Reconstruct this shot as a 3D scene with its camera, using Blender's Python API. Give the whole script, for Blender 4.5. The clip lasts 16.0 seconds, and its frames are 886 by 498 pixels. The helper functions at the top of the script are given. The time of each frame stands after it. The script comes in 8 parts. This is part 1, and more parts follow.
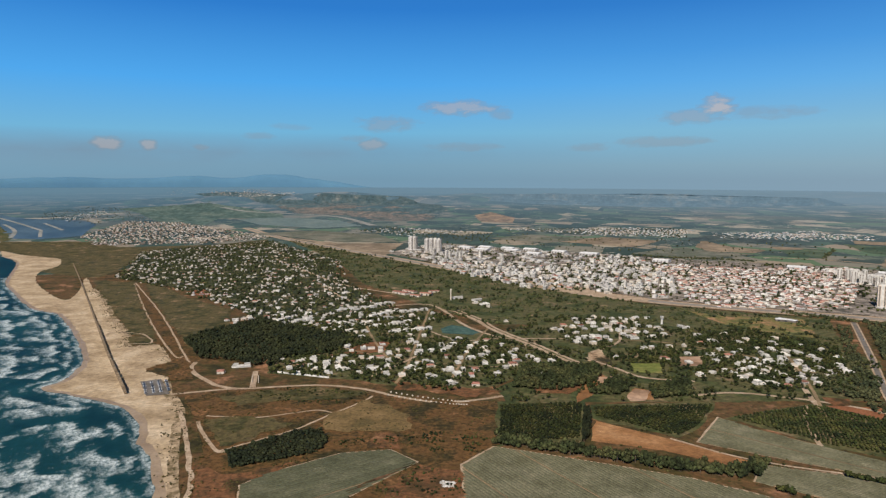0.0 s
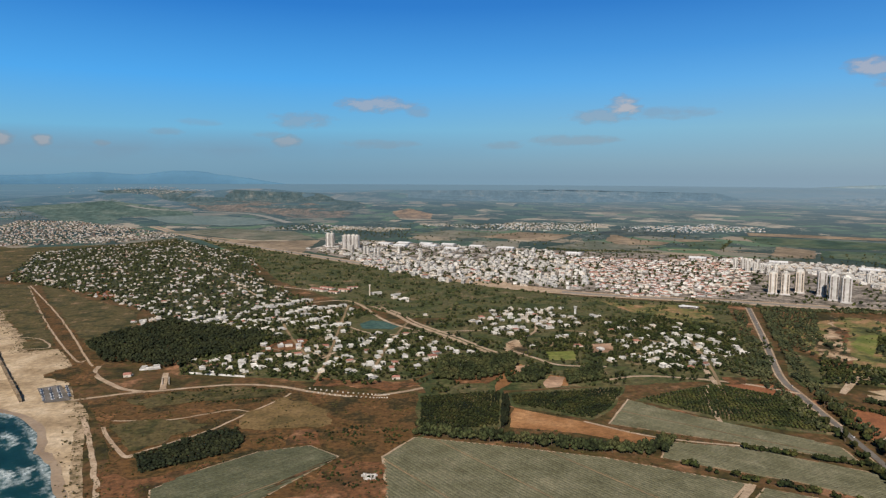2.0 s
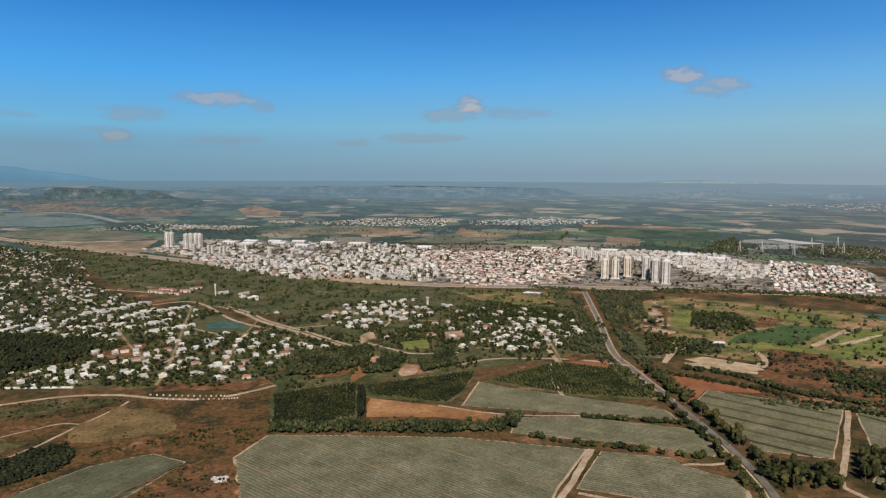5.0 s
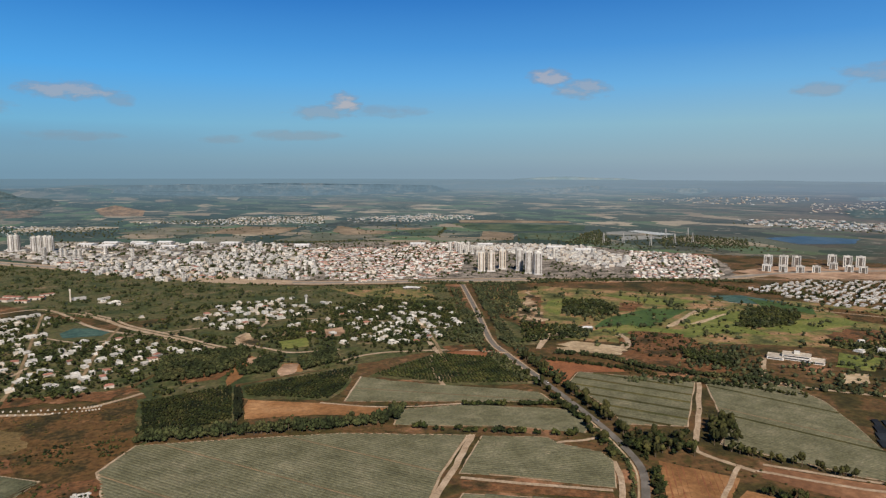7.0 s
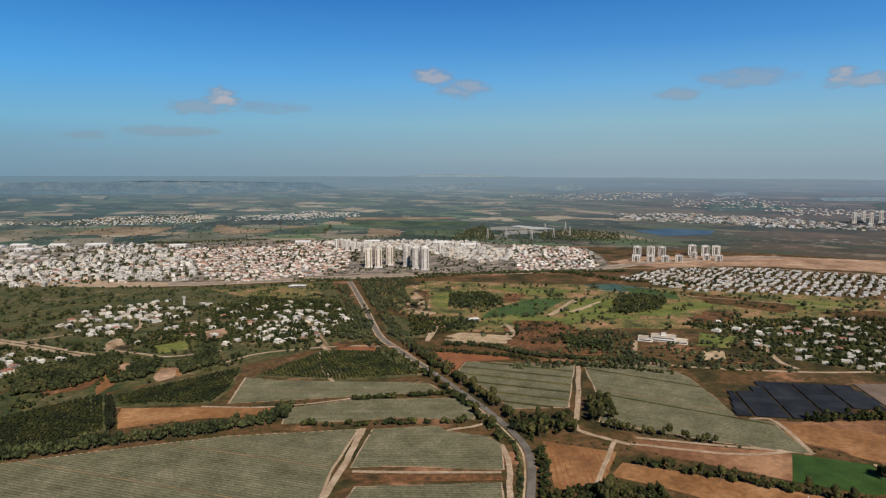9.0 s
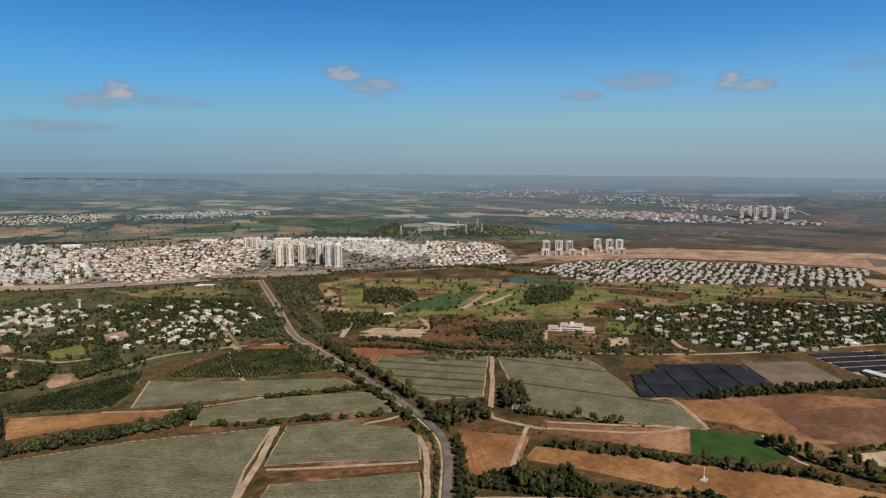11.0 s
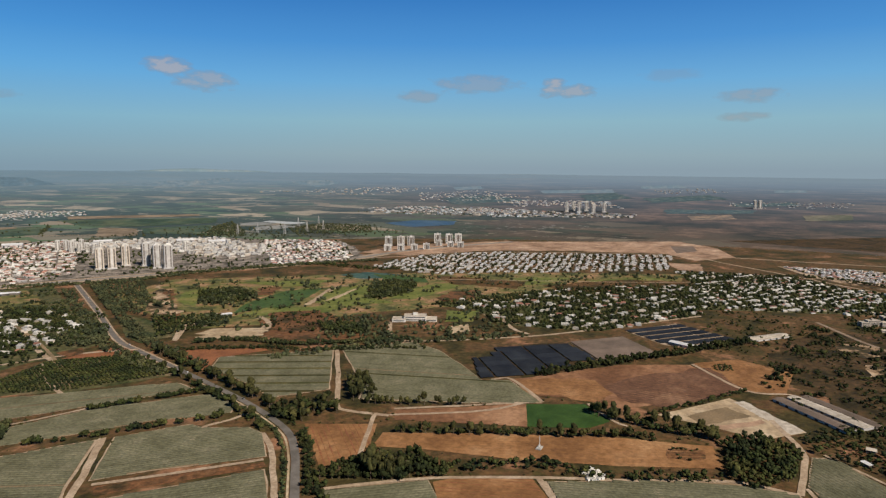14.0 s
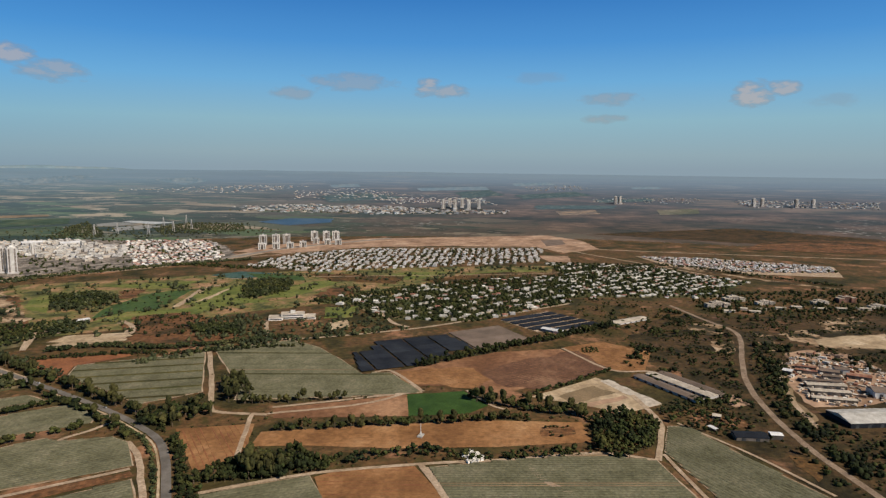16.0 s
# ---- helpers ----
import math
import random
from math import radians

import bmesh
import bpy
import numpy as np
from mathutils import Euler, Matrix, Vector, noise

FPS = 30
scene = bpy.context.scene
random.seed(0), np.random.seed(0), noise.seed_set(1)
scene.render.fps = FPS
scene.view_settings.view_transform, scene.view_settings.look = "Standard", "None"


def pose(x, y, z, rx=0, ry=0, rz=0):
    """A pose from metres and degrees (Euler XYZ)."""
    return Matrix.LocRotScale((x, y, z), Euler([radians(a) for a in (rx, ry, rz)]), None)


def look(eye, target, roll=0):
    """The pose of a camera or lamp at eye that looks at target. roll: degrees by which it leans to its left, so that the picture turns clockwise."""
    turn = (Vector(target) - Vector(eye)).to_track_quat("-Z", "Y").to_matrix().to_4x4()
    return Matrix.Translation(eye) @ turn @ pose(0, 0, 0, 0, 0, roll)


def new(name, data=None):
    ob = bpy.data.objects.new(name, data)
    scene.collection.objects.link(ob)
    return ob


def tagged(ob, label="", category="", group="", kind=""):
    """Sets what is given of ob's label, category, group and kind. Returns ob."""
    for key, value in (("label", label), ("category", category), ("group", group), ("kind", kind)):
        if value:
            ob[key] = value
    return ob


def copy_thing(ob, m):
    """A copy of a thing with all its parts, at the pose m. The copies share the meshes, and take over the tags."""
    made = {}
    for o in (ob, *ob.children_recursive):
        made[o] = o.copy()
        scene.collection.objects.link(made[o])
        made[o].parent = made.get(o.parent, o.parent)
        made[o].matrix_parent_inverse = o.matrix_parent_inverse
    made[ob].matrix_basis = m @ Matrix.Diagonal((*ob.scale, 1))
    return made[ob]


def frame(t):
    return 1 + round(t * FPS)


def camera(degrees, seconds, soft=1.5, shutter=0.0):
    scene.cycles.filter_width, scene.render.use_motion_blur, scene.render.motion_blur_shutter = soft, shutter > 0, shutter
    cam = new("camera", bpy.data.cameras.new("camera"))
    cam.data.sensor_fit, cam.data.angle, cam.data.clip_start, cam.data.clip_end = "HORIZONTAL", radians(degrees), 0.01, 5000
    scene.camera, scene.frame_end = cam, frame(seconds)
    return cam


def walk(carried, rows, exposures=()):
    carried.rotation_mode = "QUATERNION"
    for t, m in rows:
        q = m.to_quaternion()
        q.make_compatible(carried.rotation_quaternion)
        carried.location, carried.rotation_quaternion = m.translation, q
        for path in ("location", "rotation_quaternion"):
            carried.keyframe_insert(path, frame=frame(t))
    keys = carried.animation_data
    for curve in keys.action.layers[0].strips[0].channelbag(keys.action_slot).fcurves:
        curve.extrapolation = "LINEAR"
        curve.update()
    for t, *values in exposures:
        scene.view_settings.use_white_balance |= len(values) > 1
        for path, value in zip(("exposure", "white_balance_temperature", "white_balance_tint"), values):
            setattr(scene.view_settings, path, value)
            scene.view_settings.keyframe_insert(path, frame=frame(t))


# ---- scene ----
cam = camera(68.37, 16.0, 1.3)
# seconds, x, y, z, yaw, pitch, roll
ROWS = [
    (0.0, 0.0, 0.0, 320.0, 0.0, -6.1, -0.05),
    (0.5, 0.0, -0.44, 318.38, -2.39, -6.17, -0.05),
    (1.0, 0.01, -0.87, 316.76, -4.75, -6.25, -0.03),
    (1.5, 0.02, -1.3, 315.14, -6.43, -6.29, -0.03),
    (2.0, 0.04, -1.72, 313.52, -7.19, -6.32, -0.05),
    (2.5, 0.06, -2.14, 311.91, -7.64, -6.32, -0.07),
    (3.0, 0.1, -2.55, 310.31, -8.71, -6.34, -0.1),
    (3.5, 0.13, -2.97, 308.71, -11.44, -6.39, -0.1),
    (4.0, 0.17, -3.39, 307.13, -14.57, -6.44, -0.06),
    (6.5, -0.11, -5.24, 299.55, -28.07, -6.67, 0.04),
    (7.0, -0.39, -5.58, 298.05, -30.86, -6.72, 0.07),
    (7.5, -0.7, -5.92, 296.54, -33.43, -6.78, 0.01),
    (8.0, -1.03, -6.26, 295.03, -35.79, -6.83, -0.04),
    (8.5, -1.39, -6.6, 293.52, -38.32, -6.86, -0.04),
    (9.0, -1.77, -6.94, 292.0, -40.83, -6.89, 0.0),
    (11.5, -4.55, -8.74, 284.03, -50.71, -7.03, -0.15),
    (12.0, -5.27, -9.19, 282.33, -53.29, -7.02, -0.15),
    (12.5, -6.0, -9.64, 280.62, -55.57, -7.05, -0.19),
    (13.0, -6.75, -10.11, 278.91, -57.91, -7.05, -0.25),
    (13.5, -7.5, -10.57, 277.19, -60.24, -7.06, -0.27),
    (14.0, -8.27, -11.04, 275.48, -62.31, -7.04, -0.33),
    (14.5, -9.05, -11.51, 273.77, -64.7, -7.05, -0.39),
    (15.0, -9.85, -11.97, 272.07, -67.51, -7.07, -0.39),
    (15.5, -10.65, -12.43, 270.37, -70.18, -7.08, -0.45),
    (16.0, -11.46, -12.88, 268.68, -73.02, -7.09, -0.49),
]
walk(cam, [(t, pose(x, y, z, 90 + pitch, roll, yaw)) for t, x, y, z, yaw, pitch, roll in ROWS],
     ((0.0, 0.05, 6500, 10), (4.0, 0.05, 6560, 10), (8.5, -0.03, 6650, 10), (16.0, -0.06, 6780, 10)))

# ---- light ----
from mathutils import geometry

SUN_AZ, SUN_EL = 200.0, 40.0   # degrees clockwise from +y, and above the horizon

world = bpy.data.worlds.new("sky")
scene.world = world
world.use_nodes = True
wt = world.node_tree
wt.nodes.clear()


def wmath(op, a, b=None, c=None, clamp=False):
    n = wt.nodes.new("ShaderNodeMath")
    n.operation, n.use_clamp = op, clamp
    for i, v in enumerate((a, b, c)):
        if v is None:
            continue
        if isinstance(v, (int, float)):
            n.inputs[i].default_value = v
        else:
            wt.links.new(v, n.inputs[i])
    return n.outputs[0]


def wmix(fac, a, b):
    n = wt.nodes.new("ShaderNodeMix")
    n.data_type = "RGBA"
    for sock, v in ((n.inputs["Factor"], fac), (n.inputs[6], a), (n.inputs[7], b)):
        if isinstance(v, (int, float, tuple)):
            sock.default_value = v
        else:
            wt.links.new(v, sock)
    return n.outputs[2]


sky = wt.nodes.new("ShaderNodeTexSky")
sky.sky_type, sky.sun_disc = "NISHITA", False
sky.sun_elevation, sky.sun_rotation = radians(SUN_EL), radians(SUN_AZ)
sky.air_density, sky.dust_density, sky.ozone_density, sky.altitude = 1.0, 0.6, 3.0, 300
way = wt.nodes.new("ShaderNodeTexCoord").outputs["Generated"]
sep = wt.nodes.new("ShaderNodeSeparateXYZ")
wt.links.new(way, sep.inputs[0])
az = wmath("MULTIPLY", wmath("ARCTAN2", sep.outputs[0], sep.outputs[1]), 57.2958)
el = wmath("MULTIPLY", wmath("ARCSINE", sep.outputs[2]), 57.2958)
flat = wt.nodes.new("ShaderNodeMapping")
flat.inputs["Scale"].default_value = (1, 1, 2.6)
wt.links.new(way, flat.inputs[0])
puff = wt.nodes.new("ShaderNodeTexNoise")
puff.inputs["Scale"].default_value, puff.inputs["Detail"].default_value, puff.inputs["Roughness"].default_value = 34, 5, 0.6
wt.links.new(flat.outputs[0], puff.inputs[0])
soft = wt.nodes.new("ShaderNodeTexNoise")
soft.inputs["Scale"].default_value, soft.inputs["Detail"].default_value = 9, 4
wt.links.new(flat.outputs[0], soft.inputs[0])
# the small clouds: azimuth, elevation, half width, half height, density, brightness
CLOUDS = [
    (1.5, 6.1, 3.2, 0.55, 0.8), (4.9, 5.6, 1.0, 0.4, 0.5), (-4.8, 4.7, 2.5, 0.55, 0.55), (22.5, 5.8, 1.3, 0.7, 1.0),
    (20.4, 5.0, 2.7, 0.45, 0.6), (26.1, 5.2, 3.0, 0.4, 0.45), (-26.9, 2.8, 1.2, 0.45, 0.8), (-24.1, 2.7, 0.7, 0.35, 0.8),
    (-20.2, 2.6, 0.6, 0.2, 0.5), (-15.7, 3.6, 1.3, 0.25, 0.4), (-13.0, 4.4, 1.5, 0.25, 0.3), (-6.1, 3.0, 1.1, 0.4, 0.7),
    (18.5, 3.1, 3.7, 0.35, 0.5), (12.4, 2.7, 1.7, 0.3, 0.4), (-7.5, 3.5, 1.2, 0.25, 0.4), (1.8, 2.8, 3.0, 0.3, 0.4),
]
CLOUDS += [
    (39.9, 7.9, 1.7, 0.6, 0.9), (42.6, 6.9, 2.2, 0.6, 0.75), (60.2, 6.1, 1.6, 0.4, 0.6), (65.5, 7.1, 3.7, 0.6, 0.6),
    (71.8, 6.7, 1.1, 0.65, 0.9), (73.0, 6.5, 2.1, 0.45, 0.8), (80.9, 7.6, 2.0, 0.4, 0.3), (87.1, 5.8, 2.1, 0.45, 0.6),
    (86.5, 4.2, 1.8, 0.3, 0.6), (98.0, 5.9, 1.4, 0.75, 0.95), (99.9, 6.3, 1.1, 0.5, 0.9), (103.5, 5.2, 1.5, 0.4, 0.3),
]
ragged = wmath("MULTIPLY", wmath("SUBTRACT", puff.outputs[0], 0.5), 3.2)
cover = 0.0
for c_az, c_el, c_w, c_h, c_d in CLOUDS:
    c_w, c_h = c_w * 1.15, c_h * 1.35
    dx = wmath("DIVIDE", wmath("SUBTRACT", az, c_az), c_w)
    dy = wmath("DIVIDE", wmath("SUBTRACT", el, c_el), c_h)
    d2 = wmath("ADD", wmath("MULTIPLY", dx, dx), wmath("MULTIPLY", dy, dy))
    m = wmath("MULTIPLY", wmath("SUBTRACT", wmath("ADD", 1.15, ragged), d2, clamp=True), c_d)
    cover = m if cover == 0.0 else wmath("MAXIMUM", cover, m)
# haze that thickens to the horizon, and a low bank of grey cloud in the north
bank = wmath("MULTIPLY", wmath("SUBTRACT", 1.0, wmath("ABSOLUTE", wmath("DIVIDE", wmath("SUBTRACT", el, 2.2), 1.7)), clamp=True),
             wmath("MULTIPLY", wmath("DIVIDE", wmath("SUBTRACT", 14.0, az), 34.0, clamp=True), wmath("MULTIPLY", soft.outputs[0], 1.1)), clamp=True)
height = wmath("DIVIDE", wmath("MAXIMUM", el, 0.0), 20.0, clamp=True)


def sky_ramp(stops):
    r = wt.nodes.new("ShaderNodeValToRGB")
    while len(r.color_ramp.elements) < len(stops):
        r.color_ramp.elements.new(0.5)
    for e, (p, col) in zip(r.color_ramp.elements, stops):
        e.position, e.color = p, (*col, 1)
    wt.links.new(height, r.inputs[0])
    return r.outputs[0]


# clear and teal over the sea, dustier over the land
seaward = sky_ramp(((0.0, (0.175, 0.31, 0.42)), (0.06, (0.185, 0.35, 0.475)), (0.2, (0.165, 0.445, 0.68)), (0.4, (0.08, 0.38, 0.82)), (0.7, (0.028, 0.2, 0.6)), (1.0, (0.022, 0.15, 0.48))))
landward = sky_ramp(((0.0, (0.265, 0.36, 0.44)), (0.06, (0.29, 0.415, 0.49)), (0.2, (0.27, 0.485, 0.61)), (0.36, (0.155, 0.43, 0.75)), (0.52, (0.075, 0.305, 0.7)), (0.75, (0.03, 0.185, 0.55)), (1.0, (0.022, 0.13, 0.43))))
around = wmath("DIVIDE", wmath("ADD", az, 5.0), 60.0, clamp=True)
sky_low = wmix(around, seaward, landward)
lift = wt.nodes.new("ShaderNodeMix")
lift.data_type, lift.blend_type = "RGBA", "MULTIPLY"
lift.inputs["Factor"].default_value, lift.inputs[7].default_value = 1.0, (9.0, 9.0, 9.0, 1)
lift.clamp_result = False
wt.links.new(sky_low, lift.inputs[6])
high = wt.nodes.new("ShaderNodeMix")
high.data_type, high.blend_type = "RGBA", "MULTIPLY"
high.inputs["Factor"].default_value, high.inputs[7].default_value = 1.0, (0.12, 0.12, 0.12, 1)
wt.links.new(sky.outputs[0], high.inputs[6])
c = wmix(wmath("DIVIDE", wmath("SUBTRACT", 27.0, el), 9.0, clamp=True), high.outputs[2], lift.outputs[2])
c = wmix(wmath("MULTIPLY", bank, 1.0, clamp=True), c, (1.75, 2.5, 3.3, 1))
c = wmix(wmath("MULTIPLY", cover, 0.72), c, wmix(wmath("MULTIPLY", wmath("SUBTRACT", cover, 0.45, clamp=True), 1.8), (2.35, 2.4, 2.6, 1), (4.6, 4.05, 3.9, 1)))
bg = wt.nodes.new("ShaderNodeBackground")
bg.inputs[1].default_value = 0.11
wt.links.new(c, bg.inputs[0])
wt.links.new(bg.outputs[0], wt.nodes.new("ShaderNodeOutputWorld").inputs[0])

sun = new("sun", bpy.data.lights.new("sun", "SUN"))
sun.data.energy, sun.data.angle, sun.data.color = 5.0, radians(0.6), (1.0, 0.915, 0.82)
toward = Vector((math.sin(radians(SUN_AZ)) * math.cos(radians(SUN_EL)), math.cos(radians(SUN_AZ)) * math.cos(radians(SUN_EL)), math.sin(radians(SUN_EL))))
sun.matrix_world = look(toward * 900, (0, 0, 0))


# ---- materials ----
def mat(name, stops, scale=0.05, detail=6.0, rough=0.9, bump=0.0, bump_scale=None, fine=0.35, fine_scale=None, island=0.0, own=0.0, spec=0.2, uv=False):
    """A surface with patches of the colours in stops (position, colour), a finer grain on top, and relief."""
    m = bpy.data.materials.new(name)
    m.use_nodes = True
    t = m.node_tree
    b = t.nodes["Principled BSDF"]
    b.inputs["Roughness"].default_value = rough
    b.inputs["Specular IOR Level"].default_value = spec
    if uv:
        u = t.nodes.new("ShaderNodeUVMap")
        place = u.outputs[0]
    else:
        place = t.nodes.new("ShaderNodeNewGeometry").outputs["Position"]
    n = t.nodes.new("ShaderNodeTexNoise")
    n.inputs["Scale"].default_value, n.inputs["Detail"].default_value, n.inputs["Roughness"].default_value = scale, detail, 0.62
    t.links.new(place, n.inputs[0])
    r = t.nodes.new("ShaderNodeValToRGB")
    while len(r.color_ramp.elements) < len(stops):
        r.color_ramp.elements.new(0.5)
    for e, (p, col) in zip(r.color_ramp.elements, stops):
        e.position, e.color = 0.5 + (p - 0.5) * 0.6, (*col, 1)
    t.links.new(n.outputs[0], r.inputs[0])
    out = r.outputs[0]

    def times(colour, value):
        k = t.nodes.new("ShaderNodeMix")
        k.data_type, k.blend_type = "RGBA", "MULTIPLY"
        k.inputs["Factor"].default_value = 1
        t.links.new(colour, k.inputs[6])
        t.links.new(value, k.inputs[7])
        return k.outputs[2]

    def spread(value, amount, low=0.0, high=1.0):
        k = t.nodes.new("ShaderNodeMapRange")
        k.inputs["From Min"].default_value, k.inputs["From Max"].default_value = low, high
        k.inputs["To Min"].default_value, k.inputs["To Max"].default_value = 1 - amount, 1 + amount
        t.links.new(value, k.inputs[0])
        return k.outputs[0]

    n2 = t.nodes.new("ShaderNodeTexNoise")
    n2.inputs["Scale"].default_value, n2.inputs["Detail"].default_value, n2.inputs["Roughness"].default_value = fine_scale or scale * 12, 4, 0.7
    t.links.new(place, n2.inputs[0])
    out = times(out, spread(n2.outputs[0], fine, 0.33, 0.67))
    if island:
        g = t.nodes.new("ShaderNodeNewGeometry")
        out = times(out, spread(g.outputs["Random Per Island"], island))
    if own:
        o = t.nodes.new("ShaderNodeObjectInfo")
        out = times(out, spread(o.outputs["Random"], own))
    t.links.new(out, b.inputs["Base Color"])
    if bump:
        h = t.nodes.new("ShaderNodeBump")
        h.inputs["Strength"].default_value, h.inputs["Distance"].default_value = 1.0, bump
        n3 = n2
        if bump_scale:
            n3 = t.nodes.new("ShaderNodeTexNoise")
            n3.inputs["Scale"].default_value, n3.inputs["Detail"].default_value = bump_scale, 4
            t.links.new(place, n3.inputs[0])
        t.links.new(n3.outputs[0], h.inputs["Height"])
        t.links.new(h.outputs[0], b.inputs["Normal"])
    return m


SCRUB = mat("coastal_scrub", [(0.3, (0.036, 0.032, 0.011)), (0.44, (0.07, 0.053, 0.018)), (0.53, (0.13, 0.07, 0.031)), (0.6, (0.078, 0.055, 0.021)), (0.74, (0.29, 0.147, 0.08))], 0.012, 11, bump=0.6, bump_scale=0.25, fine=0.45, fine_scale=0.1)
HEATH = mat("dry_heath", [(0.28, (0.035, 0.03, 0.011)), (0.42, (0.078, 0.05, 0.018)), (0.53, (0.13, 0.068, 0.025)), (0.63, (0.093, 0.055, 0.02)), (0.8, (0.2, 0.1, 0.043))], 0.02, 12, bump=0.4, bump_scale=0.4, fine=0.5, fine_scale=0.16)
MAQUIS = mat("green_maquis", [(0.3, (0.04, 0.053, 0.019)), (0.44, (0.068, 0.077, 0.029)), (0.54, (0.11, 0.098, 0.043)), (0.62, (0.07, 0.074, 0.03)), (0.78, (0.23, 0.165, 0.095))], 0.016, 12, bump=0.8, bump_scale=0.22, fine=0.45, fine_scale=0.1)
SAND = mat("beach_sand", [(0.3, (0.31, 0.228, 0.14)), (0.44, (0.4, 0.3, 0.19)), (0.56, (0.46, 0.352, 0.23)), (0.72, (0.54, 0.43, 0.3))], 0.018, 12, bump=0.2, fine=0.28, fine_scale=0.12)
WETSAND = mat("wet_sand", [(0.3, (0.27, 0.195, 0.125)), (0.7, (0.36, 0.27, 0.18))], 0.02, 8, rough=0.45, fine=0.15, fine_scale=0.2)
TRACK = mat("dirt_track", [(0.3, (0.33, 0.24, 0.16)), (0.5, (0.4, 0.3, 0.208)), (0.7, (0.48, 0.37, 0.268))], 0.05, 8, bump=0.1, fine=0.25, fine_scale=0.4)
DUSTROAD = mat("trodden_road_dust", [(0.3, (0.2, 0.145, 0.1)), (0.5, (0.26, 0.19, 0.135)), (0.7, (0.33, 0.25, 0.18))], 0.05, 8, bump=0.1, fine=0.25, fine_scale=0.4)
ASPHALT = mat("asphalt", [(0.3, (0.125, 0.113, 0.1)), (0.7, (0.195, 0.177, 0.158))], 0.06, 6, rough=0.85, fine=0.15, fine_scale=1.2)
SOIL_O = mat("orange_soil", [(0.3, (0.2, 0.096, 0.039)), (0.48, (0.275, 0.137, 0.057)), (0.6, (0.32, 0.165, 0.073)), (0.75, (0.4, 0.225, 0.108))], 0.016, 11, bump=0.2, bump_scale=0.6, fine=0.28, fine_scale=0.14)
SOIL_B = mat("brown_soil", [(0.3, (0.15, 0.072, 0.037)), (0.48, (0.205, 0.101, 0.053)), (0.6, (0.265, 0.137, 0.073)), (0.75, (0.37, 0.21, 0.118))], 0.013, 12, bump=0.2, bump_scale=0.6, fine=0.28, fine_scale=0.12)
PALESOIL = mat("pale_building_ground", [(0.3, (0.24, 0.15, 0.095)), (0.45, (0.34, 0.22, 0.145)), (0.58, (0.42, 0.275, 0.185)), (0.75, (0.5, 0.36, 0.255))], 0.012, 11, fine=0.3, fine_scale=0.06)
SOIL_R = mat("red_soil", [(0.3, (0.187, 0.077, 0.037)), (0.6, (0.275, 0.113, 0.053))], 0.02, 9, bump=0.2, fine=0.25, fine_scale=0.3)
BED = mat("field_soil", [(0.3, (0.180, 0.133, 0.078)), (0.7, (0.300, 0.214, 0.125))], 0.02, 7, bump=0.1, fine=0.2, fine_scale=0.4)
CROP = mat("grey_green_crop", [(0.2, (0.1, 0.097, 0.056)), (0.42, (0.128, 0.124, 0.074)), (0.58, (0.148, 0.142, 0.088)), (0.82, (0.195, 0.178, 0.115))], 0.03, 12, bump=0.2, bump_scale=1.2, fine=0.34, fine_scale=0.35, island=0.09)
DEEPCROP = mat("dark_green_crop", [(0.2, (0.07, 0.074, 0.042)), (0.42, (0.09, 0.094, 0.055)), (0.58, (0.105, 0.107, 0.064)), (0.82, (0.14, 0.135, 0.085))], 0.03, 12, bump=0.2, bump_scale=1.2, fine=0.34, fine_scale=0.35, island=0.09)
LUSH = mat("lush_green_crop", [(0.3, (0.025, 0.06, 0.012)), (0.7, (0.045, 0.095, 0.02))], 0.04, 7, bump=0.3, bump_scale=0.9, fine=0.25, fine_scale=0.5)
TURF = mat("golf_turf", [(0.3, (0.1, 0.125, 0.031)), (0.55, (0.155, 0.175, 0.045)), (0.78, (0.23, 0.2, 0.07))], 0.02, 10, fine=0.3, fine_scale=0.12)
FAIRGREEN = mat("irrigated_turf", [(0.3, (0.045, 0.082, 0.026)), (0.55, (0.06, 0.105, 0.032)), (0.78, (0.095, 0.125, 0.04))], 0.02, 10, fine=0.25, fine_scale=0.12)
ROUGH = mat("golf_rough", [(0.3, (0.058, 0.066, 0.024)), (0.42, (0.12, 0.12, 0.041)), (0.5, (0.18, 0.16, 0.057)), (0.57, (0.215, 0.148, 0.064)), (0.72, (0.36, 0.215, 0.118))], 0.02, 12, bump=0.5, bump_scale=0.25, fine=0.4, fine_scale=0.12)
PANEL = mat("dark_net_panel", [(0.3, (0.016, 0.019, 0.026)), (0.7, (0.031, 0.036, 0.044))], 0.03, 6, rough=0.8, spec=0.1, fine=0.25, fine_scale=0.6, own=0.2)
NET = mat("grey_shade_net", [(0.3, (0.143, 0.110, 0.086)), (0.7, (0.209, 0.158, 0.125))], 0.03, 6, fine=0.2, fine_scale=0.6, own=0.15)
WHITE = mat("white_plaster", [(0.3, (0.4, 0.38, 0.345)), (0.7, (0.56, 0.545, 0.515))], 0.08, 6, fine=0.1, fine_scale=1.0, own=0.3, island=0.35)
CREAM = mat("cream_plaster", [(0.3, (0.444, 0.382, 0.310)), (0.7, (0.586, 0.514, 0.435))], 0.08, 6, fine=0.1, fine_scale=1.0, own=0.15, island=0.2)
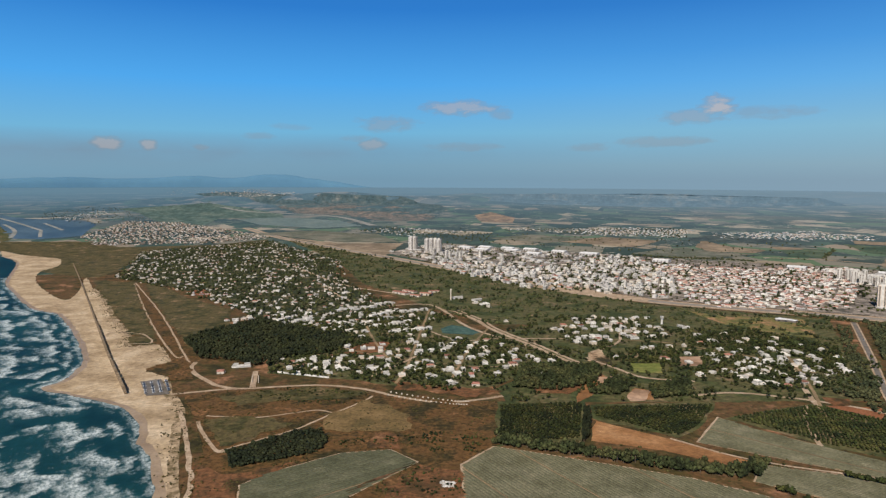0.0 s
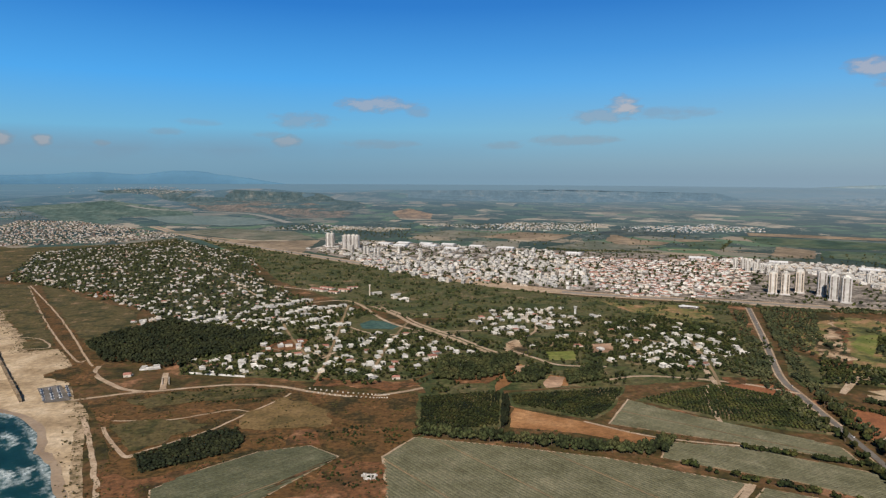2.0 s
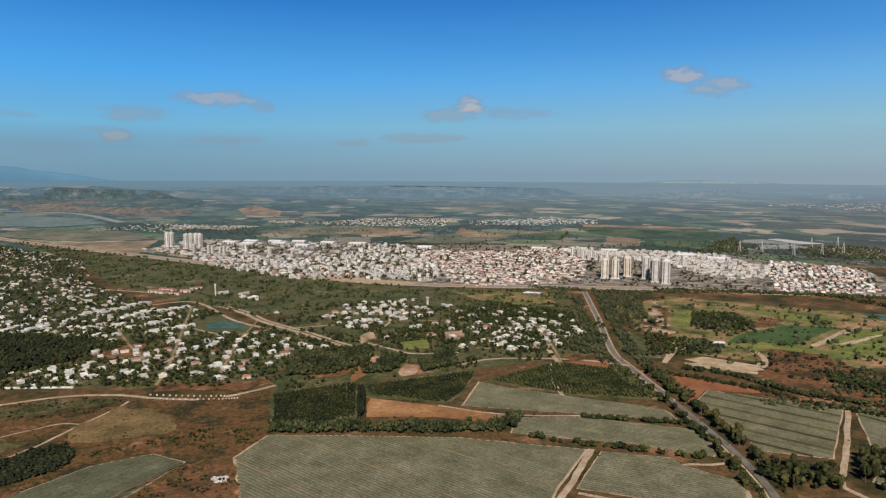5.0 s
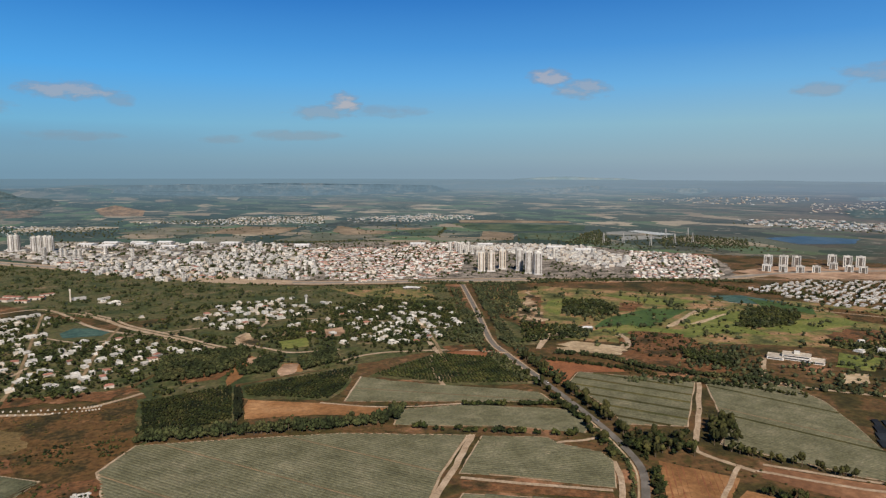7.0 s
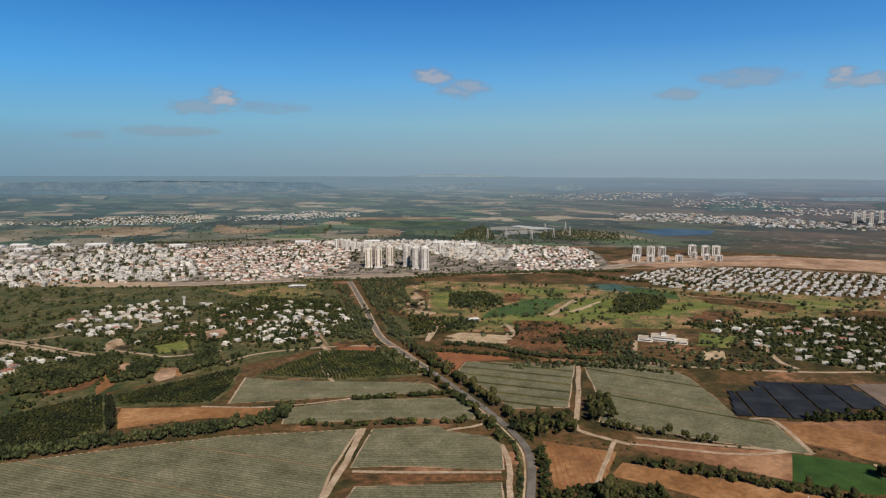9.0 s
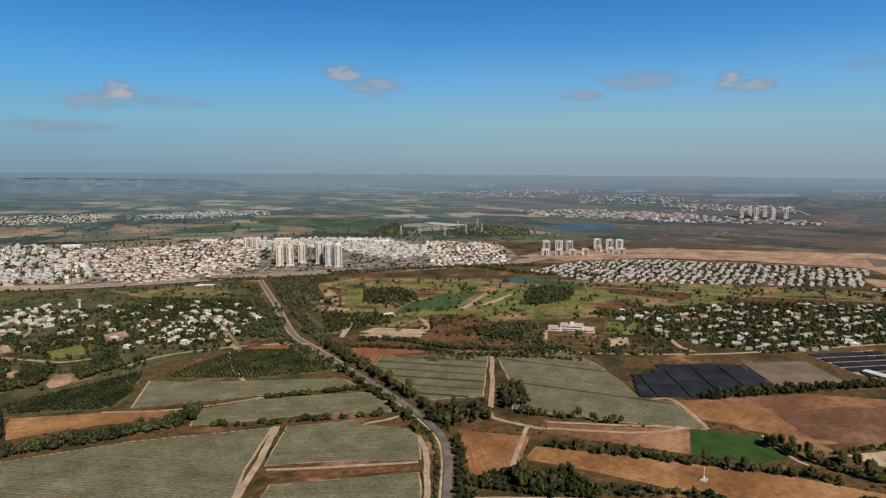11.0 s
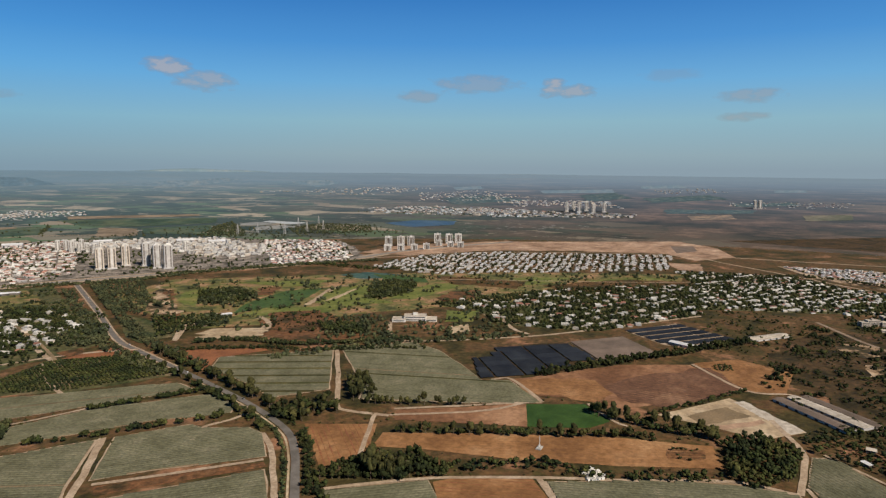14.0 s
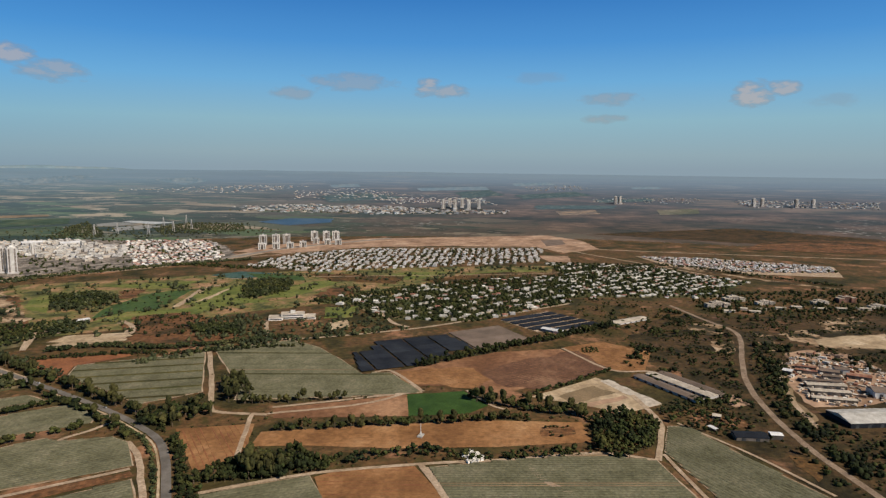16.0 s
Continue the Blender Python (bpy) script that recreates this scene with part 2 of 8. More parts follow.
GREYWALL = mat("grey_concrete", [(0.3, (0.36, 0.345, 0.33)), (0.7, (0.52, 0.5, 0.48))], 0.08, 6, fine=0.1, fine_scale=1.0, own=0.15, island=0.2)
TILE = mat("red_roof_tile", [(0.3, (0.25, 0.11, 0.078)), (0.7, (0.38, 0.19, 0.145))], 0.15, 6, bump=0.05, fine=0.2, fine_scale=2.0, own=0.2, island=0.4)
FLATROOF = mat("pale_flat_roof", [(0.3, (0.43, 0.41, 0.37)), (0.7, (0.66, 0.64, 0.6))], 0.1, 6, fine=0.15, fine_scale=1.2, own=0.3, island=0.25)
SHEET = mat("white_sheet_roof", [(0.3, (0.62, 0.62, 0.62)), (0.7, (0.8, 0.8, 0.8))], 0.05, 6, rough=0.5, fine=0.1, fine_scale=0.6)
GLASS = mat("dark_window_glass", [(0.3, (0.03, 0.035, 0.04)), (0.7, (0.07, 0.075, 0.08))], 0.2, 3, rough=0.15, spec=0.5)
BARK = mat("bark", [(0.3, (0.07, 0.05, 0.035)), (0.7, (0.14, 0.105, 0.075))], 0.6, 5, bump=0.03)
LEAF = mat("broad_leaves", [(0.3, (0.014, 0.02, 0.007)), (0.5, (0.026, 0.034, 0.009)), (0.75, (0.056, 0.056, 0.016))], 0.03, 6, fine=0.4, fine_scale=0.35, island=0.55, own=0.25)
PINE = mat("pine_needles", [(0.3, (0.013, 0.018, 0.008)), (0.7, (0.029, 0.033, 0.013))], 0.02, 5, fine=0.3, fine_scale=0.4, island=0.45, own=0.2)
GUM = mat("eucalyptus_leaves", [(0.3, (0.025, 0.029, 0.009)), (0.7, (0.058, 0.054, 0.017))], 0.03, 5, fine=0.3, fine_scale=0.5, island=0.45, own=0.2)
BUSH = mat("dry_bush", [(0.3, (0.036, 0.038, 0.012)), (0.7, (0.089, 0.074, 0.025))], 0.03, 5, fine=0.3, fine_scale=0.5, island=0.4)
STONE = mat("sandstone", [(0.3, (0.15, 0.11, 0.07)), (0.7, (0.29, 0.22, 0.145))], 0.2, 7, bump=0.15, fine=0.3, fine_scale=1.0, own=0.2)
COURT = mat("teal_court", [(0.3, (0.04, 0.085, 0.078)), (0.7, (0.08, 0.137, 0.118))], 0.03, 6, rough=0.95, spec=0.05, fine=0.3, fine_scale=0.15)
POND_FAR = mat("fish_pond", [(0.3, (0.045, 0.095, 0.155)), (0.7, (0.085, 0.145, 0.205))], 0.006, 6, rough=0.5, fine=0.15)
POND_PALE = mat("pale_pond", [(0.3, (0.12, 0.175, 0.18)), (0.7, (0.17, 0.22, 0.215))], 0.01, 8, rough=0.7, fine=0.2, fine_scale=0.05)
# quarry rock, its colour greyed and blued to stand in for haze
ROCK = mat("quarried_flank", [(0.3, (0.085, 0.11, 0.115)), (0.44, (0.12, 0.135, 0.135)), (0.52, (0.2, 0.172, 0.155)), (0.6, (0.15, 0.15, 0.145)), (0.75, (0.28, 0.23, 0.2))], 0.02, 12, fine=0.4, fine_scale=0.06)
CARS = mat("car_paint", [(0.3, (0.26, 0.26, 0.27)), (0.7, (0.42, 0.42, 0.42))], 0.3, 2, rough=0.55, spec=0.3, own=0.95)
# both mountain colours have the blue-grey of distance haze painted in
MOUNT = mat("haze_blue_mountain", [(0.3, (0.088, 0.195, 0.295)), (0.7, (0.096, 0.21, 0.31))], 0.003, 4, fine=0.03, fine_scale=0.01, rough=1.0, spec=0.0)
MOUNT_PALE = mat("haze_pale_hills", [(0.3, (0.145, 0.215, 0.255)), (0.5, (0.16, 0.235, 0.275)), (0.7, (0.22, 0.27, 0.29))], 0.004, 9, fine=0.06, fine_scale=0.02, rough=1.0, spec=0.0)
DARKWALL = mat("dark_grey_brown_wall", [(0.3, (0.1, 0.085, 0.072)), (0.7, (0.19, 0.165, 0.145))], 0.12, 6, fine=0.15, fine_scale=1.0, own=0.25, island=0.15)
RUST = mat("rusty_sheet_roof", [(0.3, (0.15, 0.065, 0.042)), (0.55, (0.25, 0.12, 0.08)), (0.75, (0.33, 0.21, 0.16))], 0.15, 6, fine=0.2, fine_scale=1.0, own=0.2)
DUSTROOF = mat("dusty_pale_roof", [(0.3, (0.36, 0.31, 0.25)), (0.7, (0.55, 0.49, 0.41))], 0.12, 6, fine=0.15, fine_scale=0.8, own=0.15)
# soil colour darkened to stand in for shade between garden trees
GLADE = mat("painted_shade_garden_soil", [(0.3, (0.022, 0.03, 0.013)), (0.5, (0.04, 0.048, 0.02)), (0.62, (0.075, 0.07, 0.034)), (0.78, (0.2, 0.155, 0.1))], 0.03, 11, fine=0.4, fine_scale=0.12)
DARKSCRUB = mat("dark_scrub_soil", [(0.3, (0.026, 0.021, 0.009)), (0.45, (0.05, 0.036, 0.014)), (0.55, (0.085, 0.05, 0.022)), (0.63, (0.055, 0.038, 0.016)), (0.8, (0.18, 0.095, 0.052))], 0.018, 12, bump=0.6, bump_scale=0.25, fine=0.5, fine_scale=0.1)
SANDY = mat("sand_between_scrub", [(0.36, (0.04, 0.036, 0.018)), (0.46, (0.085, 0.06, 0.03)), (0.52, (0.3, 0.2, 0.12)), (0.64, (0.43, 0.31, 0.2)), (0.78, (0.5, 0.39, 0.27))], 0.022, 12, bump=0.4, bump_scale=0.3, fine=0.35, fine_scale=0.14)
DUNE = mat("sand_with_dry_tufts", [(0.34, (0.15, 0.115, 0.06)), (0.45, (0.25, 0.185, 0.11)), (0.55, (0.36, 0.27, 0.175)), (0.68, (0.46, 0.35, 0.23))], 0.06, 12, bump=0.4, bump_scale=0.5, fine=0.3, fine_scale=0.35)
SOIL_D = mat("dark_ploughed_soil", [(0.3, (0.105, 0.052, 0.031)), (0.55, (0.15, 0.077, 0.045)), (0.75, (0.225, 0.125, 0.074))], 0.016, 12, bump=0.2, bump_scale=0.6, fine=0.3, fine_scale=0.14)
GARDEN = mat("garden_leaves", [(0.3, (0.024, 0.032, 0.012)), (0.5, (0.042, 0.052, 0.019)), (0.75, (0.086, 0.084, 0.032))], 0.025, 6, fine=0.35, fine_scale=0.35, island=0.6, own=0.25)
# leaf colour lightened to imitate haze over the farther trees
DISTLEAF = mat("haze_lightened_olive_leaves", [(0.3, (0.031, 0.04, 0.019)), (0.5, (0.05, 0.058, 0.026)), (0.75, (0.09, 0.088, 0.038))], 0.025, 6, fine=0.3, fine_scale=0.3, island=0.5)
REDHEATH = mat("red_brown_heath", [(0.3, (0.05, 0.036, 0.015)), (0.42, (0.1, 0.056, 0.025)), (0.5, (0.18, 0.082, 0.037)), (0.6, (0.13, 0.067, 0.03)), (0.75, (0.29, 0.15, 0.08))], 0.022, 12, bump=0.4, bump_scale=0.4, fine=0.45, fine_scale=0.14)
# blue haze is mixed into the base colours of both far ridges
RIDGE = mat("hazy_green_ridge", [(0.34, (0.06, 0.108, 0.128)), (0.5, (0.076, 0.124, 0.142)), (0.64, (0.1, 0.145, 0.155)), (0.8, (0.2, 0.215, 0.21))], 0.02, 12, fine=0.3, fine_scale=0.06)
BLUERIDGE = mat("haze_blue_ridge", [(0.34, (0.115, 0.195, 0.262)), (0.5, (0.125, 0.208, 0.275)), (0.62, (0.14, 0.22, 0.285)), (0.78, (0.19, 0.255, 0.3))], 0.012, 12, fine=0.12, fine_scale=0.04)
# orange quarry, dikes and far walls are muted in colour to imitate haze
ORANGEROCK = mat("orange_quarry_face", [(0.3, (0.14, 0.135, 0.125)), (0.48, (0.2, 0.165, 0.14)), (0.58, (0.28, 0.21, 0.16)), (0.7, (0.32, 0.25, 0.195))], 0.02, 12, fine=0.35, fine_scale=0.06)
DIKE = mat("pale_dike", [(0.3, (0.2, 0.215, 0.21)), (0.7, (0.3, 0.3, 0.285))], 0.01, 6, fine=0.2, fine_scale=0.05)
FARWALL = mat("hazed_distant_walls", [(0.3, (0.34, 0.38, 0.4)), (0.7, (0.5, 0.53, 0.545))], 0.08, 4, island=0.35)
DEEPGREEN = mat("distant_green_crop", [(0.3, (0.038, 0.068, 0.048)), (0.5, (0.06, 0.095, 0.062)), (0.7, (0.105, 0.13, 0.08))], 0.006, 10, fine=0.3, fine_scale=0.03)
# the far meadow's green is shifted to teal by painted haze
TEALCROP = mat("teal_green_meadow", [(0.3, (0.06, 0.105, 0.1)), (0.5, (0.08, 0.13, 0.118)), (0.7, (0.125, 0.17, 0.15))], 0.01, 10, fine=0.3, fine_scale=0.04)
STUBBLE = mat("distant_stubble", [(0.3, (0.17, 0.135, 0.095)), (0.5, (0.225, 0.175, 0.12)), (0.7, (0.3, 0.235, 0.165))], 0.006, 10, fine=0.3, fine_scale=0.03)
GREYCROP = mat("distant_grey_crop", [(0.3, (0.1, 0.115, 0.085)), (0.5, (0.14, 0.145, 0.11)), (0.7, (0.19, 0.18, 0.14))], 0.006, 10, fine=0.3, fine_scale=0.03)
# dark crop and chalk carry painted blue haze in their base tones
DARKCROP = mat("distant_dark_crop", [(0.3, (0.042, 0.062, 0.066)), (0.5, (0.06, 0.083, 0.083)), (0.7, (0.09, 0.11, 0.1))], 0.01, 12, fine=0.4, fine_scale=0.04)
CHALK = mat("haze_blue_chalk_hillside", [(0.4, (0.15, 0.232, 0.3)), (0.52, (0.165, 0.245, 0.31)), (0.57, (0.225, 0.285, 0.33)), (0.62, (0.17, 0.25, 0.31)), (0.78, (0.26, 0.305, 0.34))], 0.02, 12, fine=0.12, fine_scale=0.05)
TOWNSOIL = mat("town_streets_and_yards", [(0.3, (0.075, 0.07, 0.054)), (0.42, (0.135, 0.118, 0.097)), (0.52, (0.215, 0.185, 0.155)), (0.62, (0.3, 0.258, 0.218)), (0.75, (0.38, 0.335, 0.29))], 0.03, 11, fine=0.35, fine_scale=0.12)
OLIVE = mat("olive_dune_scrub", [(0.3, (0.04, 0.04, 0.015)), (0.42, (0.066, 0.06, 0.022)), (0.52, (0.108, 0.084, 0.036)), (0.62, (0.08, 0.068, 0.027)), (0.78, (0.22, 0.145, 0.08))], 0.025, 12, bump=0.5, bump_scale=0.3, fine=0.5, fine_scale=0.12)
GRASS_TAN = mat("tan_dry_grass", [(0.3, (0.1, 0.075, 0.03)), (0.5, (0.16, 0.108, 0.045)), (0.7, (0.21, 0.14, 0.062))], 0.02, 12, bump=0.2, bump_scale=0.5, fine=0.35, fine_scale=0.2)
CONCRETE_ROAD = mat("worn_pale_motorway", [(0.3, (0.21, 0.19, 0.165)), (0.7, (0.3, 0.27, 0.235))], 0.03, 6, rough=0.85, fine=0.12, fine_scale=0.3)


def distance_material():
    """The backdrop of the far plain: a patchwork of fields, groves, roofs and roads, haze painted in by distance."""
    m = bpy.data.materials.new("hazy_distant_plain")
    m.use_nodes = True
    t = m.node_tree
    b = t.nodes["Principled BSDF"]
    b.inputs["Roughness"].default_value, b.inputs["Specular IOR Level"].default_value = 1.0, 0.0
    u = t.nodes.new("ShaderNodeUVMap").outputs[0]

    def turned(scale, angle):
        k = t.nodes.new("ShaderNodeMapping")
        k.inputs["Scale"].default_value, k.inputs["Rotation"].default_value = scale, (0, 0, radians(angle))
        t.links.new(u, k.inputs[0])
        return k.outputs[0]

    def ramp_of(value, stops, hard=False):
        r = t.nodes.new("ShaderNodeValToRGB")
        r.color_ramp.interpolation = "CONSTANT" if hard else "LINEAR"
        while len(r.color_ramp.elements) < len(stops):
            r.color_ramp.elements.new(0.5)
        for e, (p, col) in zip(r.color_ramp.elements, stops):
            e.position, e.color = p, (*col, 1)
        t.links.new(value, r.inputs[0])
        return r.outputs[0]

    def mixed(fac, a, c):
        k = t.nodes.new("ShaderNodeMix")
        k.data_type = "RGBA"
        for sock, v in ((k.inputs["Factor"], fac), (k.inputs[6], a), (k.inputs[7], c)):
            if isinstance(v, (float, tuple)):
                sock.default_value = v
            else:
                t.links.new(v, sock)
        return k.outputs[2]

    cells = t.nodes.new("ShaderNodeTexVoronoi")
    cells.distance, cells.inputs["Scale"].default_value = "CHEBYCHEV", 5.0
    t.links.new(turned((1.0, 0.55, 1), 28), cells.inputs[0])
    sp = t.nodes.new("ShaderNodeSeparateColor")
    t.links.new(cells.outputs["Color"], sp.inputs[0])
    fields = ramp_of(sp.outputs[0], [(0.0, (0.035, 0.055, 0.042)), (0.16, (0.11, 0.165, 0.085)), (0.3, (0.31, 0.25, 0.175)), (0.4, (0.13, 0.15, 0.105)), (0.54, (0.42, 0.355, 0.26)), (0.64, (0.05, 0.08, 0.055)), (0.76, (0.22, 0.2, 0.15)), (0.88, (0.07, 0.11, 0.075))], True)
    n = t.nodes.new("ShaderNodeTexNoise")
    n.inputs["Scale"].default_value, n.inputs["Detail"].default_value, n.inputs["Roughness"].default_value = 2.2, 10, 0.74
    t.links.new(u, n.inputs[0])
    groves = ramp_of(n.outputs[0], [(0.49, (0, 0, 0)), (0.53, (1, 1, 1))])
    col = mixed(groves, fields, (0.045, 0.062, 0.048, 1))
    n2 = t.nodes.new("ShaderNodeTexNoise")
    n2.inputs["Scale"].default_value, n2.inputs["Detail"].default_value, n2.inputs["Roughness"].default_value = 7.5, 9, 0.8
    t.links.new(turned((1, 1, 1), 70), n2.inputs[0])
    pale = ramp_of(n2.outputs[0], [(0.59, (0, 0, 0)), (0.63, (1, 1, 1))])
    col = mixed(pale, col, (0.42, 0.38, 0.32, 1))
    east = t.nodes.new("ShaderNodeVectorMath")
    east.operation, east.inputs[1].default_value = "DOT_PRODUCT", (0.3, -0.36, 0)
    t.links.new(u, east.inputs[0])
    dry = t.nodes.new("ShaderNodeMath")
    dry.operation, dry.use_clamp, dry.inputs[1].default_value = "ADD", True, 0.15
    t.links.new(east.outputs["Value"], dry.inputs[0])
    some = t.nodes.new("ShaderNodeMath")
    some.operation, some.inputs[1].default_value = "MULTIPLY", 0.92
    t.links.new(dry.outputs[0], some.inputs[0])
    steppe = ramp_of(n.outputs[0], [(0.36, (0.025, 0.029, 0.023)), (0.46, (0.058, 0.049, 0.037)), (0.53, (0.11, 0.077, 0.057)), (0.62, (0.215, 0.142, 0.104))])
    col = mixed(some.outputs[0], col, steppe)
    town = t.nodes.new("ShaderNodeTexNoise")
    town.inputs["Scale"].default_value, town.inputs["Detail"].default_value = 0.42, 3
    t.links.new(turned((1, 1, 1), 15), town.inputs[0])
    roofs = t.nodes.new("ShaderNodeTexVoronoi")
    roofs.distance, roofs.inputs["Scale"].default_value = "CHEBYCHEV", 22
    t.links.new(turned((1, 1, 1), 40), roofs.inputs[0])
    spots = ramp_of(roofs.outputs["Distance"], [(0.17, (1, 1, 1)), (0.21, (0, 0, 0))])
    both = t.nodes.new("ShaderNodeMath")
    both.operation = "MULTIPLY"
    t.links.new(spots, both.inputs[0])
    t.links.new(ramp_of(town.outputs[0], [(0.58, (0, 0, 0)), (0.68, (1, 1, 1))]), both.inputs[1])
    col = mixed(both.outputs[0], col, (0.48, 0.47, 0.45, 1))
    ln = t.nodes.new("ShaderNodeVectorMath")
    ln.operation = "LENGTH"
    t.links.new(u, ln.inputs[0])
    # amount of haze by distance, mixed into the base colour below
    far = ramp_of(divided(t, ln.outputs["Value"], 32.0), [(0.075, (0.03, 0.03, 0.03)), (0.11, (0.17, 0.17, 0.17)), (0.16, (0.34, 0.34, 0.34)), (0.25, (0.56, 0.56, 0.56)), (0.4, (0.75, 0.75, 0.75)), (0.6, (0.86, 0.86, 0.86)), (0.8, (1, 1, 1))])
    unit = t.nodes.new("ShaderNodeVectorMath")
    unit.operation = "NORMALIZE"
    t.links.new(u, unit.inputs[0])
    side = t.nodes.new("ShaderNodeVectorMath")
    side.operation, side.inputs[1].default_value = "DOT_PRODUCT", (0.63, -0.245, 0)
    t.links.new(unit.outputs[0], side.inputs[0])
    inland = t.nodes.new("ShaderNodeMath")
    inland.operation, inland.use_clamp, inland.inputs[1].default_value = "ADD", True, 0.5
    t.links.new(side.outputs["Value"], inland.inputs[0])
    # painted haze tint by direction, from the sea side to inland
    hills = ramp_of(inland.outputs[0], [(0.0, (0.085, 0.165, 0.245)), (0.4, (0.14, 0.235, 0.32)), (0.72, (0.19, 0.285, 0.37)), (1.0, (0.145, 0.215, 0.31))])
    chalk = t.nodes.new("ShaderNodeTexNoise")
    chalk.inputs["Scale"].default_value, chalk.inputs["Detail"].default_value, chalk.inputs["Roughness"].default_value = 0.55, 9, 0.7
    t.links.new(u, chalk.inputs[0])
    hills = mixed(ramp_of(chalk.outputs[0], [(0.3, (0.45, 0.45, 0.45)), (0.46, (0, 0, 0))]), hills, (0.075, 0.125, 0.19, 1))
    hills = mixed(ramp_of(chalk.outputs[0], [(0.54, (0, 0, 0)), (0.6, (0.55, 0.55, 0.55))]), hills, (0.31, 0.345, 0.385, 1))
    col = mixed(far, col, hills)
    # the farthest land is painted towards the sky colour at the horizon
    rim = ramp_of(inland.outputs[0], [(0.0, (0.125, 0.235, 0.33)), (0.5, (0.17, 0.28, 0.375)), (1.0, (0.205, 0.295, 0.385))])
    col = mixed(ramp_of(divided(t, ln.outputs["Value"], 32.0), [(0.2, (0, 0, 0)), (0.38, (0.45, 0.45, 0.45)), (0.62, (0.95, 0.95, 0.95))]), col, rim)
    t.links.new(col, b.inputs["Base Color"])
    return m


def divided(t, value, by):
    k = t.nodes.new("ShaderNodeMath")
    k.operation, k.inputs[1].default_value = "DIVIDE", by
    t.links.new(value, k.inputs[0])
    return k.outputs[0]


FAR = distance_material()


def sea_material():
    m = bpy.data.materials.new("sea_water")
    m.use_nodes = True
    t = m.node_tree
    b = t.nodes["Principled BSDF"]
    place = t.nodes.new("ShaderNodeNewGeometry").outputs["Position"]

    def tex(scale, detail, stretch=(1, 1, 1), turn=0.0):
        k = t.nodes.new("ShaderNodeMapping")
        k.vector_type = "TEXTURE"
        k.inputs["Scale"].default_value, k.inputs["Rotation"].default_value = (stretch[0], 1 / stretch[1], 1), (0, 0, radians(turn))
        t.links.new(place, k.inputs[0])
        n = t.nodes.new("ShaderNodeTexNoise")
        n.inputs["Scale"].default_value, n.inputs["Detail"].default_value, n.inputs["Roughness"].default_value = scale, detail, 0.62
        t.links.new(k.outputs[0], n.inputs[0])
        return n.outputs[0]

    r = t.nodes.new("ShaderNodeValToRGB")
    for e, (p, col) in zip(r.color_ramp.elements, ((0.35, (0.002, 0.02, 0.026)), (0.7, (0.007, 0.054, 0.06)))):
        e.position, e.color = p, (*col, 1)
    t.links.new(tex(0.008, 5, (1, 0.5, 1), 32), r.inputs[0])
    f = t.nodes.new("ShaderNodeValToRGB")
    for e, (p, v) in zip(f.color_ramp.elements, ((0.57, 0.0), (0.92, 1.0))):
        e.position, e.color = p, (v, v, v, 1)
    near = t.nodes.new("ShaderNodeAttribute")
    near.attribute_name = "surf"
    add = t.nodes.new("ShaderNodeMath")
    add.operation, add.inputs[1].default_value = "MULTIPLY_ADD", 0.62
    t.links.new(near.outputs["Fac"], add.inputs[0])
    calm = t.nodes.new("ShaderNodeMath")
    calm.operation, calm.inputs[1].default_value = "MULTIPLY", 0.85
    t.links.new(tex(0.11, 12, (1.0, 0.55, 1), 32), calm.inputs[0])
    t.links.new(calm.outputs[0], add.inputs[2])
    t.links.new(add.outputs[0], f.inputs[0])
    x = t.nodes.new("ShaderNodeMix")
    x.data_type = "RGBA"
    lace = t.nodes.new("ShaderNodeValToRGB")
    for e, (p, v) in zip(lace.color_ramp.elements, ((0.36, 0.2), (0.58, 1.0))):
        e.position, e.color = p, (v, v, v, 1)
    t.links.new(tex(0.3, 10, (1.0, 0.6, 1), 32), lace.inputs[0])
    both = t.nodes.new("ShaderNodeMath")
    both.operation = "MULTIPLY"
    t.links.new(f.outputs[0], both.inputs[0])
    t.links.new(lace.outputs[0], both.inputs[1])
    t.links.new(both.outputs[0], x.inputs["Factor"])
    milky = t.nodes.new("ShaderNodeMix")
    milky.data_type, milky.inputs[7].default_value = "RGBA", (0.035, 0.12, 0.125, 1)
    churned = t.nodes.new("ShaderNodeMath")
    churned.operation, churned.use_clamp, churned.inputs[1].default_value = "MULTIPLY", True, 0.8
    t.links.new(near.outputs["Fac"], churned.inputs[0])
    t.links.new(churned.outputs[0], milky.inputs["Factor"])
    t.links.new(r.outputs[0], milky.inputs[6])
    t.links.new(milky.outputs[2], x.inputs[6])
    x.inputs[7].default_value = (0.6, 0.66, 0.66, 1)
    t.links.new(x.outputs[2], b.inputs["Base Color"])
    b.inputs["Roughness"].default_value, b.inputs["IOR"].default_value, b.inputs["Specular IOR Level"].default_value = 0.5, 1.33, 0.3
    h = t.nodes.new("ShaderNodeBump")
    h.inputs["Distance"].default_value = 1.0
    t.links.new(tex(0.07, 6, (1, 0.4, 1), 32), h.inputs["Height"])
    t.links.new(h.outputs[0], b.inputs["Normal"])
    return m


SEA = sea_material()



# ---- lie of the land ----
NEAR, RIM = 2500.0, 4650.0


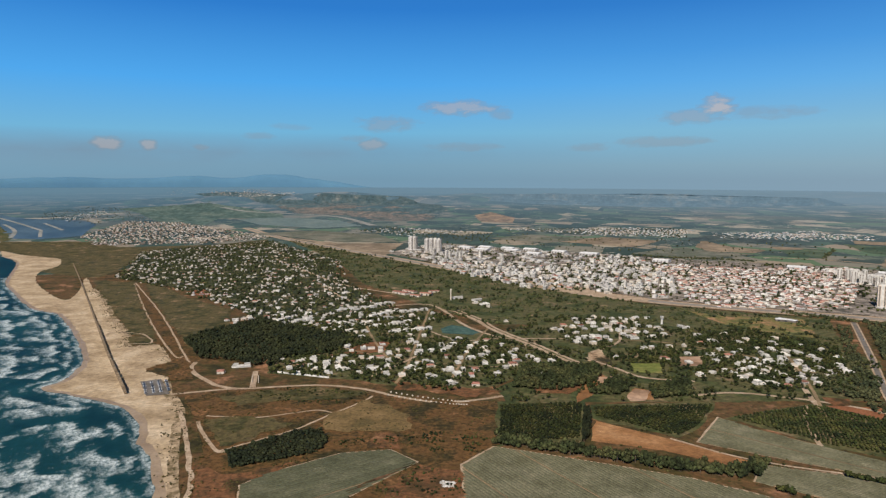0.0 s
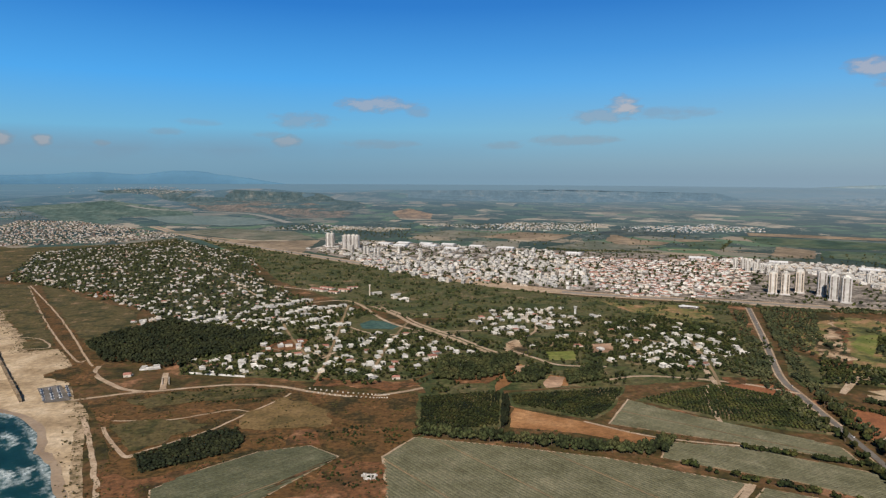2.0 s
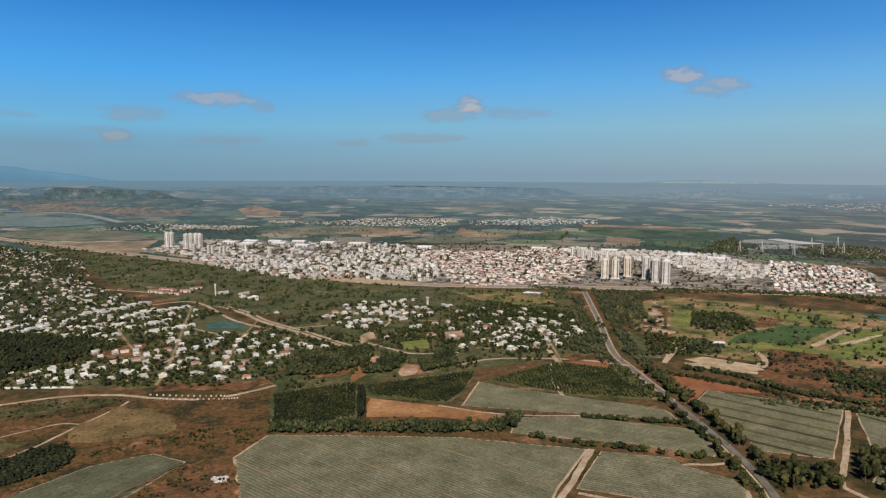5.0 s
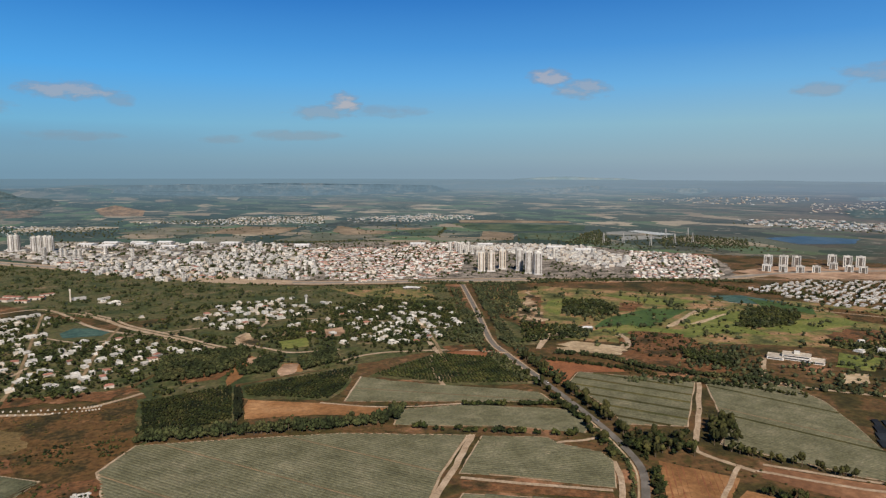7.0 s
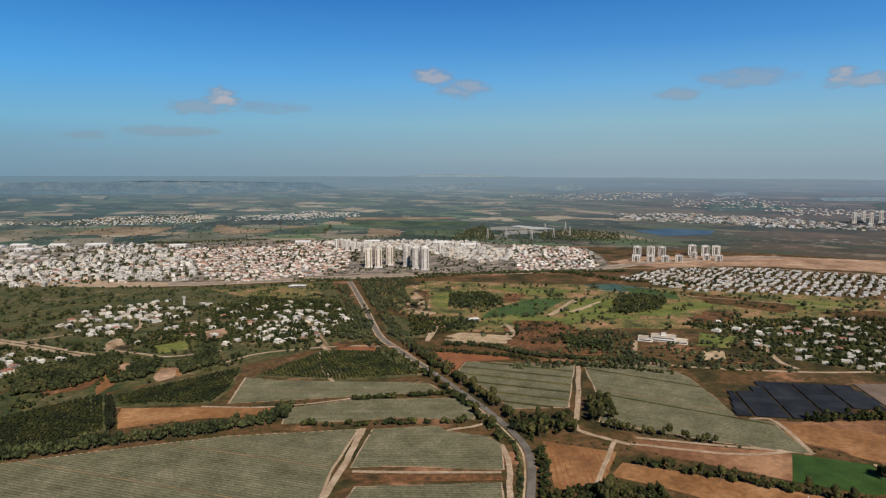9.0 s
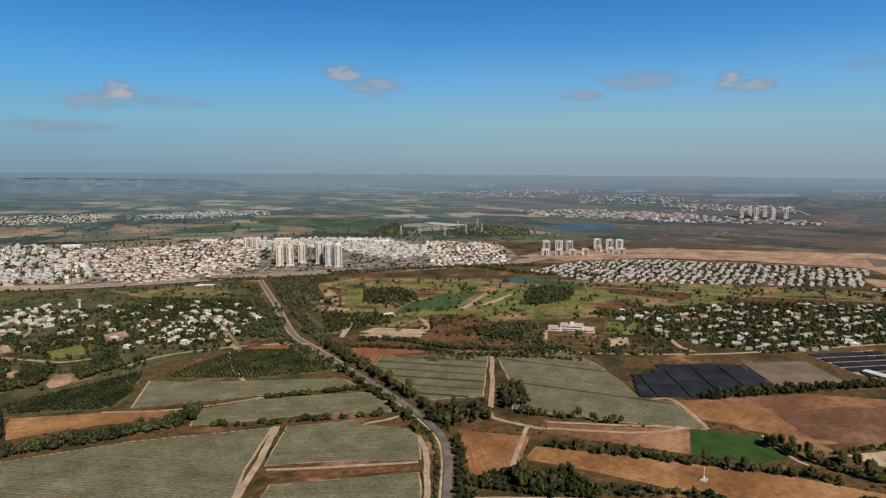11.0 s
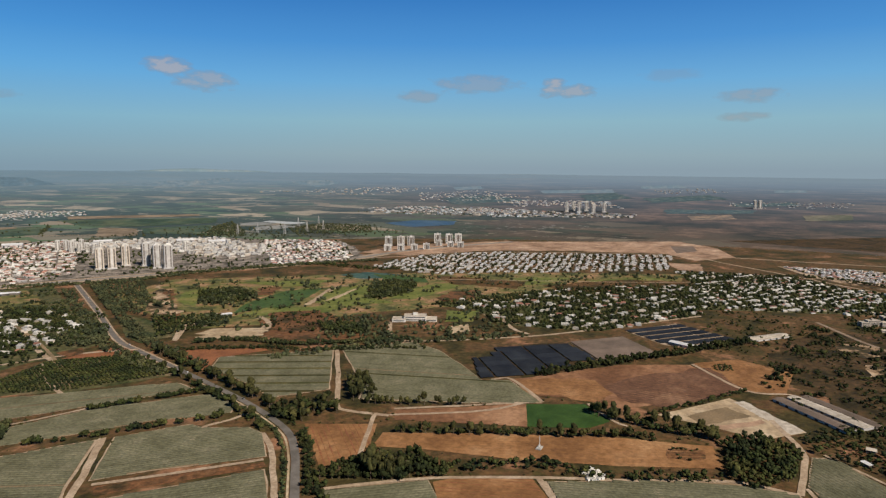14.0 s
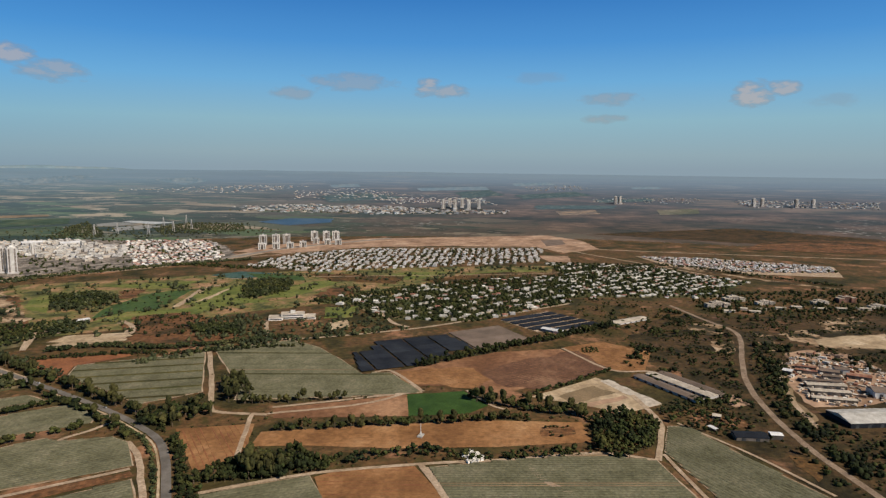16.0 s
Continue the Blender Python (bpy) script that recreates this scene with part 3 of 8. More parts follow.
def hill(x, y):
    """Height of the hills inland."""
    h = 0.0
    for cx, cy, lx, ly, turn, top in HILLS:
        a = radians(turn)
        u, v = (x - cx) * math.cos(a) + (y - cy) * math.sin(a), -(x - cx) * math.sin(a) + (y - cy) * math.cos(a)
        q = (u / lx) ** 2 + (v / ly) ** 2
        if q < 6:
            h += top * math.exp(-q) * (0.75 + 0.5 * noise.noise((x / 900, y / 900, top)))
    return h


# middle x, y, half length, half width, turn, height: the long ridge with the quarried flank, the low hills inland
HILLS = [
    (-700, 7000, 1500, 500, -20, 40), (700, 7600, 1500, 600, -12, 35), (-1500, 9500, 2600, 700, 5, 150), (1500, 11500, 2500, 800, -10, 120), (9000, 15000, 3500, 900, -40, 110), (14500, 8500, 3500, 900, -60, 90),
]


def land(x, y, up=0.0):
    """Place on the land, and the scale there: level along the coast, beyond NEAR squeezed in and raised to fit the
    camera's view.
    """
    d = math.hypot(x, y)
    if d <= NEAR:
        return x, y, up, 1.0
    r = NEAR + (RIM - NEAR) * (1 - math.exp(-(d - NEAR) / (RIM - NEAR)))
    s = r / d
    # eye height by direction, so that far land keeps its place in the view
    top = 292 - 26 * math.sin(math.atan2(x, y) - radians(38))
    return x * s, y * s, top * (1 - s) + s * (hill(x, y) + up), s


def tri_mesh(name, v, f, mats, idx=None, uv=None, smooth=False, level=False):
    """A mesh from arrays of corners and triangles."""
    me = bpy.data.meshes.new(name)
    v, f = np.asarray(v, np.float32).reshape(-1, 3), np.asarray(f, np.int32).reshape(-1, 3)
    me.vertices.add(len(v))
    me.vertices.foreach_set("co", v.ravel())
    me.loops.add(len(f) * 3)
    me.loops.foreach_set("vertex_index", f.ravel())
    me.polygons.add(len(f))
    me.polygons.foreach_set("loop_start", np.arange(0, len(f) * 3, 3, dtype=np.int32))
    if level:
        e1, e2 = v[f[:, 1], :2] - v[f[:, 0], :2], v[f[:, 2], :2] - v[f[:, 0], :2]
        under = e1[:, 0] * e2[:, 1] - e1[:, 1] * e2[:, 0] < 0
        f[under] = f[under][:, ::-1]
        me.loops.foreach_set("vertex_index", f.ravel())
    for m in mats if isinstance(mats, (list, tuple)) else [mats]:
        me.materials.append(m)
    if idx is not None:
        me.polygons.foreach_set("material_index", np.asarray(idx, np.int32))
    if uv is not None:
        lay = me.uv_layers.new(name="plan")
        lay.data.foreach_set("uv", np.asarray(uv, np.float32)[f.ravel()].ravel())
    me.polygons.foreach_set("use_smooth", np.full(len(f), smooth, dtype=bool))
    me.update(calc_edges=True)
    if level:
        me.normals_split_custom_set_from_vertices([(0, 0, 1)] * len(v))
    return me


def inside(p, poly):
    x, y = p
    hit = False
    for (x0, y0), (x1, y1) in zip(poly, poly[1:] + poly[:1]):
        if (y0 > y) != (y1 > y) and x < (x1 - x0) * (y - y0) / (y1 - y0) + x0:
            hit = not hit
    return hit


def soften(poly, step, rough, closed=True):
    """Points along an outline, uneven as the edges of fields and tracks are."""
    out = []
    pairs = list(zip(poly, poly[1:] + poly[:1] if closed else poly[1:]))
    for (x0, y0), (x1, y1) in pairs:
        n = max(1, int(math.hypot(x1 - x0, y1 - y0) / step))
        for i in range(n):
            x, y = x0 + (x1 - x0) * i / n, y0 + (y1 - y0) * i / n
            out.append((x + rough * noise.noise((x / 23, y / 23, 1)), y + rough * noise.noise((x / 23, y / 23, 7))))
    if not closed:
        out.append(poly[-1])
    return out


LAYER = [0.0]


def lie(up):
    """The height of the next sheet of ground: thin sheets, each a little above the one before."""
    LAYER[0] += 0.002
    return up * 0.3 + LAYER[0]


def patch(name, poly, m, up, rough=2.0, step=12.0, label="", category="", kind="structure", grain=None):
    """A sheet of ground with an uneven edge, lying on the land, with a low bank down to it all round."""
    rim = soften(poly, step, rough)
    up = lie(up)
    pts = [Vector(p) for p in rim]
    if grain:
        xs, ys = [p[0] for p in rim], [p[1] for p in rim]
        for gx in np.arange(min(xs), max(xs), grain):
            for gy in np.arange(min(ys), max(ys), grain):
                if inside((gx, gy), rim):
                    pts.append(Vector((gx, gy)))
    n = len(rim)
    vs, _, fs, *_ = geometry.delaunay_2d_cdt(pts, [(i, (i + 1) % n) for i in range(n)], [], 1, 0.01)
    v = [land(p[0], p[1], up)[:3] for p in vs]
    f = [tuple(t) for t in fs]
    f = [t if (vs[t[1]] - vs[t[0]]).cross(vs[t[2]] - vs[t[0]]) > 0 else t[::-1] for t in f]
    ob = new(name, tri_mesh(name, v, f, m, smooth=True, level=True))
    return tagged(ob, label, category, "", kind)


def ribbon(name, line, width, m, up, label="", category="", kind="structure", rough=0.8, step=14.0):
    """A road or track of one width along a line."""
    p = soften(smooth_line(line), step, rough, False)
    up = lie(up)
    v, f = [], []
    for i, (x, y) in enumerate(p):
        a, b = p[max(i - 1, 0)], p[min(i + 1, len(p) - 1)]
        d = Vector((b[0] - a[0], b[1] - a[1])).normalized()
        wob = width / 2 * (1 + 0.12 * rough * noise.noise((x / 9, y / 9, 3)))
        for k in (-1, 1):
            v.append(land(x - d.y * wob * k, y + d.x * wob * k, up)[:3])
    for i in range(len(p) - 1):
        a = 2 * i
        f += [(a + 1, a, a + 2), (a + 1, a + 2, a + 3)]
    me = tri_mesh(name, v, f, m, smooth=True, level=True)
    ob = new(name, me)
    return tagged(ob, label, category, "", kind)


def smooth_line(line, n=6):
    """A smooth line through the points (Catmull-Rom)."""
    p = [Vector(q) for q in line]
    p = [p[0] * 2 - p[1]] + p + [p[-1] * 2 - p[-2]]
    out = []
    for i in range(1, len(p) - 2):
        for k in range(n):
            t = k / n
            q = 0.5 * (2 * p[i] + (p[i + 1] - p[i - 1]) * t + (2 * p[i - 1] - 5 * p[i] + 4 * p[i + 1] - p[i + 2]) * t * t + (3 * p[i] - p[i - 1] - 3 * p[i + 1] + p[i + 2]) * t ** 3)
            out.append((q.x, q.y))
    out.append(tuple(p[-2]))
    return out


def scatter(poly, count, gap=0.0, seed=1):
    """Random places inside an outline."""
    rng = random.Random(seed)
    xs, ys = [p[0] for p in poly], [p[1] for p in poly]
    out, tries = [], 0
    cells = {}
    while len(out) < count and tries < count * 40:
        tries += 1
        p = rng.uniform(min(xs), max(xs)), rng.uniform(min(ys), max(ys))
        if not inside(p, poly):
            continue
        if gap:
            c = int(p[0] // gap), int(p[1] // gap)
            if any(math.hypot(p[0] - q[0], p[1] - q[1]) < gap for a in (-1, 0, 1) for b in (-1, 0, 1) for q in cells.get((c[0] + a, c[1] + b), ())):
                continue
            cells.setdefault(c, []).append(p)
        out.append(p)
    return out


def rows_in(poly, angle, gap):
    """Stretches of parallel lines inside an outline."""
    a = radians(angle)
    ca, sa = math.cos(a), math.sin(a)
    q = [(x * ca + y * sa, -x * sa + y * ca) for x, y in poly]
    lo, hi = min(p[1] for p in q), max(p[1] for p in q)
    out = []
    for k in range(int((hi - lo) / gap)):
        v = lo + (k + 0.5) * gap
        cut = sorted(x0 + (x1 - x0) * (v - y0) / (y1 - y0) for (x0, y0), (x1, y1) in zip(q, q[1:] + q[:1]) if (y0 > v) != (y1 > v))
        for u0, u1 in zip(cut[::2], cut[1::2]):
            out.append(((u0 * ca - v * sa, u0 * sa + v * ca), (u1 * ca - v * sa, u1 * sa + v * ca)))
    return out


# ---- ground, to the horizon ----
def build_ground():
    """The plain in two sheets: the land round the coast, and the backdrop of the far plain up to the hills."""
    az = list(np.arange(-60, 135, 0.65)) + list(np.arange(135, 300, 5.0))
    n = len(az)
    near = [0.01] + list(np.arange(150, 2501, 150)) + [2550.0]
    far = list(2500 * np.exp(np.linspace(0.02, math.log(12.0), 110)))
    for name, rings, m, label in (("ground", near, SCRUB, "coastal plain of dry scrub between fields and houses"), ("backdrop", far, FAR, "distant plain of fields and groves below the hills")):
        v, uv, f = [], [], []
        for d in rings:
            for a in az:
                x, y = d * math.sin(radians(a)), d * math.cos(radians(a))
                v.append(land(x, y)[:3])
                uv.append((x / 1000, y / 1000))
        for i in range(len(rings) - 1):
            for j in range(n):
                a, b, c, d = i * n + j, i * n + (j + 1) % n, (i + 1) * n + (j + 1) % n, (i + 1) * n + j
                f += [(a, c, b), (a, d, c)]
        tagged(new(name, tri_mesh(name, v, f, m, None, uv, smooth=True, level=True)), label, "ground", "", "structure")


build_ground()


def mountain(name, az0, az1, low, profile, m, r, label):
    """A far mountain ridge with a rounded face, from its foot at elevation low to the profile of its crest."""
    v, f, n = [], [], 90
    for i in range(n + 1):
        t = i / n
        a = radians(az0 + (az1 - az0) * t)
        top = low + (profile(t) - low) * (0.86 + 0.22 * noise.fractal((t * 7, az0, 0), 0.8, 2.0, 5))
        for j in range(5):
            e, back = low + (top - low) * math.sin(j / 4 * math.pi / 2), r + 40 * (j / 4) ** 2
            v.append((back * math.sin(a), back * math.cos(a), 292 + back * math.tan(radians(e))))
        if i:
            for j in range(4):
                p = (i - 1) * 5 + j
                f += [(p, p + 5, p + 6), (p, p + 6, p + 1)]
    tagged(new(name, tri_mesh(name, v, f, m, smooth=True)), label, "mountain", "", "structure")


mountain("backdrop", -75, 3, -1.1, lambda t: -0.95 + 1.7 * min(1, (1 - t) * 5) ** 1.4, MOUNT, 4648, "mountain ridge far behind the plain, painted haze blue")
mountain("backdrop", -10, 34, -0.95, lambda t: -0.95 + 0.5 * math.sin(math.pi * t) ** 0.6, MOUNT_PALE, 4649, "hills far inland, painted pale as in haze")
mountain("backdrop", 20, 74, -0.9, lambda t: -0.66 + 0.36 * math.exp(-((t - 0.41) / 0.1) ** 4) + 0.14 * math.exp(-((t - 0.22) / 0.07) ** 2) + 0.1 * math.exp(-((t - 0.66) / 0.09) ** 2), MOUNT_PALE, 4649.6, "hills far inland, painted pale as in haze")

SHORE = [(-1840, 2699), (-1654, 2514), (-1471, 2208), (-1345, 1989), (-1185, 1792), (-1014, 1593), (-912, 1526), (-760, 1327), (-659, 1173), (-621, 1100),
         (-601, 1014), (-611, 974), (-539, 938), (-470, 908), (-420, 863), (-387, 816), (-367, 767), (-336, 729), (-304, 665), (-284, 626), (-255, 520), (-200, 300), (-190, -300), (-250, -1500)]
INLAND = [(-150, -1500), (-100, -300), (-120, 300), (-240, 540), (-272, 626), (-293, 679), (-316, 737), (-342, 807), (-364, 875), (-392, 925), (-410, 946), (-440, 1010), (-482, 1118), (-556, 1235), (-603, 1227), (-655, 1328),
          (-768, 1495), (-898, 1708), (-1024, 1887), (-1165, 2107), (-1021, 1793), (-1027, 1724), (-1253, 1990), (-1395, 2236), (-1431, 2415), (-1576, 2643), (-1777, 2741), (-1990, 2915)]
sea = patch("sea", [(-2300, 3100)] + smooth_line(SHORE[:-2], 4) + [(-400, 250), (-900, 300), (-1900, 1400), (-3000, 2600)], SEA, 0.12, 3, 25, "dark teal sea off the beach", "sea", grain=150)


def surf_zone(cell=5.8, reach=270.0):
    """The breakers: water along the shore, with foam that is sharp towards the beach and trails away seaward."""
    line = np.array(smooth_line(SHORE[:-3], 4))
    a, d = line[:-1], np.diff(line, axis=0)
    run = np.concatenate([[0], np.cumsum(np.hypot(d[:, 0], d[:, 1]))])
    gx, gy = np.meshgrid(np.arange(-1800, -190, cell), np.arange(560, 2500, cell))
    p = np.stack([gx.ravel(), gy.ravel()], 1)
    best, along_shore, side = np.full(len(p), 1e9), np.zeros(len(p)), np.zeros(len(p))
    for k in range(len(a)):
        r = p - a[k]
        t = np.clip((r @ d[k]) / (d[k] @ d[k]), 0, 1)
        away = r - t[:, None] * d[k]
        q = np.hypot(away[:, 0], away[:, 1])
        m = q < best
        best[m], along_shore[m] = q[m], (run[k] + t * math.hypot(*d[k]))[m]
        side[m] = (d[k][0] * r[:, 1] - d[k][1] * r[:, 0])[m]
    out = np.where(side < 0, best, -best)
    use = ((out > -12) & (out < reach)).reshape(gx.shape)
    foam = np.zeros(len(p))
    for i in np.nonzero(use.ravel())[0]:
        s, o = along_shore[i], out[i]
        for k, (mid, sway, strength) in enumerate(((7, 4, 0.9), (26, 10, 0.85), (48, 16, 0.9), (76, 20, 0.95), (108, 24, 0.95), (146, 28, 0.65), (200, 32, 0.35))):
            crest = mid + sway * noise.noise((s / 55, k * 7.3, 0)) + 0.5 * sway * noise.noise((s / 20, k * 7.3, 4))
            behind = o - crest
            if -6 < behind < 70:
                power = strength * min(1, max(0.62 if k == 0 else 0, 0.72 + 1.9 * noise.noise((s / 60, k * 3.1, 9))))
                foam[i] = max(foam[i], power * (1 + behind / 6 if behind < 0 else math.exp(-behind / (8 + 14 * (k > 1)))))
    number = np.full(len(p), -1)
    number[use.ravel()] = np.arange(use.sum())
    number = number.reshape(gx.shape)
    n0, n1, n2, n3 = number[:-1, :-1], number[:-1, 1:], number[1:, 1:], number[1:, :-1]
    ok = (n0 >= 0) & (n1 >= 0) & (n2 >= 0) & (n3 >= 0)
    f = np.concatenate([np.stack([n0[ok], n1[ok], n2[ok]], 1), np.stack([n0[ok], n2[ok], n3[ok]], 1)])
    v = np.concatenate([p[use.ravel()], np.full((use.sum(), 1), 0.07)], 1)
    me = tri_mesh("surf_zone", v, f, SEA, smooth=True, level=True)
    me.attributes.new("surf", "FLOAT", "POINT").data.foreach_set("value", foam[use.ravel()].astype(np.float32))
    tagged(new("surf_zone", me), "breaking waves with lacy white foam", "surf", "", "stuff")


surf_zone()
patch("open_sea", [(-2250, 3000), (-2900, 2560), (-1860, 1380), (-880, 280), (-380, 240), (-190, -300), (-250, -1500), (-4200, -1500), (-4200, 2000), (-3200, 2800)], SEA, 0.1, 3, 40, "dark teal open sea", "sea", grain=200)
WATERLINE = smooth_line(SHORE, 4)
patch("wet_shore", [(x - 5, y - 2) for x, y in WATERLINE] + [(x + 11, y + 5) for x, y in WATERLINE[::-1]], WETSAND, 0.25, 5, 10, "strip of dark wet sand along the waterline", "wet sand")
patch("beach", [(x + 5, y + 2) for x, y in WATERLINE] + smooth_line(INLAND, 4), SAND, 0.4, 5, 10, "pale sandy beach and low dunes", "beach")
for outline, wide in ((INLAND[2:12], 12), (INLAND[12:19], 12)):
    ribbon("dune_edge", outline, wide, DUNE, 0.5, "tufts of dry grass and scrub on loose sand", "dune edge", rough=1.5, step=7)
patch("dune_scrub", [(-1930, 2870), (-1560, 2740), (-1280, 2760), (-1180, 2450), (-1120, 2107), (-1165, 2107), (-1395, 2236), (-1431, 2415), (-1576, 2643), (-1777, 2741)], OLIVE, 0.34, 8, 14, "olive scrub behind the northern beach", "scrub", grain=120)
patch("heath", [(-262, 640), (-290, 760), (-340, 860), (-390, 940), (-300, 965), (-190, 985), (-60, 930), (80, 915), (75, 770), (40, 700), (60, 560), (0, 420), (-180, 300), (-220, 520)], HEATH, 0.3, 6, 12, "dry orange-brown heath with low bushes", "heath")
patch("dune_grass", [(-420, 1020), (-560, 1260), (-700, 1450), (-960, 1840), (-1150, 2150), (-1000, 2050), (-640, 1530), (-500, 1330), (-440, 1180)], HEATH, 0.28, 6, 14, "olive dune grass behind the beach", "dune grass")
patch("maquis", [(-850, 3480), (-230, 2640), (30, 2290), (230, 2000), (390, 1790), (560, 1640), (720, 1560), (890, 1480), (760, 1200), (560, 1260), (420, 1400), (100, 1420), (-50, 1640), (-250, 2000), (-420, 2560)], MAQUIS, 0.3, 8, 20, "belt of dark green scrub below the motorway", "scrub", grain=150)
patch("dark_scrub", [(1048, 0), (1183, -35), (1273, -102), (1282, -215), (1422, -473), (1478, -752), (1180, -776), (642, -446), (501, -253), (564, -175), (712, -83), (763, -117), (888, -69), (930, -33)], DARKSCRUB, 0.31, 10, 20, "dark brown scrub beside the dirt road", "scrub", grain=120)
# the first sheet has the shade between trees painted into its soil
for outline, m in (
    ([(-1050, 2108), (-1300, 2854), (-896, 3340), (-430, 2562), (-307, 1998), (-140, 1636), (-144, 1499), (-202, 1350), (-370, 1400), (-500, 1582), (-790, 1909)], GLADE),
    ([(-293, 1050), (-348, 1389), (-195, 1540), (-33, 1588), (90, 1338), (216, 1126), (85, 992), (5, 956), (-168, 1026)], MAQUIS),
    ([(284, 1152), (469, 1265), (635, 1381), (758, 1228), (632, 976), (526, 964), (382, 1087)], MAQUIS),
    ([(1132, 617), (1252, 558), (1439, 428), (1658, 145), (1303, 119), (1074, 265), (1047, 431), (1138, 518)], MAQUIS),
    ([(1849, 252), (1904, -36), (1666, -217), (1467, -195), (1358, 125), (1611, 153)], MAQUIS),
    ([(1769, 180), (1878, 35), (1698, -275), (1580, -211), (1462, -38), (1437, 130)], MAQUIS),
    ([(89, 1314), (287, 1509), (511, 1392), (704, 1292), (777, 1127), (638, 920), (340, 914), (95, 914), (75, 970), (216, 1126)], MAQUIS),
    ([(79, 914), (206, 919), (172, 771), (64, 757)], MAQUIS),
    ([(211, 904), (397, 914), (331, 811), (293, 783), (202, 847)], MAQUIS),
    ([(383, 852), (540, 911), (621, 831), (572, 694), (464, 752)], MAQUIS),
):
    patch("shaded_ground", outline, m, 0.32, 8, 20, "ground and scrub under garden trees", "ground", grain=150)

# ---- roads, tracks ----
ribbon("road_verge", [(925, 1445), (909, 1412), (771, 1145), (656, 929), (626, 837), (596, 726)], 14, TRACK, 0.7, "pale sandy verge of the country road", "verge", rough=0.6)
ribbon("road", [(925, 1445), (909, 1412), (771, 1145), (656, 929), (626, 837), (596, 726), (571, 635), (543, 542), (521, 484), (496, 434), (462, 397), (420, 361), (354, 307), (250, 225)], 8.2, ASPHALT, 1.0, "grey asphalt country road", "road", rough=0)
ribbon("footway", [(x - 6.2, y + 2.8) for x, y in ((571, 635), (543, 542), (521, 484), (496, 434), (462, 397), (420, 361), (354, 307), (250, 225))], 2.2, SAND, 1.0, "pale footway beside the country road", "footway", rough=0.2, step=10)
HWY = [(-1300, 4300), (-878, 3557), (-217, 2658), (33, 2321), (241, 2020), (393, 1830), (555, 1700), (719, 1610), (991, 1485), (1214, 1363), (1376, 1255), (1603, 1155), (1900, 1100), (2300, 900)]
ribbon("motorway_verge", HWY, 58, TRACK, 0.7, "pale sandy verge of the motorway", "verge", rough=0.6)
ribbon("motorway", HWY, 24, CONCRETE_ROAD, 1.4, "wide pale worn motorway", "motorway", rough=0)
ribbon("coast_road", [(-406, 946), (-332, 970), (-290, 975), (-197, 990), (-125, 973), (-70, 939), (-3, 910), (55, 925), (89, 940)], 7, TRACK, 0.9, "pale coast road", "road")
ribbon("dust_road", [(1342, -75), (1232, -129), (1140, -173), (968, -158), (864, -151), (766, -160), (667, -182), (586, -212), (480, -250)], 7.5, DUSTROAD, 0.9, "wide pale dirt road", "road")
for line, wide in (
    ([(-435, 1118), (-421, 1067), (-357, 992), (-314, 970)], 8), ([(-954, 1992), (-687, 1495), (-498, 1174), (-470, 1155)], 3.8), ([(-949, 1993), (-670, 1527), (-477, 1174), (-445, 1118)], 3.8),
    ([(-325, 836), (-299, 788), (-266, 741), (-254, 746)], 5), ([(-366, 876), (-339, 825), (-319, 780), (-300, 738), (-285, 702), (-263, 648), (-250, 560)], 6),
    ([(-266, 741), (-231, 771), (-191, 807), (-156, 858), (-117, 915), (-104, 939)], 3.5), ([(-321, 857), (-254, 851), (-205, 868), (-176, 880), (-150, 869)], 3),
    
    ([(396, 592), (325, 523), (266, 471), (200, 400)], 7), ([(776, 582), (664, 495), (592, 444), (577, 423), (587, 368)], 6.5),
):
    ribbon("dirt_track", line, wide, TRACK, 0.8, "pale dirt track", "track", rough=2.0)

# ---- fields ----
FIELDS = {
    "f1": [(-213, 655), (-188, 686), (-121, 735), (-63, 746), (-29, 711), (-99, 626), (-146, 565), (-200, 605)],
    "f2": [(23, 704), (63, 755), (157, 718), (267, 672), (388, 593), (315, 528), (275, 484), (222, 435), (23, 581)],
    "f3": [(403, 582), (463, 542), (463, 522), (487, 481), (482, 458), (442, 416), (368, 489), (332, 518)],
    "f3b": [(313, 480), (420, 398), (362, 338), (238, 429)],
    "f4": [(374, 853), (405, 808), (533, 686), (551, 664), (544, 627), (481, 667), (313, 768)],
    "f5": [(361, 704), (436, 679), (545, 595), (528, 541), (508, 530), (444, 591), (387, 626), (333, 664)],
    "f6": [(618, 677), (662, 706), (770, 585), (626, 482), (568, 524), (591, 581)],
    "f7": [(785, 578), (869, 500), (846, 442), (797, 380), (750, 328), (767, 296), (724, 249), (707, 232), (666, 308), (616, 427), (661, 453)],
    "b1": [(412, 325), (441, 297), (474, 256), (442, 226), (404, 214), (374, 306)],
    "b3": [(521, 160), (557, 98), (595, 19), (600, -36), (530, -69), (491, -82), (433, 99)],
    "b4": [(688, -50), (695, -70), (633, -118), (571, -172), (528, -199), (497, -102), (553, -80), (622, -45)],
}
TURNS = {"f1": 36, "f2": -58, "f3": -43, "f3b": -43, "f4": -42, "f5": -42, "f6": -60, "f7": -72, "b1": -50, "b3": -72, "b4": 44}


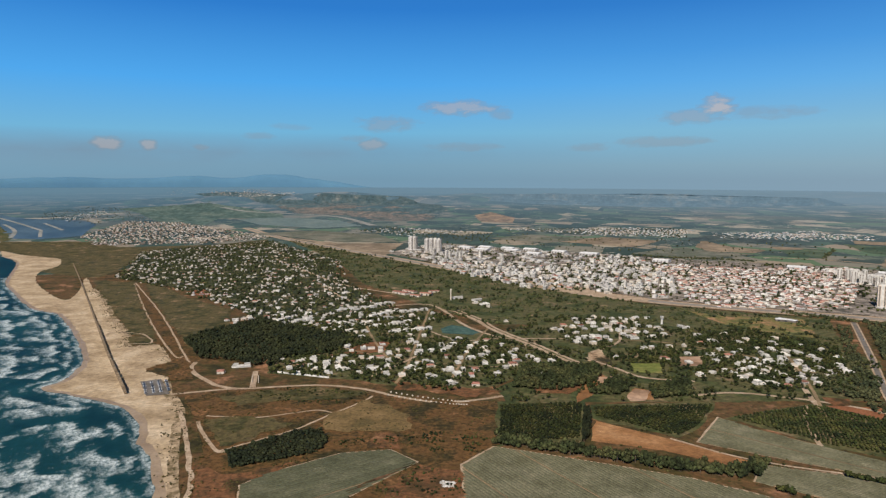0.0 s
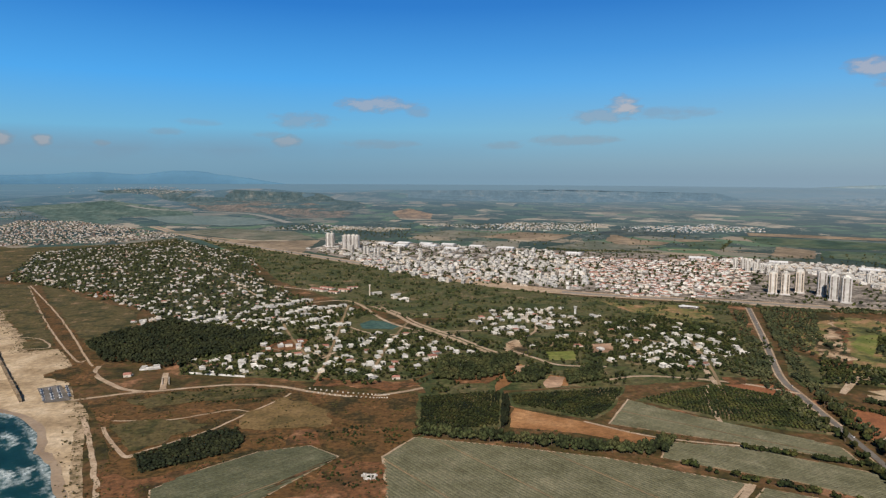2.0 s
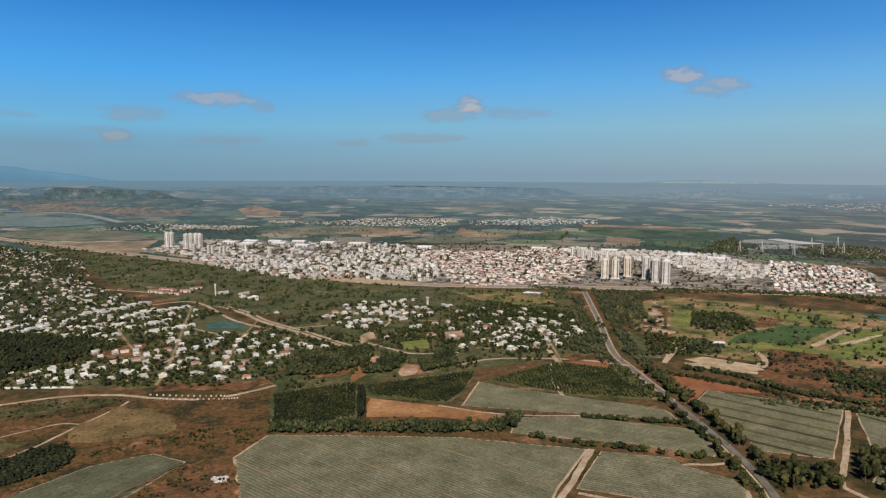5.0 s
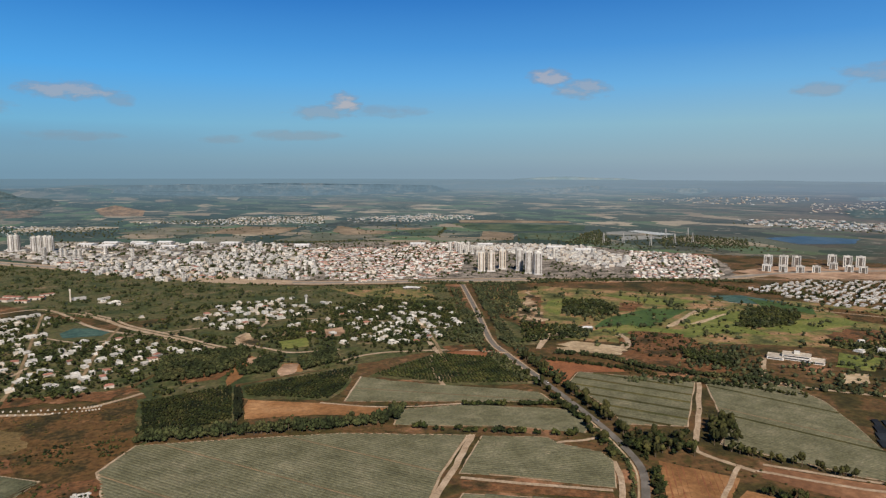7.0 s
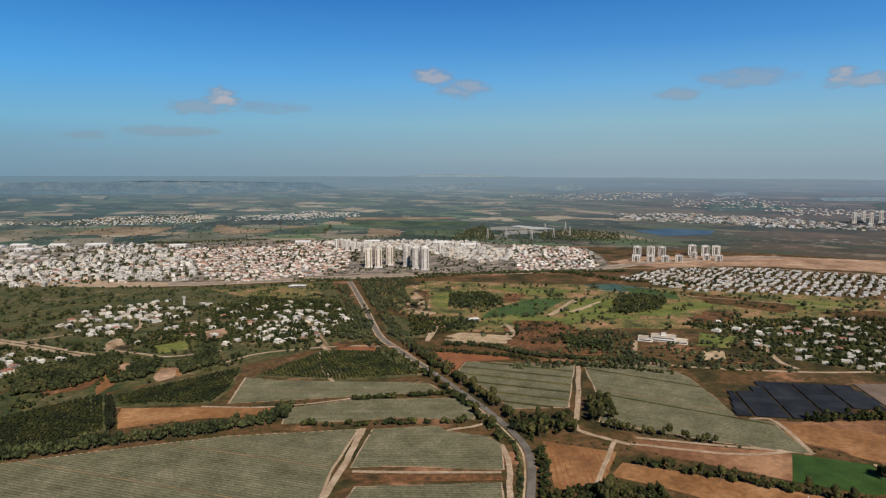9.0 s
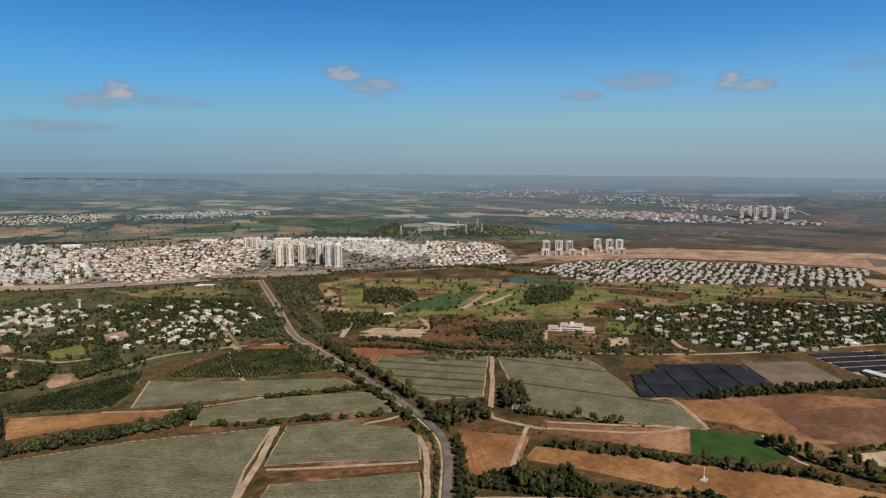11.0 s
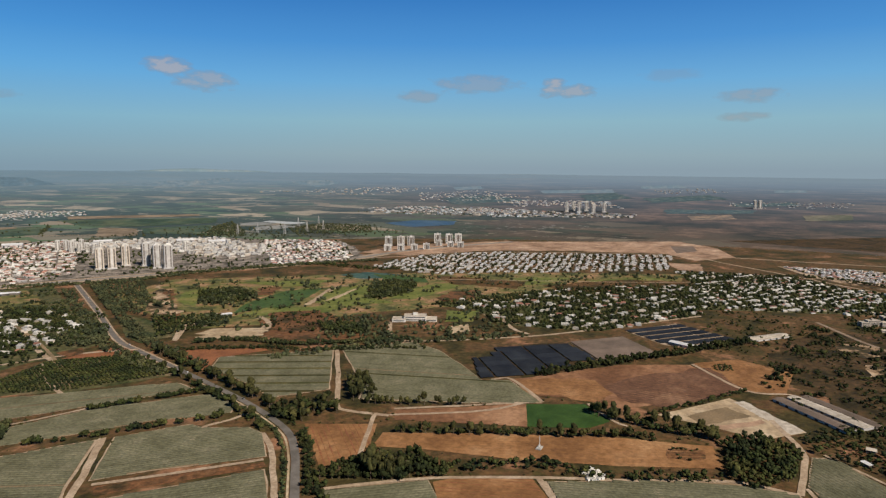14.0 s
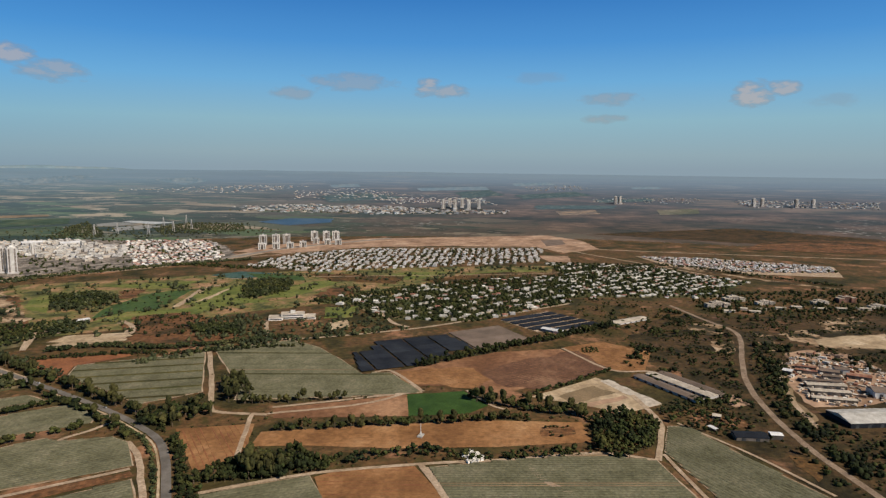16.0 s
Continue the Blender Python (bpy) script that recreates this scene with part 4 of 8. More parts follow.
def crop_field(poly, turn, gap=4.2, dark=30, low=0.55, lanes=(), m=CROP):
    """A field of crop: soil, and one raised bed after another."""
    patch("field_margin", [(x + (x - cx) * k, y + (y - cy) * k) for cx, cy, k in [(sum(p[0] for p in poly) / len(poly), sum(p[1] for p in poly) / len(poly), 0.02)] for x, y in poly], TRACK, 0.45, 1.5, 10, "pale dirt margin round a field", "field margin")
    patch("field", poly, BED, 0.6, 1.2, 10, "field of grey-green crop in straight rows", "field")
    v, f, kind = [], [], []
    for r, (p, q) in enumerate(rows_in(poly, turn, gap)):
        lane = r in lanes
        a, b = Vector(p), Vector(q)
        n = max(2, int((b - a).length / 7))
        side = Vector((-(b - a).y, (b - a).x)).normalized()
        for i in range(n + 1):
            c = a.lerp(b, i / n)
            k = noise.noise((c.x / 6, c.y / 6, r))
            for off, up in ((-0.5, 0.3), (-0.2, 0.4), (0.2, 0.4), (0.5, 0.3)) if lane else ((-0.5, low), (-0.2, 0.95), (0.2, 0.95), (0.5, low)):
                pt = c + side * gap * off * (1 + 0.06 * k)
                v.append((pt.x, pt.y, up + (0.3 * k if up > 0.5 else 0)))
            if i:
                o = len(v) - 8
                for j in range(3):
                    f += [(o + j, o + j + 4, o + j + 5), (o + j, o + j + 5, o + j + 1)]
                    # every dark-th row is painted darker in place of irrigation line shadows
                    kind += [2 if lane and j == 1 else int(r % dark == dark - 2)] * 2
    f = np.array(f)
    tagged(new("crop_rows", tri_mesh("crop_rows", v, f, [m, BUSH, BED], kind)), "rows of low grey-green crop plants", "crop", "", "stuff")


for key, outline in FIELDS.items():
    crop_field(outline, TURNS[key], {"f6": 6.2, "f7": 4.6}.get(key, 4.2), {"f6": 5, "f7": 22}.get(key, 400), low={"f6": 0.5, "f7": 0.5}.get(key, 0.55), lanes={"f2": (14, 33, 52), "f1": (9,), "f7": (25,), "f4": (12,), "b3": (16, 17)}.get(key, ()), m=DEEPCROP if key == "f1" else CROP)

def furrows(poly, m, up):
    """Low ridges left by the plough or the harvester."""
    longest = max(zip(poly, poly[1:] + poly[:1]), key=lambda e: math.dist(*e))
    turn = math.degrees(math.atan2(longest[1][1] - longest[0][1], longest[1][0] - longest[0][0]))
    v, f = [], []
    for r, (p, q) in enumerate(rows_in(poly, turn, 5.5)):
        a, b = Vector(p), Vector(q)
        if (b - a).length < 12 or noise.noise((r * 0.83, poly[0][0], 2)) < -0.25:
            continue
        n = max(2, int((b - a).length / 9))
        side = Vector((-(b - a).y, (b - a).x)).normalized()
        for i in range(n + 1):
            c = a.lerp(b, 0.02 + 0.96 * i / n)
            k = noise.noise((c.x / 14, c.y / 14, r * 0.7))
            for off, h in ((-1, -0.03), (0, 0.12), (1, -0.03)):
                pt = c + side * off * max(0.1, 0.45 + 1.5 * k)
                v.append((pt.x, pt.y, up + h))
            if i:
                o = len(v) - 6
                f += [(o, o + 3, o + 4), (o, o + 4, o + 1), (o + 1, o + 4, o + 5), (o + 1, o + 5, o + 2)]
    tagged(new("furrows", tri_mesh("furrows", v, f, m)), "faint furrows across a bare field", "furrows", "", "stuff")


BARE = []
for name, outline, m, label in (
    ("bare_field", [(325, 505), (432, 410), (426, 400), (315, 489)], REDHEATH, "narrow strip of weedy red-brown soil"),
    ("bare_field", [(194, 817), (206, 839), (286, 775), (351, 715), (322, 701), (261, 745), (183, 773)], SOIL_O, "bare orange field between hedges"),
    ("bare_field", [(629, 774), (663, 781), (729, 683), (722, 670), (657, 707), (603, 672)], SOIL_R, "bare red-brown field by the road"),
    ("bare_field", [(767, 296), (905, 184), (953, 96), (871, 23), (856, 28), (772, 102), (722, 156), (746, 189), (729, 240)], SOIL_B, "ploughed brown field"),
    ("bare_field", [(961, 93), (1016, 38), (980, -35), (882, -27), (866, 22)], SOIL_O, "bare orange-brown field"),
    ("bare_field", [(606, 369), (696, 242), (631, 219), (580, 357)], SOIL_B, "ploughed brown field beside a green one"),
    ("bare_field", [(509, 339), (544, 348), (602, 233), (648, 127), (672, 38), (624, 24), (583, 112), (547, 210), (528, 292)], SOIL_O, "long harvested orange field"),
    ("bare_field", [(523, 435), (560, 366), (491, 333), (454, 352), (450, 358)], SOIL_O, "harvested orange field by the road"),
    ("bare_field", [(473, 250), (490, 237), (520, 173), (473, 133), (439, 105), (408, 202)], SOIL_O, "harvested orange field in a ring of tracks"),
    ("green_field", [(694, 245), (727, 184), (689, 145), (659, 159), (631, 220)], LUSH, "lush dark green field"),
    ("storage_yard", [(733, 103), (831, 34), (757, -46), (712, -4), (726, 47)], SAND, "pale gravel yard"),
):
    patch(name, outline, m, 0.6, 1.5, 9, label, "field")
    BARE.append(outline)
    if name == "bare_field":
        furrows(outline, SOIL_R if label in ("harvested orange field by the road", "harvested orange field in a ring of tracks") else m, 0.19 + LAYER[0])
patch("panel_ground", [(829, 379), (855, 362), (913, 373), (984, 291), (925, 221), (814, 269), (752, 333)], DARKSCRUB, 0.6, 0.5, 20, "dark ground under dark panels", "ground")
patch("panel_ground", [(989, 283), (1061, 210), (984, 139), (901, 207)], BED, 0.6, 0.5, 20, "dusty ground under grey nets", "ground")
patch("panel_ground", [(1107, 220), (1206, 151), (1143, 54), (1047, 87), (1045, 145)], TRACK, 0.6, 0.5, 20, "pale ground between dark panels", "ground")
patch("ploughed_strip", [(803, 182), (863, 153), (952, 70), (880, 20), (771, 83), (756, 137)], SOIL_D, 0.75, 8, 9, "darker freshly ploughed part of a brown field", "field")
patch("ploughed_strip", [(769, 285), (803, 248), (818, 198), (780, 163), (740, 178), (739, 220), (732, 262)], SOIL_O, 0.75, 8, 9, "orange unploughed part of a brown field", "field")

# ---- more ground ----
patch("golf_course", [(893, 1259), (1088, 1311), (1393, 950), (1630, 589), (1801, 215), (1592, 197), (1196, 517), (1028, 672), (872, 766), (739, 892)], ROUGH, 0.32, 8, 20, "rough grass of a golf course", "golf course", grain=150)
for outline in (
    [(941, 904), (1086, 976), (1163, 949), (1054, 875), (956, 844)], [(1027, 844), (1201, 904), (1241, 858), (1049, 818)], [(915, 1098), (988, 1157), (1011, 1130), (890, 1016)],
    [(1153, 748), (1329, 730), (1416, 672), (1322, 654), (1161, 676)], [(1421, 632), (1558, 562), (1608, 444), (1467, 502), (1380, 586)], [(1580, 411), (1697, 316), (1716, 237), (1605, 298), (1539, 376)], [(864, 883), (940, 888), (1006, 808), (1151, 798), (1086, 738), (966, 761)], [(1016, 521), (1102, 554), (1131, 505), (1041, 479)],
):
    patch("fairway", outline, TURF, 0.5, 3, 10, "mown green golf fairway", "fairway")
patch("fairway", [(944, 899), (1082, 960), (1147, 946), (1056, 883), (968, 854)], FAIRGREEN, 0.62, 2, 10, "dark green irrigated fairway", "fairway")
for outline in ([(1004, 836), (1115, 880), (1191, 894), (1099, 860), (1013, 826)], [(1064, 827), (1133, 839), (1207, 853), (1119, 817), (1062, 811)], [(723, 829), (805, 794), (822, 760), (783, 739), (717, 807)]):
    patch("bare_sand", outline, SAND, 0.66, 2, 8, "pale bare sand among the golf greens", "sand")
patch("pond", [(1344, 1001), (1419, 964), (1431, 849), (1379, 851), (1323, 916)], COURT, 0.7, 2, 10, "dull teal pond on the golf course", "pond")
patch("sports_ground", [(-5, 1380), (19, 1413), (59, 1391), (80, 1348), (61, 1321), (0, 1337)], COURT, 0.7, 1, 10, "teal surfaced sports ground among the villas", "sports ground")
for outline, m in (
    ([(1746, 1220), (1954, 1208), (2251, 988), (2631, 347), (2473, 192), (2241, 121), (2094, 222), (2218, 324), (2135, 643), (1999, 876), (1765, 1048)], PALESOIL), ([(2000, 290), (2026, 199), (1892, 177), (1878, 241)], PALESOIL),
    ([(-178, 1209), (-149, 1257), (-102, 1261), (-110, 1193), (-149, 1169)], SOIL_R), ([(-735, 1846), (-701, 1885), (-641, 1792), (-640, 1739)], SOIL_R), ([(273, 936), (291, 970), (310, 976), (307, 939)], SOIL_O),
    ([(272, 938), (298, 978), (316, 965), (306, 920)], SOIL_O), ([(224, 1013), (259, 1055), (271, 1016), (222, 941), (192, 909)], SOIL_O), ([(810, 744), (895, 801), (947, 747), (885, 685), (827, 688)], REDHEATH),
        ([(1120, -254), (1162, -291), (1164, -340), (1219, -411), (1206, -464), (1135, -439), (1100, -374), (1095, -322), (1100, -277)], SANDY), ([(1274, -326), (1338, -377), (1347, -402), (1290, -400), (1206, -351), (1194, -315)], SANDY), ([(1170, -247), (1209, -288), (1174, -302), (1117, -265), (1123, -242)], SANDY),
    ([(1168, -96), (1214, -127), (1179, -151), (1127, -142), (1110, -114)], SANDY), ([(1069, -126), (1086, -154), (1039, -157), (1000, -137), (1014, -123)], SANDY), ([(1145, -195), (1156, -227), (1052, -215), (1032, -195)], SANDY),
    ([(1043, -227), (1068, -263), (1060, -313), (1028, -326), (990, -336), (990, -295), (1005, -256), (993, -221)], PALESOIL), ([(959, -201), (994, -225), (975, -291), (963, -353), (886, -340), (822, -268), (800, -211), (861, -199)], PALESOIL), ([(931, -198), (934, -208), (838, -196), (758, -207), (743, -198), (825, -188)], BED),
    ([(815, -115), (816, -130), (785, -142), (771, -124), (786, -113)], PALESOIL), ([(643, 79), (657, 63), (658, 46), (634, 39), (619, 56), (623, 73)], REDHEATH), ([(744, 74), (800, 36), (778, 11), (725, 51)], BED), ([(816, 28), (829, 19), (760, -44), (744, -32)], DUSTROOF), ([(727, 43), (773, 1), (763, -8), (720, 30)], PALESOIL), ([(737, -91), (738, -120), (709, -133), (689, -109), (704, -94)], REDHEATH), ([(647, -158), (666, -176), (619, -185), (603, -167)], HEATH),
    ([(887, 1142), (992, 1231), (988, 1188), (864, 1054), (805, 959), (764, 950), (801, 1030)], REDHEATH), ([(854, 819), (927, 799), (944, 730), (852, 683), (805, 745)], REDHEATH), ([(1457, 798), (1472, 709), (1485, 540), (1388, 530), (1371, 689)], HEATH), ([(1454, 488), (1633, 347), (1683, 189), (1544, 213), (1396, 407)], HEATH),
    ([(791, 754), (857, 763), (897, 717), (940, 669), (858, 580), (791, 633)], REDHEATH),
    ([(544, 899), (617, 890), (631, 845), (587, 847)], SOIL_R), ([(599, 1570), (685, 1489), (824, 1390), (763, 1341), (625, 1422)], ROUGH), ([(687, 1511), (830, 1480), (761, 1292), (659, 1366)], ROUGH),
):
    patch("bare_ground", outline, m, 0.5, 14 if m in (REDHEATH, SANDY, HEATH) else 5, 8, "patch of bare open ground", "bare ground")
for line, wide in (
    ([(-395, 2013), (-208, 1646), (-34, 1646), (57, 1390), (188, 1202)], 8), ([(-711, 2682), (-483, 2265), (-299, 1959), (-133, 1812)], 9), ([(-111, 1507), (19, 1289), (110, 1290), (247, 1290)], 5), ([(604, 1107), (545, 942), (531, 888)], 8), ([(516, 898), (480, 830), (454, 751)], 6),
    ([(374, 942), (438, 955), (509, 933), (576, 898), (631, 845)], 7), ([(1169, 495), (1035, 400), (1005, 357)], 8), ([(968, 608), (870, 541), (870, 513), (908, 451), (969, 378), (1043, 305), (1293, 118)], 7), ([(692, 837), (766, 893), (807, 878)], 7), ([(822, 760), (870, 803), (871, 837)], 5),
    ([(434, 507), (463, 523), (497, 513), (528, 517), (530, 553), (549, 594)], 5), ([(587, 383), (570, 378), (508, 348), (484, 336)], 5), ([(607, 374), (659, 301), (701, 245)], 5), ([(758, 317), (771, 294), (710, 230)], 5), ([(730, 181), (692, 143), (683, 125)], 4),
    ([(958, 93), (871, 18), (880, -32), (849, -55)], 5), ([(417, 327), (444, 297), (480, 252), (524, 172), (559, 95), (599, 16), (600, -38)], 5), ([(600, -38), (664, -42), (703, -40), (777, -12)], 6), ([(616, -43), (539, -74), (493, -90)], 4), ([(525, 170), (473, 130), (439, 102)], 6),
    ([(701, -60), (642, -123), (575, -178)], 3.5), ([(566, 82), (529, 59), (508, 24), (485, 0)], 6), ([(708, 850), (776, 906), (800, 881)], 6), ([(791, 754), (831, 780), (883, 808)], 6), ([(482, 458), (460, 426), (417, 384), (384, 352)], 6), ([(327, 509), (380, 460), (436, 413)], 5), ([(589, 368), (648, 283), (702, 245)], 5), ([(282, 780), (354, 718), (475, 669)], 4),
    ([(-294, 979), (-313, 1063)], 9), ([(989, -210), (881, -194), (798, -193), (732, -201)], 6), ([(1295, 964), (1427, 715), (1597, 334), (1701, 150)], 5), ([(1628, 1127), (1957, 858), (2188, 320), (2052, 109), (1739, -216)], 8),
):
    ribbon("dirt_track", line, wide, TRACK, 0.85, "pale dirt track", "track")
patch("town_ground", [(-260, 2840), (260, 2060), (570, 1725), (1010, 1515), (1390, 1285), (1600, 1150), (1700, 1170), (1860, 1316), (2000, 1497), (1890, 1760), (1840, 1970), (1650, 2180), (1470, 2385), (1010, 2580), (710, 2790), (398, 2940), (-5, 3283)], TOWNSOIL, 0.34, 14, 20, "streets, yards and gardens of the town", "ground", grain=150)
patch("earthworks", [(252, 2014), (344, 2077), (453, 1830), (560, 1740), (540, 1700), (411, 1760), (324, 1862)], TRACK, 0.9, 10, 14, "pale earthworks beside the motorway", "ground")
PINEWOOD = [(-515, 1269), (-491, 1346), (-457, 1394), (-416, 1467), (-348, 1400), (-273, 1354), (-213, 1329), (-179, 1258), (-193, 1200), (-236, 1164), (-287, 1144), (-292, 1084), (-332, 1100), (-383, 1131), (-431, 1136), (-468, 1192)]
V1 = [(-1077, 2108), (-1327, 2854), (-896, 3391), (-411, 2562), (-287, 1998), (-120, 1636), (-124, 1499), (-192, 1330), (-370, 1381), (-500, 1562), (-801, 1889)]
V2 = [(-293, 1050), (-348, 1389), (-195, 1540), (-33, 1588), (90, 1338), (216, 1126), (85, 992), (5, 956), (-168, 1026)]
V3 = [(284, 1152), (469, 1265), (635, 1381), (758, 1228), (632, 976), (526, 964), (382, 1087)]
V4 = [(1132, 617), (1252, 558), (1439, 428), (1658, 145), (1303, 119), (1074, 265), (1047, 431), (1138, 518)]
V5 = [(1849, 252), (1904, -36), (1666, -217), (1467, -195), (1358, 125), (1611, 153)]
V6 = [(1506, 1014), (1760, 1004), (1957, 858), (2169, 299), (1841, 265), (1682, 503), (1475, 772)]
V7 = [(2077, -17), (2094, -182), (2027, -517), (1925, -512), (1862, -299), (1921, -113)]
V8 = [(1769, 180), (1878, 35), (1698, -275), (1580, -211), (1462, -38), (1437, 130)]
SOUTHWOOD = [(1157, -26), (1319, -68), (1213, -122), (1104, -165), (914, -148), (801, -146), (765, -93), (807, -39), (917, 5)]
EASTWOOD = [(1113, -191), (1096, -245), (934, -207), (796, -187), (719, -209), (622, -228), (565, -208), (710, -181), (827, -162)]
SHOP_QUARTER = [(1380, 2230), (1636, 2159), (1822, 1952), (1750, 1628), (1560, 1460), (1420, 1420), (1393, 1491), (1467, 1756)]
FLAT_QUARTER = [(-60, 2560), (80, 2529), (330, 2350), (540, 2480), (659, 2736), (801, 2661), (763, 2124), (630, 1733), (541, 1765), (440, 1816), (258, 1900), (69, 2181)]
TOWN = [(-200, 2720), (260, 2080), (570, 1740), (1010, 1530), (1390, 1300), (1621, 1160), (1844, 1316), (1981, 1497), (1871, 1742), (1822, 1952), (1636, 2159), (1457, 2365), (1000, 2560), (700, 2770), (398, 2918), (-5, 3263)]
JISR = [(-2012, 3600), (-2417, 4969), (-1954, 4852), (-1052, 3747), (-927, 3545), (-1166, 3249), (-1675, 3120)]
FARVIL = [
    ([(6305, 3593), (7437, 3349), (6026, 2174), (5120, 2303), (4801, 2735)], 130, 22), ([(9007, 1540), (10740, 1027), (8805, 587), (7498, 1162)], 60, 26),
    ([(-6437, 17697), (-6671, 22957), (-3481, 16050), (-2786, 12366), (-4028, 12446)], 150, 34),
    ([(375, 4223), (1000, 4324), (1609, 4286), (1345, 3585), (872, 3776)], 260, 14), ([(873, 4257), (1288, 4415), (1598, 4123), (1341, 3706), (892, 3856)], 160, 14), ([(-4951, 14554), (-5384, 18133), (-1926, 13599), (-1720, 10819), (-3387, 10769)], 200, 20), ([(-9160, 21065), (-7022, 21194), (-4765, 15164), (-5625, 13458)], 60, 18),
    ([(3353, 2375), (4115, 1830), (4069, 796), (3766, 735), (3432, 1490)], 160, 34), ([(5353, 2382), (5664, 1319), (4660, 998), (4475, 1720)], 130, 26), ([(6283, -796), (6450, -1978), (5301, -1633), (5171, -736)], 170, 26), ([(6104, 466), (6625, -542), (5524, -456), (5157, 305)], 60, 22), ([(5330, 5097), (7692, 5086), (7746, 4096), (5342, 3656)], 120, 30),
    ([(-3243, 5471), (-3547, 6784), (-2994, 5917), (-2855, 4957)], 70, 14), ([(1598, 3962), (2263, 3970), (1949, 3420), (1526, 3611)], 60, 14), ([(3546, 2584), (4114, 2379), (4219, 1549), (3802, 1393), (3529, 2037)], 130, 30), ([(1691, 3932), (2573, 3879), (2289, 3448), (1627, 3611)], 140, 14), ([(-512, 4099), (-320, 4396), (266, 4018), (-205, 3690)], 90, 14), ([(1771, 3948), (2355, 4132), (2294, 3792), (1759, 3637)], 60, 18),
]

